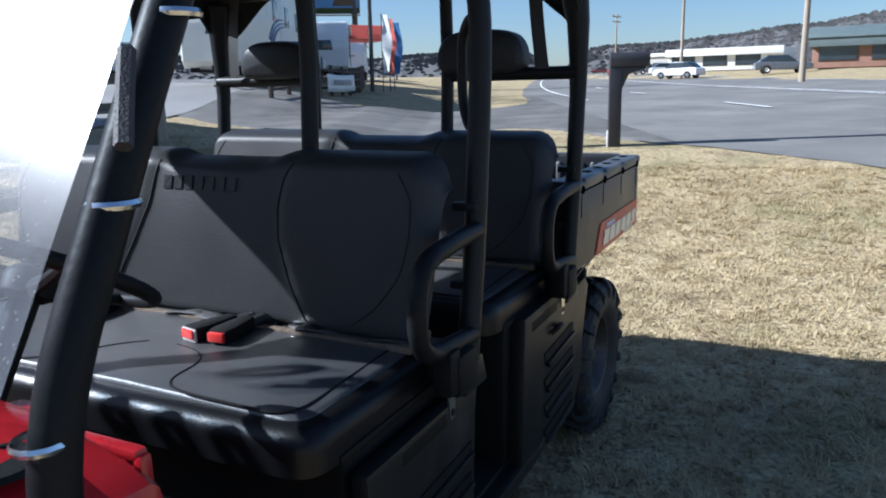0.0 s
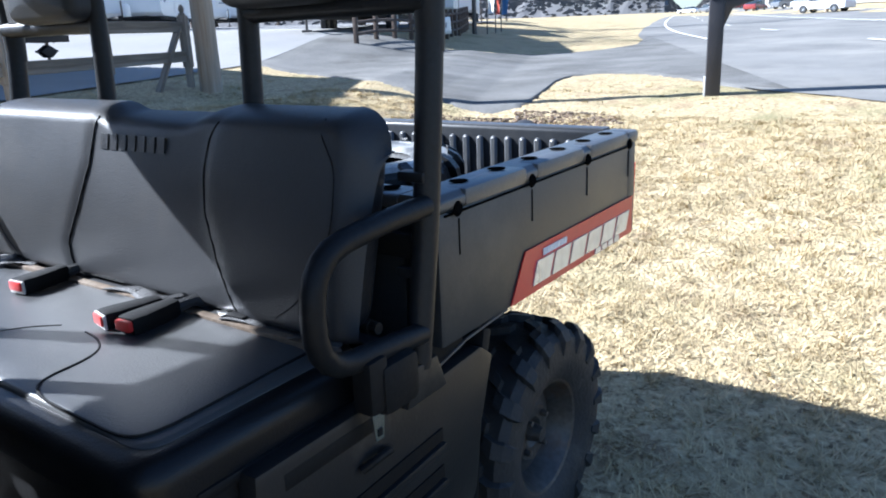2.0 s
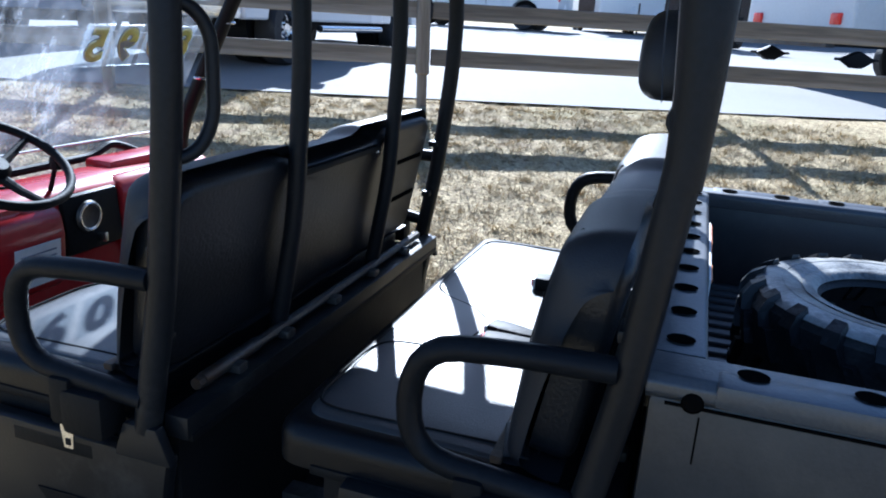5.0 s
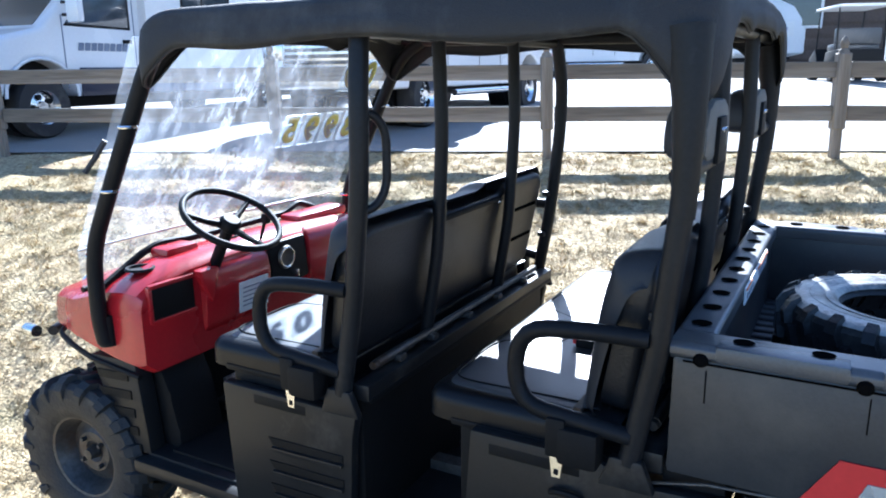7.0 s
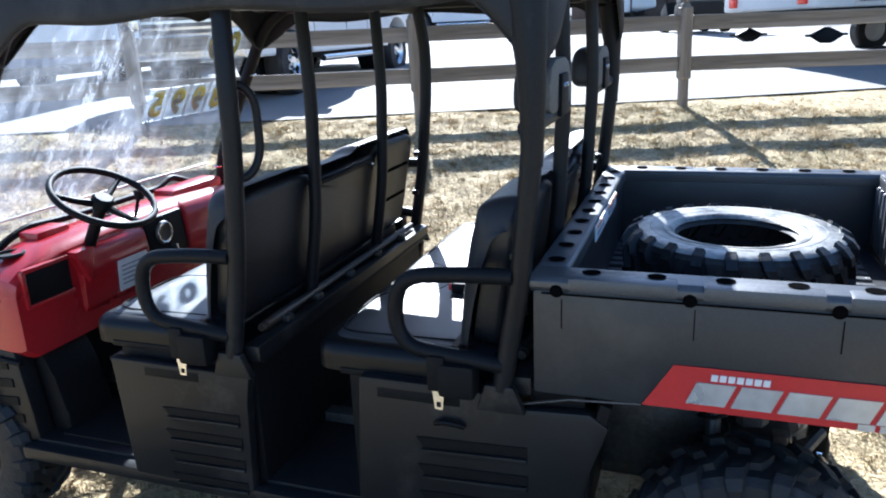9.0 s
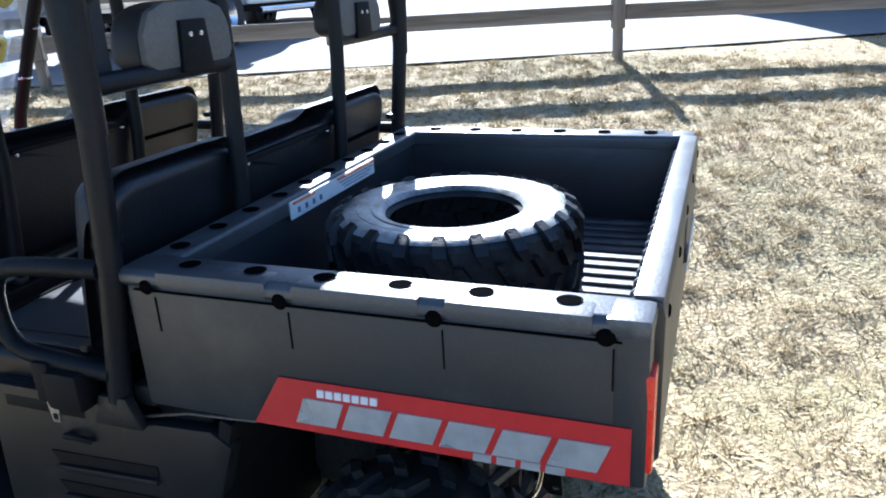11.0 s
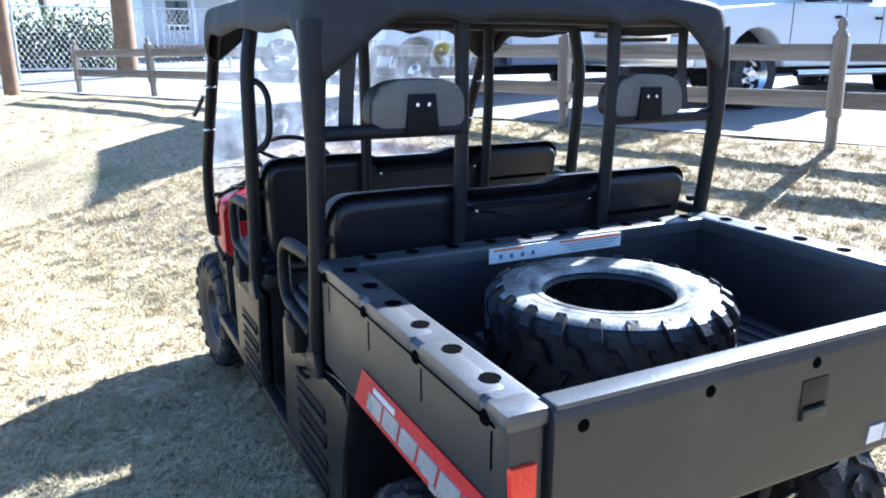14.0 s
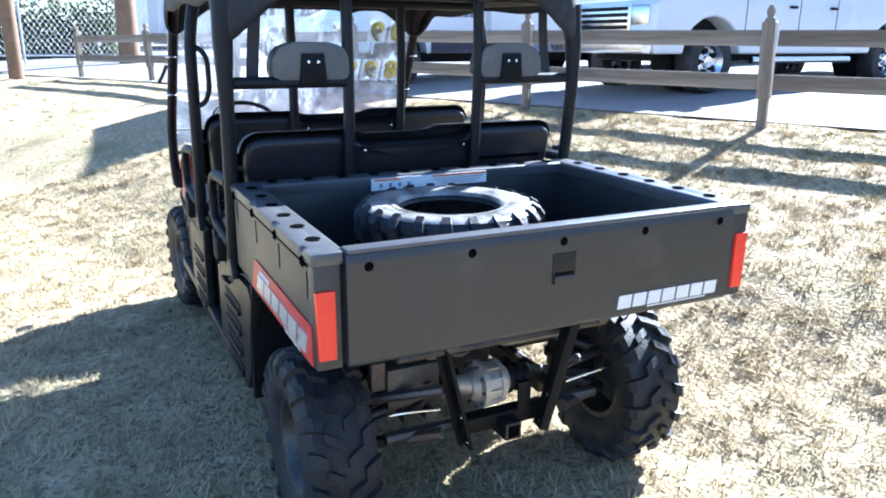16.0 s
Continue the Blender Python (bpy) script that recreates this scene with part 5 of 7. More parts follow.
def running_gear():
    # rear axle: casing, exhaust, hitch and braces
    case = part("axle_casing", Form().lathe([(0.0, -0.075), (0.05, -0.072), (0.062, -0.05), (0.078, -0.045), (0.078, -0.03), (0.07, -0.028), (0.072, 0.02), (0.085, 0.024), (0.085, 0.042), (0.06, 0.046), (0.045, 0.07), (0.0, 0.072)], (0.04, -0.37, 0.475), "x", 28), M_ALLOY, utv, "pale cast alloy axle casing")
    for k in range(10):
        a = 2 * math.pi * k / 10
        part("casing_bolt", Form().lathe([(0.0, 0.012), (0.006, 0.011), (0.007, 0.0)], (0.082, -0.37 + 0.076 * math.cos(a), 0.475 + 0.076 * math.sin(a)), "x", 6), M_STEEL, case)
    for k in range(5):
        a = radians(-60 + 30 * k)
        part("casing_rib", Form().box((0.035, 0.066, 0), (0.06, 0.03, 0.007), 0.002).moved(Matrix.Translation((0, -0.37, 0.475)) @ Matrix.Rotation(a, 4, "X")), M_ALLOY, case)
    part("input_neck", Form().tube([(0.1, -0.37, 0.48), (0.17, -0.38, 0.49)], [0.036, 0.03], 14), M_ALLOY, case)
    part("shaft_boot", Form().lathe([(0.03, -0.16), (0.05, -0.155), (0.042, -0.135), (0.052, -0.12), (0.045, -0.1), (0.055, -0.085), (0.05, -0.07)], (0.04, -0.37, 0.475), "x", 16), M_BLACK, case)
    part("silencer", Form().lathe([(0.0, -0.15), (0.05, -0.145), (0.066, -0.12), (0.066, 0.1), (0.05, 0.13), (0.02, 0.135), (0.02, 0.2)], (-0.15, -0.42, 0.645), "x", 18), M_ALLOY, utv, "pale silencer under the box")
    part("exhaust_pipe", Form().tube([(0.05, -0.42, 0.645), (0.14, -0.45, 0.63), (0.2, -0.6, 0.58)], 0.018, 8, 0.06), M_STEEL, utv)
    part("engine", Form().box((0.12, -0.75, 0.5), (0.44, 0.36, 0.26), 0.04).box((0.3, -0.5, 0.5), (0.2, 0.22, 0.16), 0.03), M_STEEL, utv, "dirty dark engine block")
    # pipes, hoses and brackets round the engine
    rng = random.Random(21)
    for k in range(9):
        x, z = rng.uniform(0.16, 0.46), rng.uniform(0.42, 0.68)
        pts = [(x, -0.42 - 0.03 * k, z), (x - rng.uniform(0.03, 0.14), -0.38, z + rng.uniform(-0.08, 0.06)), (x - rng.uniform(0.12, 0.26), -0.44, z + rng.uniform(-0.1, 0.08))]
        part("engine_hose", Form().tube(pts, rng.uniform(0.006, 0.014), 7, 0.04), M_BLACK if k % 3 else M_STEEL, utv)
    part("clutch_cover", Form().lathe([(0.0, 0.05), (0.06, 0.05), (0.085, 0.03), (0.09, -0.02), (0.075, -0.04)], (0.3, -0.5, 0.53), "y", 22), M_RUST, utv, "dusty brown clutch cover")
    for x, z, w, h in ((0.2, 0.6, 0.09, 0.05), (0.42, 0.55, 0.05, 0.1), (0.22, 0.44, 0.07, 0.06)):
        part("engine_bracket", Form().box((x, -0.43, z), (w, 0.04, h), 0.008), M_RUST, utv)
    for top, foot in ((Vector((0.262, -0.3, 0.78)), Vector((0.14, -0.3, 0.285))), (Vector((-0.235, -0.25, 0.78)), Vector((-0.115, -0.265, 0.32)))):
        d = foot - top
        turn_ = d.to_track_quat("Z", "Y").to_matrix().to_4x4()
        plate = Form().box((0, 0, 0), (0.058, 0.014, d.length), 0.003).box((0.027, -0.012, 0), (0.006, 0.03, d.length), 0.002).moved(Matrix.Translation((top + foot) / 2) @ turn_)
        b = part("brace", plate, M_BLACK, utv, "black steel brace plate")
        for q in (0.74, 0.94):
            part("bolt", Form().lathe([(0.0, 0.016), (0.009, 0.014), (0.011, 0.0)], top + d * q + Vector((0, 0.006, 0)), "y", 8), M_CHROME, b)
    part("hitch", Form().box((0.0, -0.325, 0.36), (0.34, 0.06, 0.055), 0.008).box((0.0, -0.3, 0.342), (0.064, 0.12, 0.064), 0.006).box((-0.075, -0.3, 0.42), (0.05, 0.012, 0.13), 0.004), M_BLACK, utv, "black tow hitch receiver")
    part("receiver_mouth", Form().tube([(-0.026, -0.24, 0.316), (0.026, -0.24, 0.316), (0.026, -0.24, 0.368), (-0.026, -0.24, 0.368)], 0.006, 6, closed=True), M_STEEL, utv)
    part("hitch_hole", Form().box((0.0, -0.2405, 0.342), (0.046, 0.006, 0.046)), M_HOLE, utv)
    part("rear_cross_member", Form().tube([(-0.42, -0.36, 0.35), (0.42, -0.36, 0.35)], 0.022, 8).tube([(-0.4, -0.3, 0.66), (0.4, -0.3, 0.66)], 0.018, 8), M_STEEL, utv)
    for s in (1, -1):
        part("half_shaft", Form().tube([(s * 0.1, -0.45, 0.46), (s * 0.2, -0.46, 0.44), (s * 0.55, -0.5, 0.34)], [0.045, 0.02, 0.02], 10), M_STEEL, utv)
        arm = Form()
        for y in (-0.72, -0.3):
            arm.tube([(s * 0.24, y, 0.36), (s * 0.56, -0.5, 0.28)], 0.022, 8)
            arm.tube([(s * 0.24, y, 0.52), (s * 0.56, -0.5, 0.44)], 0.018, 8)
        part("suspension_arm", arm, M_STEEL, utv)
        coil = [(s * (0.5 - 0.14 * k / 60) + 0.04 * math.cos(k * 0.75), -0.6 + 0.04 * math.sin(k * 0.75), 0.38 + 0.36 * k / 60) for k in range(61)]
        part("spring", Form().tube(coil, 0.006, 6), M_BLACK, utv)
        part("damper", Form().tube([(s * 0.5, -0.6, 0.36), (s * 0.43, -0.6, 0.56), (s * 0.36, -0.6, 0.76)], [0.022, 0.022, 0.014], 10), M_STEEL, utv)
        part("brake_line", Form().tube([(s * 0.25, -0.3, 0.45), (s * 0.4, -0.28, 0.48), (s * 0.52, -0.38, 0.42)], 0.005, 6, 0.05), M_CHROME, utv)
        fa = Form()
        for y in (-3.35, -3.05):
            fa.tube([(s * 0.22, y, 0.36), (s * 0.56, -3.2, 0.26)], 0.02, 8)
        fa.tube([(s * 0.3, -3.15, 0.72), (s * 0.5, -3.2, 0.3)], 0.035, 8)
        part("front_arm", fa, M_STEEL, utv)


running_gear()


# wheels and tyres
def tyre_form(R, W, lug=True, seg=54, r_in=0.158):
    h = W / 2
    prof = [(r_in, -h * 0.72), (r_in + 0.012, -h * 0.82), (r_in + 0.05, -h * 0.97), (R * 0.78, -h), (R * 0.9, -h * 0.95), (R * 0.955, -h * 0.78), (R * 0.965, -h * 0.3), (R * 0.968, 0),
            (R * 0.965, h * 0.3), (R * 0.955, h * 0.78), (R * 0.9, h * 0.95), (R * 0.78, h), (r_in + 0.05, h * 0.97), (r_in + 0.012, h * 0.82), (r_in, h * 0.72)]
    f = Form().lathe(prof, (0, 0, 0), "x", seg)
    return f


def lug_form(R, W, s, path, round_off=0.7):
    """One tread block: path holds (share of the half width, base radius, angle, half angle, height)."""
    h, vs, fs = W / 2, [], []
    for a, r, da, half, high in path:
        for e, q in ((-half, 0), (-half * round_off, 1), (half, 0), (half * round_off, 1)):
            ang = da + e
            over = min(1.0, max(0.0, (a - 0.85) / 0.15))
            rr = r + (high * (1 - over) if q else -0.012 * (1 - over))
            vs.append((s * (h * a + (high * over if q else -0.006 * over)), rr * math.cos(ang), rr * math.sin(ang)))
    for i in range(len(path) - 1):
        a, b = i * 4, (i + 1) * 4
        fs += [(a + 1, a + 3, b + 3, b + 1), (a, a + 1, b + 1, b), (a + 3, a + 2, b + 2, b + 3)]
    fs += [(0, 2, 3, 1), tuple(len(vs) - 4 + i for i in (0, 1, 3, 2))]
    return Form().add(vs, fs)


def lugs(tyre, R, W, mat, deep=0.76, n=18, slim=1.0):
    """Staggered knobs: a short slanted block by the middle and a broad one wrapped over the shoulder."""
    inner = [(0.05, R * 0.962, -0.03, 0.06, 0.02), (0.3, R * 0.963, 0.02, 0.068, 0.021), (0.52, R * 0.962, 0.07, 0.055, 0.019)]
    outer = [(0.5, R * 0.962, 0.0, 0.075, 0.02), (0.74, R * 0.957, 0.045, 0.09, 0.021), (0.9, R * 0.935, 0.06, 0.092, 0.017), (0.985, R * 0.885, 0.065, 0.085, 0.012), (1.0, R * deep, 0.07, 0.05, 0.003)]
    inner, outer = [[(a, r, d, half * slim, high) for a, r, d, half, high in path] for path in (inner, outer)]
    for s in (1, -1):
        for k0, path in ((0.0, inner), (0.5, outer)):
            me = mesh_of("lug", lug_form(R, W, s, path))
            me.materials.append(mat)
            for k in range(n):
                o = new("lug", me)
                o.parent = tyre
                o.matrix_basis = Matrix.Rotation(2 * math.pi * (k + k0 + (0.5 if s > 0 else 0)) / n, 4, "X")


def rim_form(W, r=0.16):
    h = W / 2
    return Form().lathe([(0.0, h * 0.15), (0.03, h * 0.2), (0.045, h * 0.32), (0.08, h * 0.34), (0.1, h * 0.2), (0.125, h * 0.15), (0.14, h * 0.5), (r - 0.004, h * 0.74), (r + 0.012, h * 0.8), (r + 0.014, h * 0.74),
                         (r, h * 0.6), (r - 0.01, -h * 0.6), (r + 0.012, -h * 0.8), (r + 0.014, -h * 0.74), (r - 0.02, -h * 0.7), (r - 0.03, h * 0.1)], (0, 0, 0), "x", 36)


TYRE = mesh_of("tyre", tyre_form(0.318, 0.23))
TYRE.materials.append(M_RUBBER)
RIM = mesh_of("rim", rim_form(0.23))
RIM.materials.append(M_STEEL)
HUB = mesh_of("hub", Form().lathe([(0.0, 0.07), (0.02, 0.068), (0.024, 0.05), (0.028, 0.03)], (0, 0, 0), "x", 14))
HUB.materials.append(M_STEEL)
NUT = mesh_of("nut", Form().lathe([(0.0, 0.02), (0.008, 0.018), (0.01, 0.0)], (0, 0, 0), "x", 8))
NUT.materials.append(M_STEEL)


def wheel(at, s, steer=0.0):
    t = new("tyre", TYRE)
    t.parent = utv
    t.matrix_basis = pose(*at, random.uniform(0, 20), 0, (0 if s > 0 else 180) + steer)
    tagged(t, "knobbly black tyre on a dark steel wheel")
    finish(t, True, 35)
    lugs(t, 0.318, 0.23, M_RUBBER)
    for me, name in ((RIM, "wheel_rim"), (HUB, "wheel_hub")):
        o = new(name, me)
        o.parent = t
    for k in range(4):
        o = new("wheel_nut", NUT)
        o.parent = t
        o.location = (0.04, 0.062 * math.cos(k * 1.571 + 0.4), 0.062 * math.sin(k * 1.571 + 0.4))


for s in (1, -1):
    wheel((s * 0.606, -0.5, 0.32), s)
    wheel((s * 0.63, -3.2, 0.262), s, 4)
finish(bpy.data.objects["wheel_rim"], True, 30)

# the loose tyre in the box
spare = thing("loose_tyre", "worn knobbly off-road tyre lying in the cargo box", "tyre", (0.09, -0.565, 0.84))
st = part("carcass", tyre_form(0.322, 0.235, r_in=0.168), M_RUBBER, spare, angle=35)
st.matrix_basis = pose(0, 0, 0.128, 0, 90, 0)
lugs(st, 0.322, 0.235, M_RUBBERTOP, 0.88, 22, 0.72)
for s in (1, -1):
    part("sidewall", Form().lathe([(0.184, s * 0.1005), (0.2, s * 0.1085), (0.22, s * 0.1165), (0.252, s * 0.1188), (0.275, s * 0.1175), (0.291, s * 0.1135), (0.3, s * 0.106)], (0, 0, 0), "x", 54), M_WALLTOP, st, "dusty side wall, lightened for the sun on it")
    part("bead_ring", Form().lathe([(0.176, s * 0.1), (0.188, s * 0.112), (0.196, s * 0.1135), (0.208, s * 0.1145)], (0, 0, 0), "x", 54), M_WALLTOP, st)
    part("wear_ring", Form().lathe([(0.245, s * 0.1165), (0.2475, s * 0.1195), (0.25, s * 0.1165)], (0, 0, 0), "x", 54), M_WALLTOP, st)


# ---- fence ----
def fence_posts():
    return [(-6.6, 1.7), (-5.75, -0.92), (-4.66, -3.42), (-3.60, -5.95), (-2.47, -8.83), (-1.33, -11.72), (-0.2, -14.6), (1.05, -17.3)]


FP = [(-7.65, 4.7), (-7.1, 3.12)] + fence_posts()


def post_thing(x, y):
    z = gz(x, y)
    f = Form().box((0, 0, 0.63), (0.118, 0.118, 0.7), 0.01, seg=1).box((0, 0, 0.1), (0.085, 0.085, 0.5), 0.006, seg=1)
    ob = part("fence_post", f, M_WOOD)
    ob.matrix_basis = pose(x, y, z, random.uniform(-1.8, 1.8), random.uniform(-1.8, 1.8), 24 + random.uniform(-4, 4))
    tagged(ob, "weathered wooden fence post with a turned finial", "fence post", "posts of the rail fence")
    part("finial", Form().lathe([(0.0, 1.13), (0.018, 1.12), (0.036, 1.085), (0.04, 1.06), (0.03, 1.03), (0.026, 1.02), (0.045, 1.005), (0.05, 0.98)], (0, 0, 0), "z", 12), M_WOOD, ob)


for p in FP:
    post_thing(*p)
for (xa, ya), (xb, yb) in zip(FP[:-1], FP[1:]):
    for h in (0.43, 0.83):
        a, b = Vector((xa, ya, gz(xa, ya) + h)), Vector((xb, yb, gz(xb, yb) + h))
        d = b - a
        ln = d.length
        ob = part("fence_rail", Form().box((0, 0, 0), (ln - 0.125, 0.05, 0.145), 0.008, seg=1), M_RAILWOOD)
        ob.matrix_basis = Matrix.Translation((a + b) / 2) @ d.to_track_quat("X", "Z").to_matrix().to_4x4()
        tagged(ob, "weathered grey wooden fence rail", "fence rail", "rails of the rail fence")


stay_a, stay_b = Vector((-7.6, 4.56, gz(-7.6, 4.56) + 0.8)), Vector((-7.38, 3.95, gz(-7.38, 3.95) - 0.05))
stay = part("fence_stay", Form().box((0, 0, 0), (0.09, 0.05, (stay_b - stay_a).length), 0.006, seg=1), M_WOOD)
stay.matrix_basis = Matrix.Translation((stay_a + stay_b) / 2) @ (stay_b - stay_a).to_track_quat("Z", "Y").to_matrix().to_4x4()
tagged(stay, "slanting grey wooden stay of the fence's end post", "fence stay")


def wood_pole(x, y, h, r, label, mat=None):
    f = Form().tube([(0, 0, -0.2), (0, 0, h)], [r, r * 0.72], 14)
    ob = part("utility_pole", f, mat or M_POLE)
    ob.location = (x, y, gz(x, y))
    return tagged(ob, label, "utility pole")


wood_pole(-7.15, 4.65, 10.0, 0.155, "weathered pale brown wooden utility pole standing in dry grass", M_POLEPALE)
wood_pole(2.42, -18.8, 9.0, 0.17, "dark wooden utility pole beside the fence end")


# ---- mailbox ----
def mailbox(x, y):
    m = thing("mailbox", "black plastic mailbox on a moulded post at the road edge", "mailbox", (x, y, gz(x, y)), turn=18)
    part("post", Form().box((0, 0, 0.53), (0.17, 0.16, 1.1), 0.02).prism([(-0.06, 0.72), (0.06, 0.72), (0.17, 0.98), (0.4, 1.05), (0.4, 1.08), (-0.06, 1.08)], "y", -0.06, 0.06, 0.012), M_MAILBOX, m)
    part("base_stake", Form().box((-0.07, 0.0, 0.1), (0.06, 0.1, 0.24), 0.004), M_PLASTICW, m, "white post base")
    sec = [(-0.09, 1.08), (-0.09, 1.2), (-0.075, 1.24), (-0.04, 1.265), (0.0, 1.275), (0.04, 1.265), (0.075, 1.24), (0.09, 1.2), (0.09, 1.08)]
    part("box", Form().prism(sec, "x", -0.08, 0.43, 0.01).moved(Matrix.Translation((0, 0, 0))), M_MAILBOX, m)
    part("door", Form().prism([(a * 1.04, b) for a, b in sec], "x", 0.43, 0.445, 0.005), M_MAILBOX, m)


mailbox(-0.98, 7.0)


# ---- culvert ----
cul = thing("culvert", "dark corrugated culvert pipe end in the ditch", "culvert", (-2.4, 4.95, gz(-2.4, 4.95) - 0.02), turn=24)
part("pipe", Form().lathe([(0.185, 0.0), (0.205, -0.004), (0.21, 0.03), (0.2, 0.06), (0.21, 0.09), (0.205, 2.4), (0.185, 2.4)], (0, 0, 0), "y", 24, closed=True), M_STEEL, cul)
# black disc stands in for the darkness inside the pipe
part("pipe_dark", Form().lathe([(0.0, 0.25), (0.188, 0.25)], (0, 0, 0), "y", 24), M_HOLE, cul)


def ditch_rubble():
    rng = random.Random(8)
    f = Form()
    for _ in range(1500):
        a, q = rng.uniform(0, 6.283), math.sqrt(rng.random())
        x, y = -2.55 + 1.15 * q * math.cos(a) - 0.35 * q * math.sin(a), 4.98 + 0.62 * q * math.sin(a) + 0.3 * q * math.cos(a)
        s = rng.uniform(0.012, 0.04)
        bm = bmesh.new()
        bmesh.ops.create_icosphere(bm, subdivisions=1, radius=s)
        for v in bm.verts:
            v.co *= rng.uniform(0.7, 1.15)
            v.co.z *= 0.4
        f.from_bm(bm, Matrix.Translation((x, y, gz(x, y) + s * 0.25)))
    tagged(part("ditch_rubble", f, M_RUBBLE, smooth=False), "brown leaf litter and stones in the ditch", "rubble", kind="stuff")


ditch_rubble()


# ---- vehicles and trailers on the lot ----
M_CHROMED = material("galvanised pipe", (0.55, 0.57, 0.58), 0.5, metal=0.6, vary=0.15, bump=0.02)
M_CARB = material("dark blue car paint", (0.015, 0.02, 0.045), 0.3, vary=0.06, bump=0, coat=0.4)
def road_wheel(parent, at, R, W, mat_rim, name="wheel"):
    t = part(name, Form().lathe([(R * 0.55, -W / 2), (R * 0.62, -W / 2), (R * 0.93, -W / 2), (R, -W * 0.36), (R, W * 0.36), (R * 0.93, W / 2), (R * 0.62, W / 2), (R * 0.55, W / 2)], at, "y", 28), M_RUBBER, parent)
    part("wheel_disc", Form().lathe([(0, W * 0.3), (R * 0.18, W * 0.34), (R * 0.2, W * 0.2), (R * 0.45, W * 0.12), (R * 0.56, W * 0.45), (R * 0.6, W * 0.5), (R * 0.6, -W * 0.5), (R * 0.4, -W * 0.2), (0, -W * 0.2)], at, "y", 24), mat_rim, t, "bright metal wheel disc")
    for k in range(5):
        a = 2 * math.pi * k / 5
        part("disc_hole", Form().lathe([(0, W * 0.3), (R * 0.09, W * 0.3), (R * 0.1, W * 0.2)], (at[0] + R * 0.34 * math.cos(a), at[1], at[2] + R * 0.34 * math.sin(a)), "y", 8), M_BLACK, t)
    return t


def arch_outline(body, wheels, r):
    """Adds wheel arches to a lower body outline; body: lower edge y, ends; wheels: x places."""
    lo, x0, x1 = body
    pts = [(x0, lo)]
    for wx in sorted(wheels):
        for k in range(9):
            a = math.pi - math.pi * k / 8
            pts.append((wx + r * math.cos(a), lo + r * math.sin(a) * 0.92))
    pts.append((x1, lo))
    return pts


def pickup(at, turn, label, heavy=True):
    """A white pickup: nose along its own x, its left side at y = 0."""
    t = thing("pickup_truck", label, "truck", at, turn=turn)
    W, wb, R = 1.95, 3.7, 0.40
    low = arch_outline((0.5, -wb - 1.15, 0.98), (-wb, 0.0), 0.5)
    up = [(1.0, 0.75), (0.98, 1.08), (0.9, 1.16), (-0.35, 1.25), (-0.75, 1.27), (-2.35, 1.27), (-2.42, 1.3), (-wb - 1.13, 1.3), (-wb - 1.15, 0.9)]
    part("body", Form().prism(low + up, "y", -W, 0.0, 0.05, 3), M_PAINT, t, "white painted truck body")
    cab = [(-0.42, 1.22), (-1.05, 1.86), (-1.3, 1.93), (-2.15, 1.93), (-2.33, 1.86), (-2.42, 1.24)]
    part("cab", Form().prism(cab, "y", -W + 0.12, -0.12, 0.06, 3), M_PAINT, t)
    part("windscreen", Form().prism([(-0.47, 1.26), (-1.02, 1.81), (-1.06, 1.79), (-0.52, 1.24)], "y", -W + 0.2, -0.2), M_GLASSD, t, "dark tinted windscreen", smooth=False)
    for y in (-0.105, -W + 0.095):
        part("side_window", Form().prism([(-0.62, 1.3), (-1.1, 1.79), (-1.55, 1.82), (-1.55, 1.3)], "y", y - 0.02, y, 0.008), M_GLASSD, t)
        part("side_window", Form().prism([(-1.62, 1.3), (-1.62, 1.82), (-2.15, 1.82), (-2.25, 1.3)], "y", y - 0.02, y, 0.008), M_GLASSD, t)
    for x in (-0.55, -1.58, -2.36):
        part("door_gap", Form().box((x, 0.001, 0.98), (0.012, 0.004, 0.55)), M_BLACK, t, smooth=False)
    for x in (-1.42, -2.25):
        part("door_handle", Form().box((x, 0.02, 1.1), (0.14, 0.03, 0.035), 0.01), M_BLACK, t)
    mir = part("mirror", Form().box((-0.72, 0.16, 1.36), (0.12, 0.24, 0.2), 0.03), M_BLACK, t, "black door mirror")
    part("side_step", Form().tube([(-0.7, 0.02, 0.42), (-2.7, 0.02, 0.42)], 0.045, 10), M_CHROME, t)
    grille = part("grille", Form().box((0.99, -W / 2, 0.93), (0.06, 1.1, 0.34), 0.03), M_CHROME, t, "chrome grille")
    for k in range(4):
        part("grille_gap", Form().box((1.022, -W / 2, 0.82 + 0.075 * k), (0.01, 1.0, 0.045), 0.004), M_BLACK, grille)
    for y in (-0.28, -W + 0.28):
        part("headlight", Form().box((0.985, y, 0.96), (0.06, 0.34, 0.24), 0.04), M_CHROME, t, "clear headlight")
    part("bumper", Form().box((1.06, -W / 2, 0.62), (0.18, W - 0.06, 0.24), 0.05), M_CHROME, t, "chrome front bumper")
    part("rear_bumper", Form().box((-wb - 1.2, -W / 2, 0.6), (0.16, W - 0.1, 0.2), 0.04), M_CHROME, t)
    part("tail_light", Form().box((-wb - 1.14, -0.05, 1.1), (0.06, 0.1, 0.32), 0.02), M_LAMP, t)
    part("undercarriage", Form().box((-wb / 2, -W / 2, 0.5), (wb + 1.2, 1.2, 0.2), 0.05), M_BLACK, t)
    for x in (0.0, -wb):
        part("wheel_well", Form().lathe([(0.0, 0.0), (0.49, 0.0), (0.49, -0.3)], (x, -0.3, 0.5), "y", 20), M_BLACK, t)
        for y in (-0.14, -W + 0.14):
            road_wheel(t, (x, y, R), R, 0.26, M_CHROME)
    return t


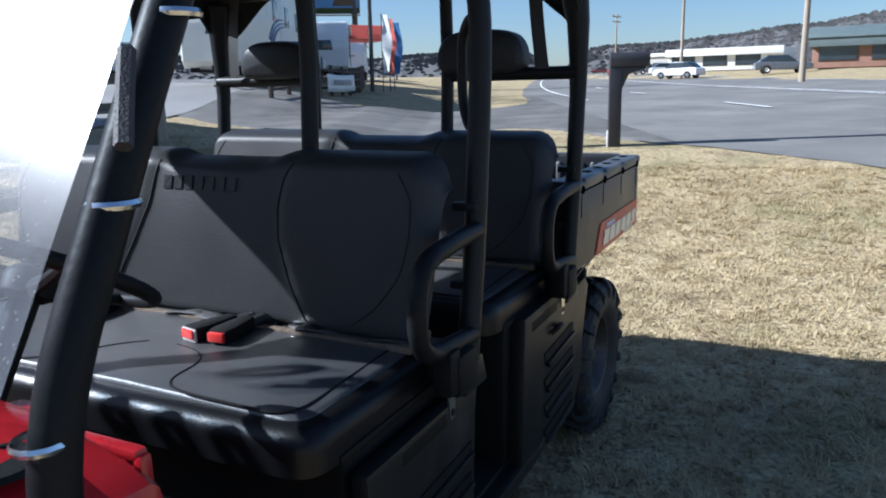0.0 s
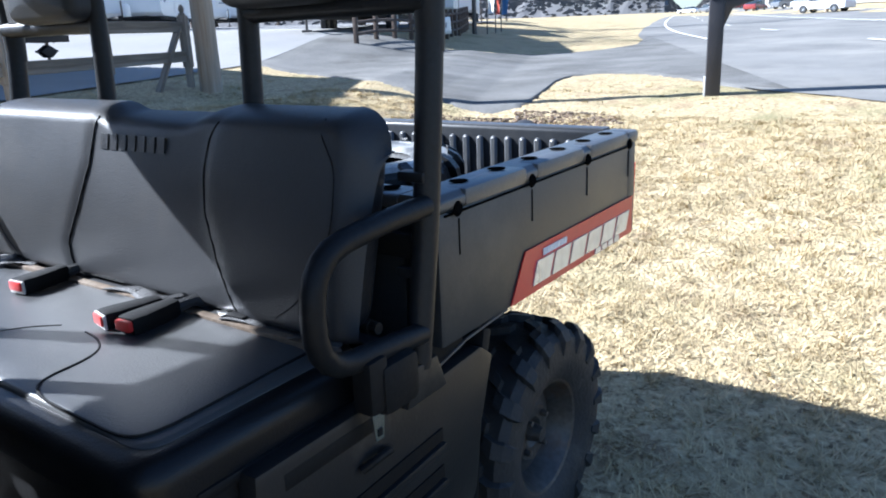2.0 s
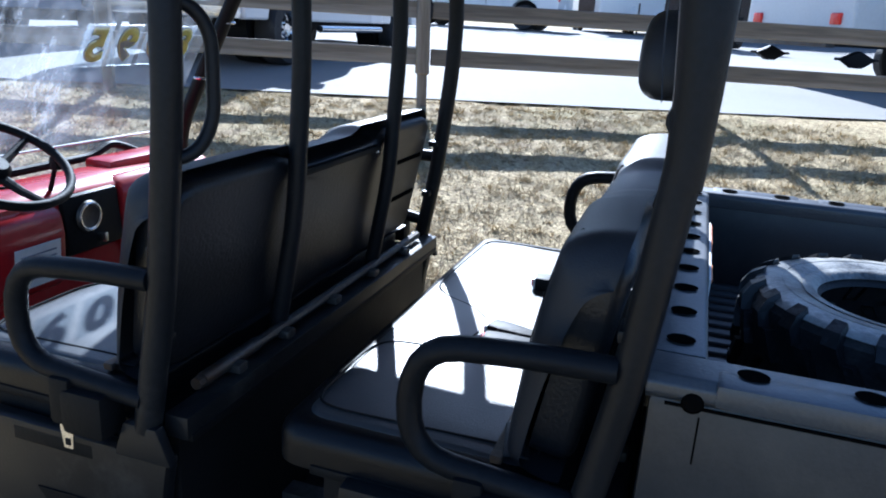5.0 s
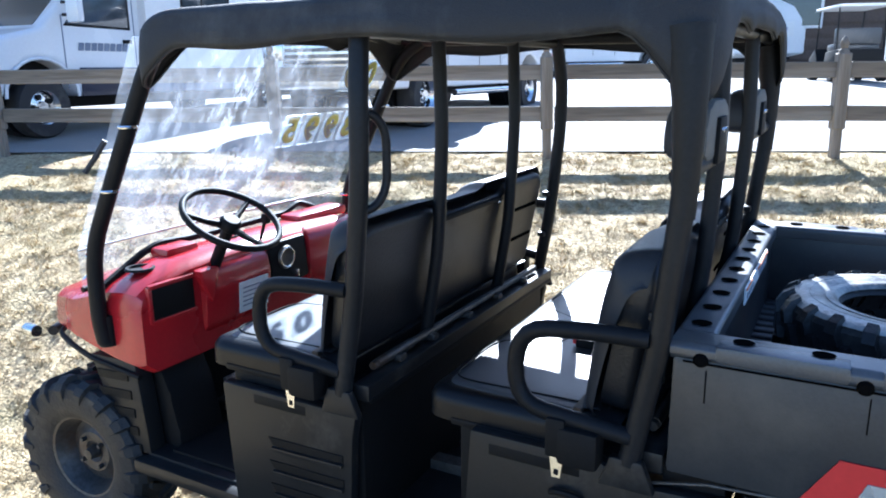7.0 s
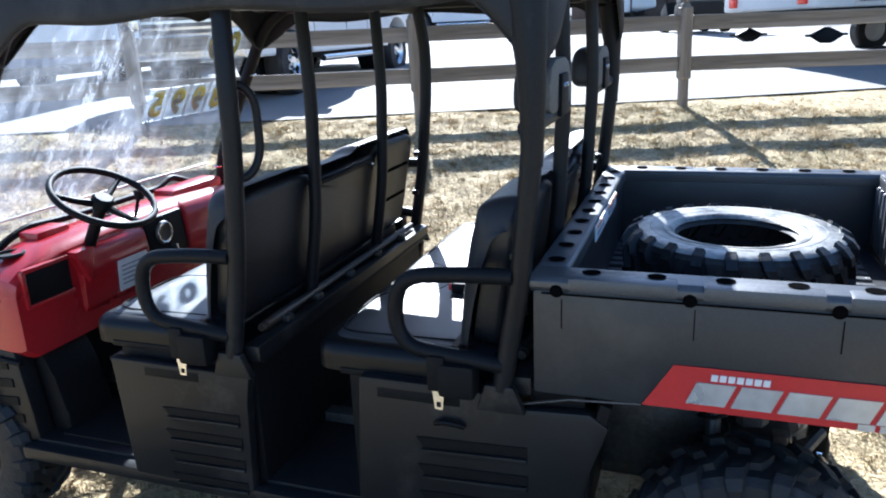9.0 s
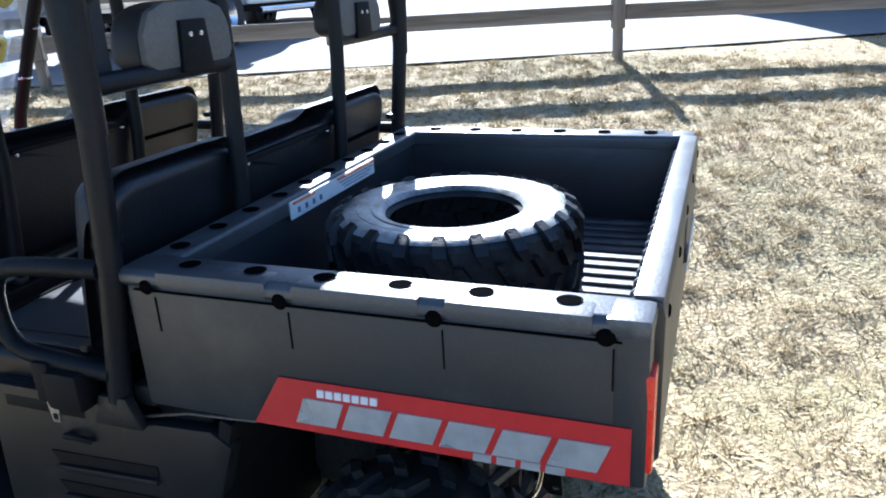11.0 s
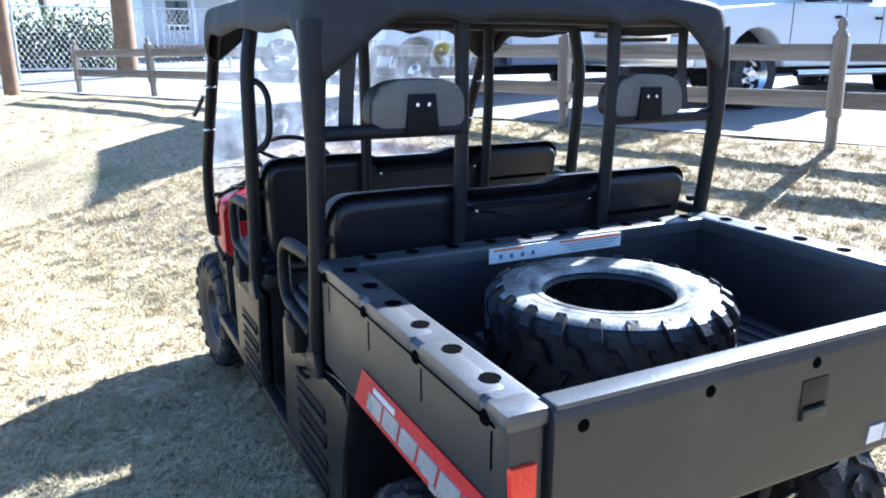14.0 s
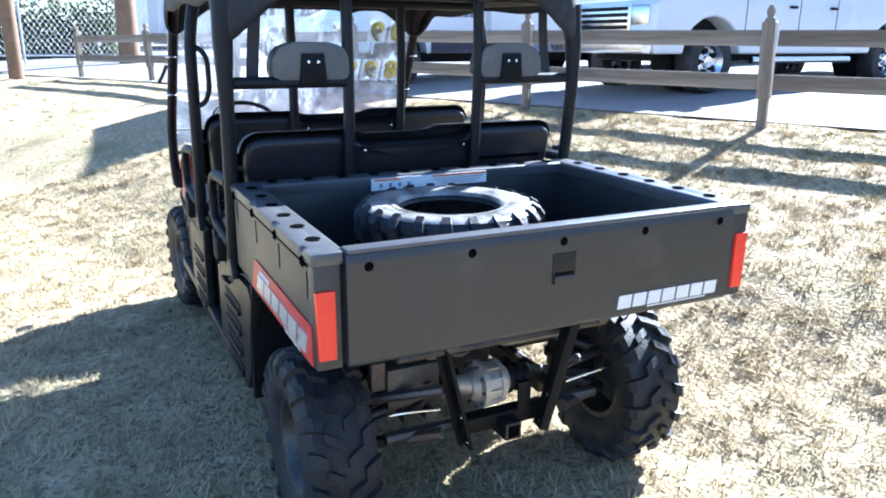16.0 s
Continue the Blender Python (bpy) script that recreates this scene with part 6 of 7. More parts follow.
def motorhome(at, turn, label):
    """A cutaway van with a tall house body: nose along x, left side at y = 0."""
    t = thing("motorhome", label, "motorhome", at, turn=turn)
    W, wb, R = 2.2, 4.4, 0.38
    low = arch_outline((0.5, -1.75, 0.95), (0.0,), 0.5)
    up = [(0.97, 0.8), (0.93, 1.02), (0.55, 1.2), (-0.05, 1.34), (-0.75, 2.05), (-1.75, 2.1)]
    part("cab", Form().prism(low + up, "y", -W + 0.1, -0.1, 0.1, 4), M_PAINT, t, "white van cab")
    part("windscreen", Form().prism([(-0.07, 1.37), (-0.72, 2.02), (-0.77, 2.0), (-0.12, 1.34)], "y", -W + 0.25, -0.25), M_GLASSD, t, smooth=False)
    part("side_window", Form().prism([(-0.42, 1.4), (-0.95, 1.95), (-1.4, 1.95), (-1.4, 1.38)], "y", -0.105, -0.088, 0.006), M_GLASSD, t)
    part("door_gap", Form().box((-0.36, -0.096, 1.05), (0.012, 0.006, 0.9)), M_STRIPE, t, smooth=False)
    part("door_gap", Form().box((-1.5, -0.096, 1.25), (0.012, 0.006, 1.3)), M_STRIPE, t, smooth=False)
    part("door_mark", word_bars(8, 0.08, 0.1, 0.02, 0.2, Matrix.Translation((-0.95, -0.093, 1.12)) @ Matrix(((-1, 0, 0, 0), (0, 0, 1, 0), (0, 1, 0, 0), (0, 0, 0, 1)))), M_STRIPE, t, "dark letter shapes", smooth=False)
    part("lower_band", Form().box((-1.15, -0.094, 0.68), (1.2, 0.012, 0.36), 0.004), M_CARB, t, "dark blue lower band")
    mir = part("side_mirror", Form().box((-0.4, 0.12, 1.58), (0.1, 0.22, 0.36), 0.04), M_PAINT, t, "white door mirror")
    for z in (1.5, 1.65):
        part("mirror_arm", Form().tube([(-0.4, -0.1, z), (-0.4, 0.06, z)], 0.02, 6), M_BLACK, mir)
    part("window_seal", Form().prism([(-0.38, 1.37), (-0.94, 1.985), (-1.44, 1.985), (-1.44, 1.35)], "y", -0.112, -0.094, 0.006), M_BLACK, t)
    part("door_handle", Form().box((-1.36, -0.085, 1.2), (0.14, 0.03, 0.05), 0.01), M_BLACK, t)
    part("arch_flare", Form().tube([(0.5 * math.cos(k * math.pi / 12), -0.1, 0.5 + 0.47 * math.sin(k * math.pi / 12)) for k in range(13)], 0.022, 8), M_PAINT, t)
    part("fuel_flap", Form().box((-2.2, 0.052, 0.95), (0.2, 0.01, 0.2), 0.004), M_PLASTICW, t)
    part("house_body", Form().prism([(-1.6, 0.55), (-1.6, 2.1), (-0.25, 2.2), (-0.1, 2.5), (-0.35, 3.0), (-6.8, 3.05), (-6.8, 0.55)], "y", -W - 0.05, 0.05, 0.05, 2), M_SIDING, t, "white ribbed house body")
    part("skirt", Form().box((-4.2, -1.05, 0.62), (5.2, 2.22, 0.2), 0.02), M_STRIPE, t)
    for x in (-2.8, -4.8):
        w = part("house_window", Form().box((x, 0.052, 1.9), (1.06, 0.014, 0.61), 0.006), M_BLACK, t, "dark framed house window")
        part("pane", Form().box((x, 0.056, 1.9), (0.98, 0.012, 0.53), 0.004), M_GLASSD, w)
        part("pane_bar", Form().box((x + 0.1, 0.063, 1.9), (0.03, 0.006, 0.53)), M_BLACK, w, smooth=False)
    part("headlight", Form().box((0.94, -0.35, 0.9), (0.08, 0.3, 0.18), 0.03), M_CHROME, t)
    part("marker_lamp", Form().box((0.9, -0.12, 0.92), (0.14, 0.05, 0.13), 0.02), M_ORANGE, t, "amber turn lamp")
    part("bumper", Form().box((1.0, -W / 2, 0.58), (0.16, W - 0.2, 0.2), 0.04), M_CHROME, t)
    part("wheel_well", Form().lathe([(0.0, 0.0), (0.49, 0.0), (0.49, -0.3)], (0, -0.36, 0.5), "y", 20), M_BLACK, t)
    for x in (0, -wb):
        for y in (-0.22, -W + 0.22):
            road_wheel(t, (x, y, R), R, 0.24, M_CHROME)
    part("undercarriage", Form().box((-2.6, -W / 2, 0.45), (6.5, 1.3, 0.2), 0.05), M_BLACK, t)
    return t


def trailer(at, turn, label, L=7.0, H=2.55, rounded=0.5, skin=None, front="panel", swoosh=True):
    """A travel trailer: its front face at x = 0 looking along x, centred on y."""
    t = thing("travel_trailer", label, "trailer", at, turn=turn)
    W, z0 = 2.45, 0.55
    k = rounded
    prof = [(-0.02, z0 + 0.15), (0.0, z0 + H * 0.45), (-0.1 * k, z0 + H * 0.62), (-0.75 * k, z0 + H * 0.97), (-1.0 * k, z0 + H), (-L, z0 + H), (-L, z0), (-0.25, z0)]
    part("body", Form().prism(prof, "y", -W / 2, W / 2, 0.07, 3), skin or M_SIDING, t)
    part("floor_skirt", Form().box((-L / 2, 0, z0 - 0.06), (L - 0.6, W - 0.3, 0.14), 0.02), M_BLACK, t)
    if front == "panel":
        part("front_panel", Form().box((0.005, 0, z0 + 1.0), (0.02, 1.6, 0.5), 0.01), M_PLASTICW, t)
        part("panel_mark", word_bars(9, 0.1, 0.12, 0.03, 0.1, Matrix.Translation((0.017, 0, z0 + 1.0)) @ Matrix(((0, 0, 1, 0), (1, 0, 0, 0), (0, 1, 0, 0), (0, 0, 0, 1)))), M_STRIPE, t, "grey letter shapes", smooth=False)
    else:
        part("front_window", Form().prism([(-0.5, z0 + 0.9), (0.5, z0 + 0.9), (0.42, z0 + 1.35), (-0.42, z0 + 1.35)], "x", -0.02, 0.012, 0.01), M_GLASSD, t)
    part("hitch_frame", Form().tube([(0.0, 0.7, z0 - 0.02), (1.1, 0.06, z0 - 0.08)], 0.05, 8).tube([(0.0, -0.7, z0 - 0.02), (1.1, -0.06, z0 - 0.08)], 0.05, 8).box((1.15, 0, z0 - 0.06), (0.3, 0.12, 0.14), 0.02), M_BLACK, t, "black trailer hitch frame")
    part("jack", Form().tube([(0.95, 0, 0.06), (0.95, 0, z0 + 0.55)], 0.035, 8).box((0.95, 0, 0.03), (0.22, 0.22, 0.06), 0.01), M_STEEL, t)
    part("gas_bottle", Form().lathe([(0, 0.0), (0.14, 0.0), (0.15, 0.05), (0.15, 0.36), (0.1, 0.44), (0.03, 0.46), (0.03, 0.52), (0, 0.52)], (0.35, 0.0, z0), "z", 16), M_PLASTICW, t)
    for s in (1, -1):
        y = s * (W / 2 + 0.004)
        if swoosh:
            for i in range(3):
                pts = [(-0.15 - 0.32 * k2 - 0.2 * i, y, z0 + 0.75 + 0.13 * i + 0.75 * (1 - math.exp(-k2 * 0.35)) - 0.22 * i) for k2 in range(9)]
                part("swoosh", Form().tube(pts, [0.05, 0.02], 6), M_STRIPE, t, "grey blue swoosh")
        for x in (-1.3, -3.4, -5.6):
            if x > -L + 0.6:
                part("window", Form().box((x, y, z0 + 1.6), (0.75, 0.02, 0.6), 0.006), M_GLASSD, t)
        part("door", Form().box((-2.4, y, z0 + 1.1), (0.7, 0.02, 1.85), 0.006), M_SIDING, t)
        for x in (-L * 0.52, -L * 0.52 - 0.85):
            road_wheel(t, (x, s * (W / 2 - 0.12), 0.34), 0.34, 0.2, M_PLASTICW)
    part("awning", Form().tube([(-1.0, W / 2 + 0.08, z0 + H - 0.15), (-L + 0.6, W / 2 + 0.08, z0 + H - 0.15)], 0.06, 8), M_PLASTICW, t)
    part("roof_unit", Form().box((-L * 0.5, 0, z0 + H + 0.12), (0.9, 0.7, 0.26), 0.06), M_PLASTICW, t)
    return t


def corner_trailer():
    """The travel trailer behind the fence corner: its rear face at x = 0, nose along x, centred on y."""
    t = thing("travel_trailer", "white travel trailer with red tail lights and its door open", "trailer", (-10.29, 0.066, gz(-10.5, 1) + 0.02), turn=120)
    L, W, z0, H = 5.9, 2.35, 0.72, 3.0
    prof = [(0, z0), (0, z0 + H - 0.1), (0.12, z0 + H), (L - 1.5, z0 + H), (L - 0.5, z0 + H - 0.45), (L - 0.05, z0 + 1.3), (L, z0 + 0.7), (L - 0.1, z0)]
    part("body", Form().prism(prof, "y", -W / 2, W / 2, 0.05, 3), M_SIDING, t, "white ribbed trailer body")
    part("underbody", Form().box((L / 2, 0, z0 - 0.05), (L - 0.4, W - 0.3, 0.1), 0.02), M_BLACK, t)
    for y in (-W / 2 + 0.2, W / 2 - 0.2):
        part("frame_beam", Form().box((L / 2 - 0.1, y, z0 - 0.15), (L + 0.1, 0.09, 0.12), 0.006), M_BLACK, t)
    part("rear_bumper", Form().box((-0.22, 0, z0 - 0.16), (0.14, W - 0.1, 0.13), 0.01), M_STEEL, t, "dark steel rear bumper")
    for y in (-0.87, 0.87):
        part("tail_light", Form().box((-0.012, y, z0 + 0.14), (0.05, 0.2, 0.15), 0.02), M_LAMP, t, "red tail light")
        for x in (0.35, L - 0.7):
            jk = part("scissor_jack", Form().prism([(x - 0.26, z0 - 0.36), (x, z0 - 0.25), (x + 0.26, z0 - 0.36), (x + 0.06, z0 - 0.47), (x - 0.06, z0 - 0.47)], "y", y * 1.1 - 0.06, y * 1.1 + 0.06, 0.012), M_BLACK, t, "black folded scissor jack")
            part("jack_screw", Form().tube([(x - 0.33, y * 1.1, z0 - 0.36), (x + 0.33, y * 1.1, z0 - 0.36)], 0.02, 6), M_STEEL, jk)
    y = -W / 2
    d = part("doorway", Form().box((0.95, y - 0.006, z0 + 1.05), (0.68, 0.02, 1.95), 0.006), M_DUSK, t, "open doorway with dark blue inside")
    for x in (0.59, 1.31):
        part("door_jamb", Form().box((x, y - 0.01, z0 + 1.05), (0.06, 0.03, 2.05), 0.006), M_PLASTICW, d)
    leaf = part("door", Form().box((0.57, y - 0.33, z0 + 1.05), (0.04, 0.64, 1.93), 0.01), M_SIDING, t, "white door standing open")
    part("door_window", Form().box((0.545, y - 0.33, z0 + 1.5), (0.012, 0.4, 0.6), 0.004), M_GLASSD, leaf)
    part("door_handle", Form().box((0.54, y - 0.55, z0 + 0.95), (0.02, 0.07, 0.12), 0.006), M_BLACK, leaf)
    part("slide_out", Form().box((2.25, y - 0.02, z0 + 1.15), (1.5, 0.06, 1.7), 0.015), M_SLIDE, t, "blue grey side panel")
    part("window", Form().box((4.1, y - 0.006, z0 + 1.6), (0.8, 0.03, 0.6), 0.01), M_GLASSD, t)
    part("storage_hatch", Form().box((5.3, y - 0.006, z0 + 0.35), (0.7, 0.02, 0.4), 0.008), M_PLASTICW, t)
    for i in range(3):
        pts = [(5.9 - 0.3 * k - 0.1 * i, y - 0.004, z0 + 0.15 + 0.16 * i + 1.2 * (1 - math.exp(-k * 0.28)) * (1 - 0.3 * i)) for k in range(10 - 2 * i)]
        part("swoosh", Form().tube(pts, [0.05, 0.015], 6), M_STRIPE, t, "grey blue swoosh")
    part("rear_window", Form().box((-0.006, 0, z0 + 1.7), (0.03, 1.2, 0.6), 0.01), M_GLASSD, t)
    for y in (W / 2 - 0.14, -W / 2 + 0.14):
        for x in (2.7, 3.5):
            w = road_wheel(t, (x, y, 0.35), 0.35, 0.2, M_PLASTICW)
    part("hitch_frame", Form().tube([(L - 0.2, 0.7, z0 - 0.1), (L + 1.0, 0.06, z0 - 0.16)], 0.05, 8).tube([(L - 0.2, -0.7, z0 - 0.1), (L + 1.0, -0.06, z0 - 0.16)], 0.05, 8), M_BLACK, t, "black trailer hitch frame")
    part("tongue_jack", Form().tube([(L + 0.85, 0, -0.05), (L + 0.85, 0, z0 + 0.5)], 0.035, 8), M_STEEL, t)
    part("awning", Form().tube([(0.8, -W / 2 - 0.07, z0 + H - 0.2), (L - 1.4, -W / 2 - 0.07, z0 + H - 0.2)], 0.05, 8), M_PLASTICW, t)
    part("roof_unit", Form().box((L * 0.45, 0, z0 + H + 0.12), (0.9, 0.7, 0.26), 0.06), M_PLASTICW, t)


def golf_cart(at, turn):
    t = thing("golf_cart", "dark golf cart with a white roof on the lot", "golf cart", at, turn=turn)
    part("body", Form().prism([(1.1, 0.35), (1.15, 0.6), (0.7, 0.85), (0.45, 0.5), (-0.1, 0.5), (-0.15, 0.75), (-1.1, 0.8), (-1.1, 0.35)], "y", -0.6, 0.6, 0.04), M_BLACK, t)
    part("roof", Form().box((-0.1, 0, 1.85), (1.9, 1.25, 0.07), 0.03), M_PLASTICW, t, "white moulded roof")
    part("seat", Form().box((-0.35, 0, 0.85), (0.5, 1.1, 0.16), 0.05).box((-0.6, 0, 1.12), (0.12, 1.1, 0.4), 0.04), M_VINYL, t)
    for x, y in ((0.75, 0.55), (0.75, -0.55), (-0.85, 0.55), (-0.85, -0.55)):
        part("roof_post", Form().tube([(x, y, 0.7), (x * 0.9, y, 1.83)], 0.02, 6), M_BLACK, t)
        road_wheel(t, (x, y * 1.05, 0.24), 0.24, 0.2, M_STEEL)


def on(x, y):
    return (x, y, gz(x, y) + 0.02)


pickup(on(-6.15, -5.62), 2, "white pickup truck with a chrome grille parked nose to the fence")
motorhome(on(-3.5, -9.45), 4, "white van-fronted motorhome parked nose to the fence")
pickup(on(-4.4, -21.0), -6, "white pickup truck parked at the far end of the lot")
pickup(on(-23.5, -10.6), -94, "white pickup truck parked far across the lot")
pickup(on(-9.6, -9.6), 8, "white pickup truck standing behind the fence")
corner_trailer()
trailer(on(-25.9, 15.9), -50, "older white travel trailer with a name panel", L=6.5, H=2.0, rounded=0.15)
trailer(on(-40.3, 32.8), -42, "white travel trailer at the back of the lot", L=7.0, H=1.9, rounded=0.6, swoosh=False)
trailer(on(-13.3, 13.2), -62, "cream-fronted fifth-wheel trailer beside the driveway", L=9.5, H=2.6, rounded=1.0, skin=M_CREAM, front="window")
trailer(on(-17.8, 21.3), -55, "white travel trailer with windows in the sales row", L=8.0, H=2.15, rounded=0.3, front="window")
trailer(on(-19.2, 26.5), -58, "white travel trailer with a blue grey side", L=8.0, H=2.2, rounded=0.3, front="window")
trailer(on(-26.2, 39.4), -60, "white travel trailer behind the red awning", L=7.0, H=2.0, rounded=0.5, swoosh=False)
trailer(on(-28.0, -3.9), 20, "white round-fronted travel trailer across the lot", L=8.0, H=2.9, rounded=1.1, swoosh=False)
golf_cart(on(-20.5, -1.2), 200)


# ---- buildings and signs ----
def timber_shed(x, y, turn):
    t = thing("lot_building", "dark timber-clad sales building with white trim", "building", on(x, y), turn=turn)
    part("wall", Form().box((0, 0, 1.9), (9.0, 14.0, 3.8), 0.02), M_CLAD, t)
    for k in range(9):
        part("cladding_board", Form().box((4.53, 0, 0.3 + 0.42 * k), (0.05, 14.0, 0.3), 0.01), M_CLAD, t)
    part("roof", Form().prism([(-5.2, 3.7), (5.2, 3.7), (0.0, 5.6)], "y", -7.4, 7.4, 0.05), M_ROOFG, t)
    for y in (-4, 0, 4):
        w = part("window", Form().box((4.58, y, 1.9), (0.06, 1.5, 1.3), 0.02), M_PLASTICW, t, "white framed window")
        part("pane", Form().box((4.62, y, 1.9), (0.03, 1.3, 1.1)), M_GLASSD, w)


timber_shed(-33, 1.0, 0)


def porch_house(x, y, turn):
    t = thing("house", "small white house with a railed porch", "house", on(x, y), turn=turn)
    part("wall", Form().box((0, 0, 1.7), (7, 6, 3.2), 0.02), M_SIDING, t)
    part("roof", Form().prism([(-3.9, 3.2), (3.9, 3.2), (0.0, 5.2)], "y", -3.6, 5.0, 0.04), M_ROOFG, t)
    part("porch_floor", Form().box((0, 3.9, 0.45), (7, 1.8, 0.3), 0.02), M_BRICK, t)
    for k in range(5):
        part("porch_post", Form().box((-3.3 + 1.65 * k, 4.7, 1.9), (0.14, 0.14, 2.7), 0.01), M_PLASTICW, t)
    for k in range(28):
        part("baluster", Form().box((-3.25 + 0.24 * k, 4.7, 1.0), (0.04, 0.04, 0.8)), M_PLASTICW, t, smooth=False)
    part("porch_rail", Form().box((0, 4.7, 1.42), (6.7, 0.07, 0.07), 0.01), M_PLASTICW, t)
    for xx in (-2.0, 2.0):
        w = part("window", Form().box((xx, 3.01, 1.9), (1.2, 0.06, 1.5), 0.02), M_PLASTICW, t)
        part("pane", Form().box((xx, 3.05, 1.9), (1.0, 0.03, 1.3)), M_GLASSD, w)


porch_house(-5.5, -40.0, 4)


def billboard(x, y, z, turn, w=8.1, tall=2.7):
    t = thing("billboard", "roadside billboard on a single dark post", "billboard", (x, y, gz(x, y)), turn=turn)
    h = z - gz(x, y)
    part("post", Form().tube([(w * 0.43, 0, 0), (w * 0.43, 0, h)], 0.3, 12), M_STEEL, t)
    part("panel", Form().box((0, 0, h), (w, 0.4, tall), 0.05), M_STEEL, t)
    part("face", Form().box((0, -0.215, h + 0.25), (w * 0.97, 0.03, tall * 0.76)), M_SIGNB, t, "blue picture face", smooth=False)
    part("face_band", Form().box((0, -0.215, h - tall * 0.37), (w * 0.97, 0.02, tall * 0.18)), M_LEAF, t, "green lower band", smooth=False)
    part("face_figure", Form().prism([(1.2, h - 0.6), (1.5, h + 0.1), (2.0, h + 0.55), (2.9, h + 0.6), (3.3, h - 0.05), (3.4, h - 0.6)], "y", -0.24, -0.225), M_CLAD, t, "dark shape on the picture", smooth=False)
    marks("face_mark", 8, 0.36, 0.42, 0.12, 0.1, Matrix.Translation((-1.7, -0.235, h + 0.5)) @ Matrix(((1, 0, 0, 0), (0, 0, -1, 0), (0, 1, 0, 0), (0, 0, 0, 1))), M_WHITE, t, "white letter shape", 0.01)
    part("catwalk", Form().box((0, -0.6, h - tall / 2 - 0.2), (w, 0.7, 0.08), 0.01), M_STEEL, t)


billboard(-44.1, 62.7, 10.4, 33)


def steel_pole(x, y, h, r=0.09):
    ob = part("light_pole", Form().tube([(0, 0, -0.1), (0, 0, h)], [r, r * 0.7], 10), M_STEEL)
    ob.location = (x, y, gz(x, y))
    tagged(ob, "slim grey steel pole", "pole")


steel_pole(-14.2, 22.6, 10)


def cross_pole(x, y, h, turn):
    t = thing("power_pole", "wooden power pole with a cross arm", "utility pole", (x, y, gz(x, y)), turn=turn)
    part("shaft", Form().tube([(0, 0, -0.2), (0, 0, h)], [0.17, 0.11], 10), M_POLEPALE, t)
    for z in (h - 0.5, h - 1.3):
        part("cross_arm", Form().box((0, 0, z), (2.4, 0.12, 0.14), 0.01), M_POLE, t)
    for x2 in (-1.0, -0.5, 0.5, 1.0):
        part("insulator", Form().lathe([(0, 0.25), (0.05, 0.22), (0.05, 0.05), (0.03, 0.0)], (x2, 0, h - 0.45), "z", 8), M_STEEL, t)


cross_pole(-9.6, 72, 9.5, 70)
cross_pole(1.1, 41, 12, 70)
cross_pole(-28, 125, 10, 70)


def flag(x, y, mat, label):
    t = thing("feather_flag", label, "flag", on(x, y), turn=random.uniform(-20, 20))
    part("mast", Form().tube([(0, 0, 0), (0, 0, 3.2)], 0.025, 6), M_STEEL, t)
    part("cloth", Form().grid(lambda a, b: (0.03 + 0.42 * b * (0.6 + 0.4 * math.sin(a * 3)), 0.06 * math.sin(a * 9 + b * 3), 0.8 + 2.35 * a), 14, 4), mat, t)


flag(-14.8, 24.5, M_WHITE, "white and blue feather flag")
flag(-15.6, 26.5, M_REDC, "bright red tall feather flag")
flag(-16.5, 28.5, M_SIGNB, "bright blue tall feather flag")
aw = thing("sales_tent", "red sales awning on posts", "awning", on(-22.4, 35.1), turn=-30)
part("awning_top", Form().prism([(-1.6, 2.3), (1.6, 2.3), (0, 3.2)], "y", -1.6, 1.6, 0.04), M_REDC, aw)
for xx in (-1.5, 1.5):
    for yy in (-1.5, 1.5):
        part("awning_post", Form().tube([(xx, yy, 0), (xx, yy, 2.3)], 0.04, 6), M_STEEL, aw)

def low_store(x, y, L, W, H, mat, turn, label, roof=None):
    t = thing("store_building", label, "building", (x, y, gz(x, y)), turn=turn)
    part("wall", Form().box((0, 0, H / 2), (L, W, H), 0.03), mat, t)
    part("fascia", Form().box((0, -W / 2 - 0.3, H - 0.4), (L + 0.4, 0.7, 0.9), 0.04), M_PLASTICW if roof is None else roof, t)
    for k in range(int(L / 4)):
        x0 = -L / 2 + 2 + 4 * k
        w = part("window", Form().box((x0, -W / 2 - 0.02, 1.5), (3.0, 0.1, 1.9), 0.02), M_STEEL, t)
        part("pane", Form().box((x0, -W / 2 - 0.08, 1.5), (2.8, 0.04, 1.7)), M_GLASSD, w)
    if roof is not None:
        part("roof", Form().prism([(-W / 2 - 0.8, H - 0.1), (W / 2 + 0.8, H - 0.1), (0, H + 1.1)], "x", -L / 2 - 0.8, L / 2 + 0.8, 0.04), roof, t)


low_store(-7.9, 104, 14, 9, 2.7, M_PLASTICW, -8, "long low white store across the highway")
low_store(8.5, 74, 13, 9, 2.6, M_BRICK, -6, "brick store with a green grey roof across the highway", M_ROOFG)
low_store(-40, 230, 22, 10, 5, M_CONC, -16, "pale store far down the road")


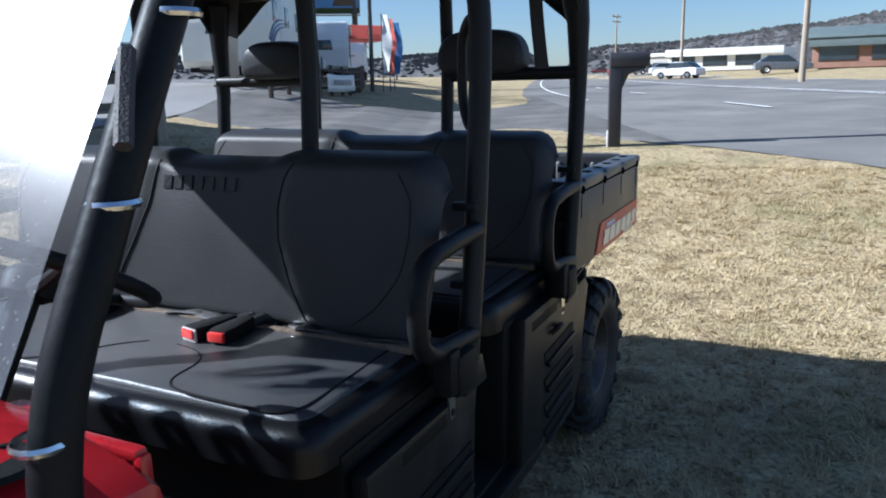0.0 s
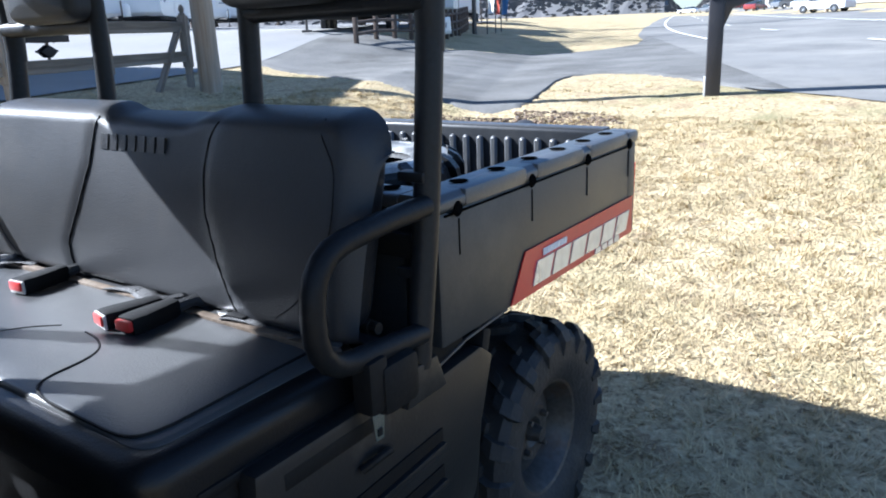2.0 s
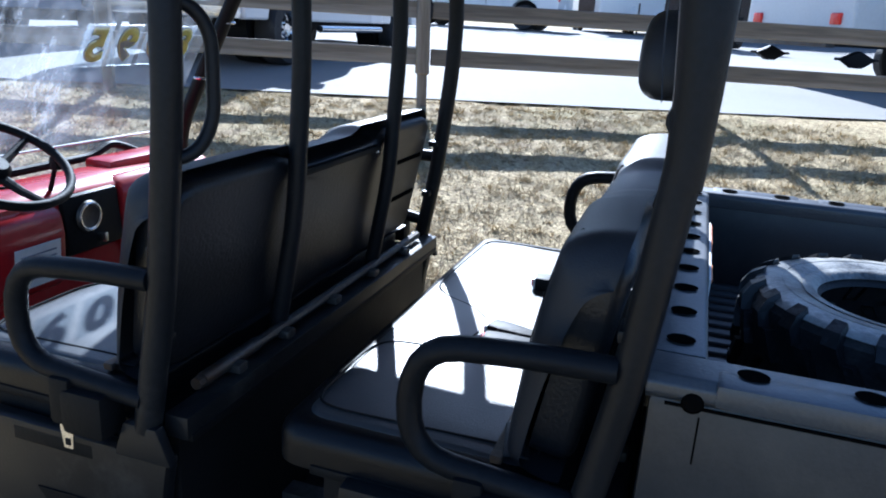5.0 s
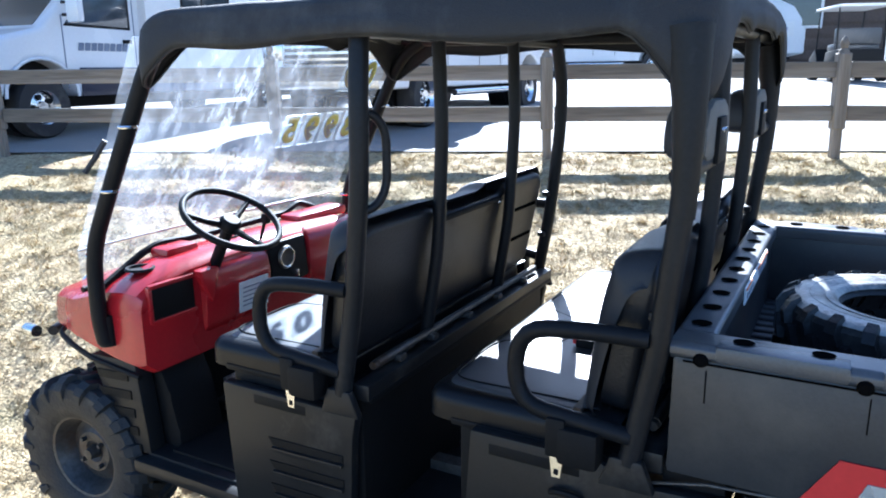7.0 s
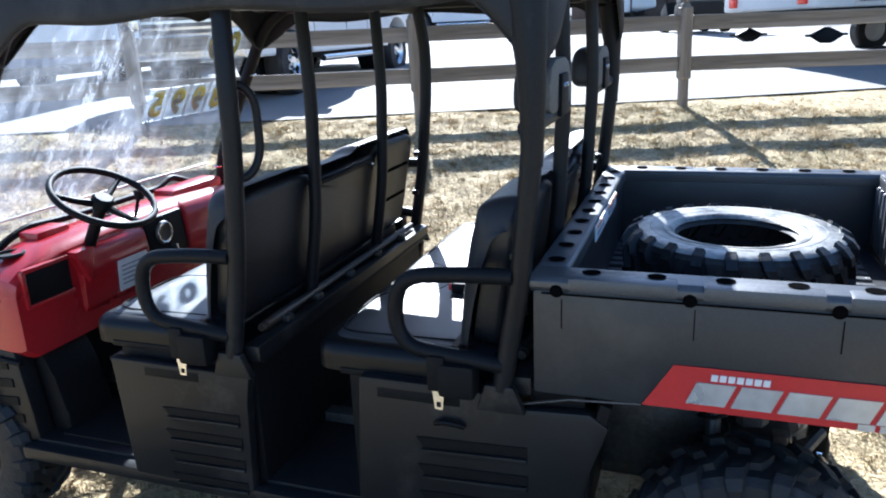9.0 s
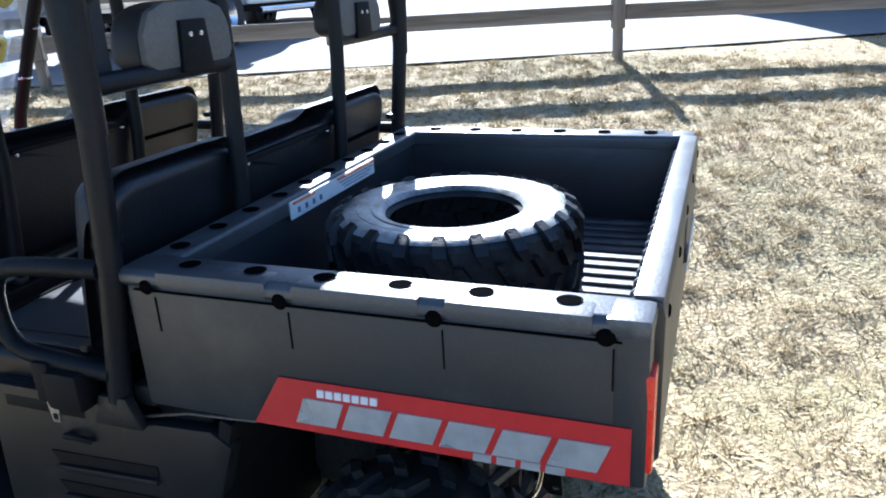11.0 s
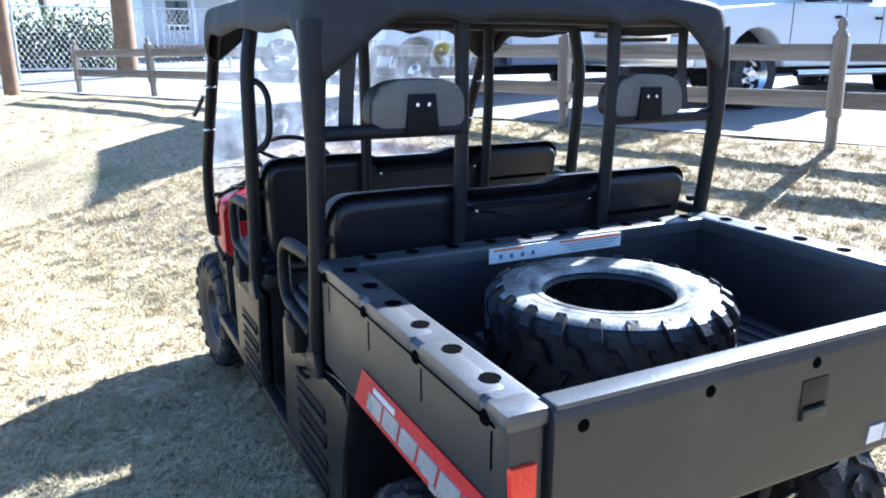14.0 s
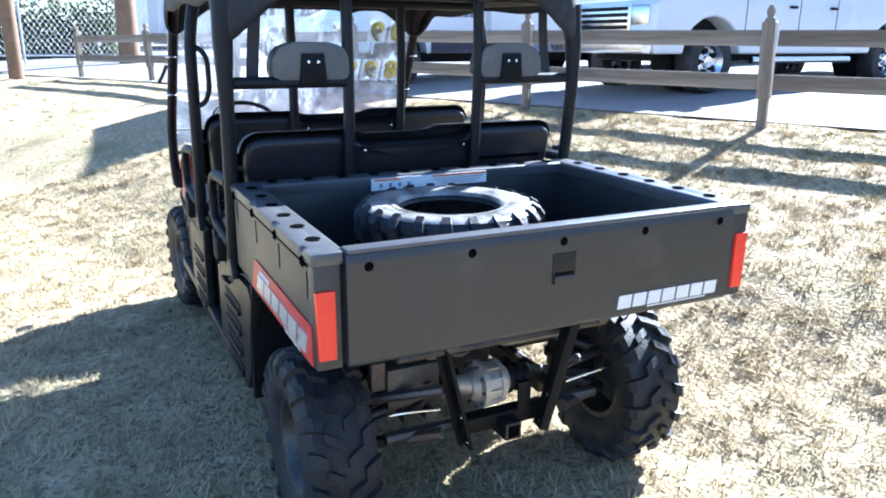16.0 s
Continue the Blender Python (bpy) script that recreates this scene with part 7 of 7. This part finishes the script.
def parked_car(x, y, turn, mat, label):
    t = thing("parked_car", label, "car", on(x, y), turn=turn)
    low = arch_outline((0.3, -2.2, 2.2), (-1.3, 1.35), 0.36)
    part("body", Form().prism(low + [(2.22, 0.6), (2.1, 0.8), (1.2, 0.9), (-1.9, 0.98), (-2.2, 0.85)], "y", -0.88, 0.88, 0.08, 3), mat, t)
    part("cabin", Form().prism([(1.1, 0.88), (0.4, 1.42), (-1.2, 1.48), (-1.95, 0.95)], "y", -0.76, 0.76, 0.08, 3), M_GLASSD, t, "dark glazed cabin")
    part("roof", Form().box((-0.4, 0, 1.46), (1.5, 1.3, 0.06), 0.03), mat, t)
    for xx in (-1.3, 1.35):
        for yy in (-0.8, 0.8):
            road_wheel(t, (xx, yy, 0.32), 0.32, 0.2, M_CHROME)


M_CARG = material("grey car paint", (0.12, 0.13, 0.15), 0.25, vary=0.06, bump=0, coat=0.5)
M_CARR = material("dark red car paint", (0.25, 0.04, 0.04), 0.25, vary=0.06, bump=0, coat=0.5)
parked_car(-0.6, 66, 10, M_CARG, "grey wagon parked across the highway")
parked_car(-9.5, 70, 160, M_PAINT, "white car parked across the highway")
for k, (x, y, m) in enumerate(((-14, 92, M_PAINT), (-20, 110, M_CARG), (-26, 118, M_CARR), (-30, 135, M_PAINT), (-45, 160, M_CARG), (-52, 170, M_PAINT), (-47, 190, M_CARR))):
    parked_car(x, y, 20 + 30 * k, m, "small distant car on the roadside")

# lane paint
for k in range(14):
    road_patch("lane_dash", M_LINE, -6.95, -7.08, 2 + 12 * k, 5 + 12 * k, 4, 0.04, "white lane dash on the asphalt", m=1)
road_patch("lane_edge", M_LINE, -4.05, -4.17, 22, 260, 60, 0.04, "white edge line on the asphalt", m=1)
road_patch("lane_edge", M_LINE, -11.9, -12.03, -40, 260, 80, 0.04, "white centre line on the asphalt", m=1)
road_patch("lane_edge", M_LINE, -12.3, -12.43, -40, 260, 80, 0.04, "white centre line on the asphalt", m=1)
road_patch("lane_edge", M_LINE, -20.0, -20.12, -40, 260, 80, 0.04, "white edge line on the asphalt", m=1)


# ---- hills and trees ----
def hills():
    f = Form()
    n = 240

    def ridge(a):
        d = math.degrees(a)
        h = 15 + 7 * noise.noise((d * 0.05, 1.0, 0)) + 4 * noise.noise((d * 0.17, 4.0, 0)) + 10 * smoothstep(-16, 6, d)
        return h - 14 * math.exp(-((d + 17.2) / 1.5) ** 2)
    for i in range(n + 1):
        a = radians(-75 + 150 * i / n)
        for r, k in ((300, 0.0), (340, 0.45), (390, 0.85), (430, 1.0)):
            h = 4.6 + k * ridge(a) + (1.5 * noise.noise((a * 90, k * 3, 2)) if k else 0)
            f.v.append((r * math.sin(a), r * math.cos(a), h))
    f.f = [(i * 4 + k, (i + 1) * 4 + k, (i + 1) * 4 + k + 1, i * 4 + k + 1) for i in range(n) for k in range(3)]
    rng = random.Random(5)
    for _ in range(7000):
        a = radians(rng.uniform(-48, 30))
        k = rng.random() ** 0.6
        r = 300 + 130 * k
        x, y = r * math.sin(a), r * math.cos(a)
        z = 4.3 + (0.45 * k / 0.31 if k < 0.31 else min(1, 0.45 + (k - 0.31) * 1.0)) * ridge(a)
        w, h = rng.uniform(0.6, 1.6), rng.uniform(0.8, 1.9)
        q = -a + rng.uniform(-0.2, 0.2)
        c, s = w * math.cos(q), w * math.sin(q)
        j = len(f.v)
        f.v += [(x - c, y - s, z + h * 0.55), (x + c, y + s, z + h * 0.55), (x, y, z - 0.5), (x, y, z + h)]
        f.f += [(j, j + 2, j + 1), (j, j + 1, j + 3)]
    tagged(part("hills", f, M_HILL, smooth=False, recalc=False), "hazy wooded winter hills along the horizon", "hills", kind="backdrop")


hills()


def bare_tree(x, y, h, seed, leaves=0):
    rng = random.Random(seed)
    t = thing("tree", "tall bare winter tree" if not leaves else "dark green pine tree", "tree", (x, y, gz(x, y)))
    trunk, twigs, leaf = Form(), Form(), Form()

    def grow(p, d, ln, r, depth):
        q = p + d * ln
        (trunk if depth < 2 else twigs).tube([p, (p + q) / 2 + Vector((rng.uniform(-1, 1), rng.uniform(-1, 1), 0)) * ln * 0.06, q], [r, r * 0.65], 6 if depth < 2 else 3, caps=False)
        if depth > 3:
            return
        if leaves and depth >= 1:
            for _ in range(leaves):
                c = p + d * ln * rng.uniform(0.2, 1.1) + Vector((rng.gauss(0, 1), rng.gauss(0, 1), rng.gauss(0, 0.7))) * ln * 0.3
                s = rng.uniform(0.12, 0.3)
                n1 = Vector((rng.gauss(0, 1), rng.gauss(0, 1), rng.gauss(0, 1))).normalized()
                n2 = n1.orthogonal().normalized()
                leaf.add([c, c + n1 * s, c + n2 * s * 0.8], [(0, 1, 2)])
        for k in range(3 if depth else 7):
            a = rng.uniform(0, 6.28)
            spread_ = 0.75 if depth else 1.0
            nd = (d + Vector((math.cos(a), math.sin(a), 0.15)) * spread_ * rng.uniform(0.5, 1)).normalized()
            start = p + d * ln * (rng.uniform(0.55, 1.0) if depth else rng.uniform(0.35, 1.0))
            grow(start, nd, ln * (rng.uniform(0.5, 0.75) if depth else rng.uniform(0.28, 0.42)), r * (0.5 if depth else 0.4), depth + 1)
    grow(Vector((0, 0, -0.1)), Vector((0.02, 0.01, 1)).normalized(), h, 0.018 * h + 0.05, 0)
    part("trunk", trunk, M_BARK, t, recalc=False)
    part("branches", twigs, M_TWIG, t, recalc=False, smooth=False)
    if leaves:
        part("crown", leaf, M_LEAF, t, recalc=False, smooth=False)


for i, (x, y, h, lv) in enumerate(((-34, 12, 11, 14), (-38, 17, 12, 0), (-31, 17.5, 10, 16), (-42, 24, 12, 12), (-36, 27, 11, 0), (-45, 8, 12, 14), (-48, -6, 12, 10), (-40, -16, 11, 0),
                                   (5.5, -42, 11, 0), (8, -36, 10, 14), (-9, -46, 12, 12), (1.5, -47, 12, 14), (-15, -44, 12, 0), (-24, -38, 12, 12), (-34, 36, 12, 14))):
    bare_tree(x, y, h, 11 + i, lv)


def pine_tree(x, y, h, seed):
    """A tall pine: bare lower trunk, whorls of thin limbs with loose tufts of needles."""
    rng = random.Random(seed)
    t = thing("pine_tree", "tall dark green pine behind the sales lot", "tree", (x, y, gz(x, y)), group="pines behind the lot")
    trunk, limbs, tufts = Form(), Form(), Form()
    lean = Vector((rng.uniform(-0.03, 0.03), rng.uniform(-0.03, 0.03), 1))
    trunk.tube([(0, 0, -0.2), lean * h * 0.5, lean * h], [0.013 * h, 0.004 * h], 8, caps=False)
    for i in range(30):
        f = 0.28 + 0.72 * (i + rng.random()) / 30
        a = rng.uniform(0, 6.283)
        ln = h * (0.05 + 0.2 * (1 - f) ** 0.7) * rng.uniform(0.6, 1.25)
        p = lean * (h * f)
        q = p + Vector((math.cos(a) * ln, math.sin(a) * ln, ln * rng.uniform(-0.1, 0.35)))
        limbs.tube([p, q], [0.05, 0.015], 4, caps=False)
        for _ in range(46):
            c = p.lerp(q, rng.uniform(0.3, 1.1)) + Vector((rng.gauss(0, 0.3), rng.gauss(0, 0.3), rng.gauss(0.1, 0.22)))
            n1 = Vector((rng.gauss(0, 1), rng.gauss(0, 1), rng.gauss(0, 1))).normalized()
            n2 = n1.orthogonal().normalized()
            w = rng.uniform(0.1, 0.32)
            tufts.add([c, c + n1 * w, c + n2 * w * 0.7], [(0, 1, 2)])
    part("trunk", trunk, M_BARK, t, recalc=False)
    part("limbs", limbs, M_BARK, t, recalc=False, smooth=False)
    part("needles", tufts, M_LEAF, t, recalc=False, smooth=False)


for i, (x, y, h, _) in enumerate(((-49.1, 29.3, 14, 22), (-56.2, 36.7, 15, 20), (-48.5, 33.7, 14, 22), (-55.3, 41.2, 16, 20), (-43.4, 33.7, 13, 24), (-54.3, 45.6, 16, 20), (-46.1, 42.7, 14, 22), (-41.4, 49.7, 15, 22), (-46.6, 60.9, 14, 20))):
    pine_tree(x, y, h - 2.0, 60 + i)


def hedge(x, y, L, turn):
    rng = random.Random(3)
    f = Form()
    for _ in range(9000):
        c = Vector((rng.uniform(-L / 2, L / 2), rng.gauss(0, 0.5), abs(rng.gauss(0.9, 0.55))))
        c.z = min(c.z, 2.3 + 0.4 * noise.noise((c.x * 0.9, 0, 0)))
        s = rng.uniform(0.08, 0.2)
        n1 = Vector((rng.gauss(0, 1), rng.gauss(0, 1), rng.gauss(0, 1))).normalized()
        n2 = n1.orthogonal()
        f.add([c, c + n1 * s, c + n2 * s], [(0, 1, 2)])
    t = thing("hedge", "dense dark green hedge behind the fence", "hedge", (x, y, gz(x, y)), turn=turn)
    part("foliage", f, M_LEAF, t, recalc=False, smooth=False)


hedge(4.0, -29.0, 9, 5)
hedge(-9.0, -41.0, 10, 5)


# pale pipe fence in front of the hedge
pf = thing("pipe_fence", "pale steel pipe fence with wire mesh", "fence", (0, -24.0, gz(0, -24.0)))
for x in (5.4, 2.45, -0.57, -3.5):
    part("pipe_post", Form().tube([(x, 0, -0.1), (x, 0, 2.1)], 0.035, 8), M_CHROMED, pf)
for z in (1.95, 0.2):
    part("pipe_rail", Form().tube([(5.4, 0, z), (-3.5, 0, z)], 0.022, 6), M_CHROMED, pf)
mesh_wire = Form()
for k in range(60):
    x = 5.4 - 8.9 * k / 59
    mesh_wire.tube([(x, 0, 0.2), (max(-3.5, x - 1.2), 0, 1.95)], 0.004, 3, caps=False)
    mesh_wire.tube([(x, 0, 1.95), (max(-3.5, x - 1.2), 0, 0.2)], 0.004, 3, caps=False)
part("wire_mesh", mesh_wire, M_CHROMED, pf)
dark = part("utility_pole", Form().tube([(0, 0, -0.2), (0, 0, 8)], [0.3, 0.22], 14), M_POLE)
dark.location = (-0.34, -22.6, gz(-0.34, -22.6))
tagged(dark, "thick dark wooden pole behind the fence", "utility pole")


# ---- the dark rail fence along the top of the lot's bank ----
def bank_fence():
    line = [Vector(p) for p in ((-10.6, 11.7), (-11.35, 14.9), (-12.1, 17.6), (-13.7, 20.8), (-16.4, 25.5))]
    legs = [(b - a).length for a, b in zip(line[:-1], line[1:])]
    n = 15
    at = []
    for k in range(n):
        d = sum(legs) * k / (n - 1)
        i = 0
        while i < len(legs) - 1 and d > legs[i]:
            d -= legs[i]
            i += 1
        q = line[i].lerp(line[i + 1], d / legs[i])
        at.append(Vector((q.x, q.y, gz(q.x, q.y))))
    t = thing("bank_fence", "dark wooden rail fence along the lot's grass bank", "fence", tuple(at[0]))
    o = Vector(at[0])
    for p in at:
        q = p - o
        part("post", Form().box((q.x, q.y, q.z + 0.4), (0.1, 0.1, 1.0), 0.008, Matrix.Rotation(radians(14), 4, "Z")), M_CLAD, t)
    for h in (0.22, 0.48, 0.74):
        for a, b in zip(at[:-1], at[1:]):
            part("rail", Form().tube([a - o + Vector((0, 0, h)), b - o + Vector((0, 0, h))], 0.04, 6), M_CLAD, t)
    a, b = Vector((-11.2, 14.9, 0)), Vector((-11.95, 17.5, 0))
    d = b - a
    c = (a + b) / 2
    c.z = gz(c.x, c.y) + 0.42
    sign = part("banner", Form().grid(lambda p, q: ((p - 0.5) * d.length, 0.03 * math.sin(p * 11) * (1 - q), (q - 0.5) * 0.5 - 0.03 * math.sin(p * math.pi)), 20, 4), M_PLASTICW, recalc=False)
    mod = sign.modifiers.new("cloth", "SOLIDIFY")
    mod.thickness = 0.006
    sign.matrix_basis = Matrix.Translation(c + Vector((0.1, 0.03, 0))) @ d.to_track_quat("X", "Z").to_matrix().to_4x4()
    tagged(sign, "white banner tied to the dark rail fence", "banner")
    marks("banner_mark", 8, 0.14, 0.16, 0.09, 0.1, Matrix.Translation((0, -0.04, 0.0)) @ Matrix(((1, 0, 0, 0), (0, 0, -1, 0), (0, 1, 0, 0), (0, 0, 0, 1))), M_STRIPE, sign, "grey letter shape")


bank_fence()


# ---- grass blades, loose and uncountable ----
def turf(name, x0, x1, y0, y1, count, seed, tall):
    rng = np.random.default_rng(seed)
    per = 30
    n = count // per
    cx, cy = rng.uniform(x0, x1, n), rng.uniform(y0, y1, n)
    size = rng.uniform(0.6, 1.5, n)
    vs, fs = [], []
    for x, y, g in zip(cx, cy, size):
        u, v = across(x, y), along(x, y)
        if u > 5.85 or u < road_edge(v) + 0.1 or (u > -2.9 and v > drive_edge(u) - 0.02):
            continue
        z = bumpy(x, y) - 0.004
        way = rng.uniform(0, 6.283)
        r = rng.normal(0, 0.028, (per, 2)) * g
        lean = rng.uniform(0, 6.283, per)
        hs, ws, ls = rng.uniform(0.25, 1.0, per) * tall * g, rng.uniform(0.0013, 0.0033, per), rng.uniform(0.01, 0.055, per) * g
        for (ox, oy), a, h, w, ln in zip(r, lean, hs, ws, ls):
            dx, dy = math.cos(a) + 0.6 * math.cos(way), math.sin(a) + 0.6 * math.sin(way)
            k = len(vs)
            bx, by = x + ox, y + oy
            vs += [(bx - dy * w, by + dx * w, z), (bx + dy * w, by - dx * w, z), (bx + dx * ln, by + dy * ln, z + h)]
            fs.append((k, k + 1, k + 2))
    f = Form()
    f.v, f.f = vs, fs
    ob = part(name, f, M_BLADE, recalc=False, smooth=False)
    tagged(ob, "short dry straw-coloured grass blades", "grass", kind="stuff")


turf("grass", -5.9, 3.2, -7.5, 5.5, 640000, 4, 0.04)
turf("far_grass", -8.5, 3.5, -19, 8.5, 90000, 6, 0.042)
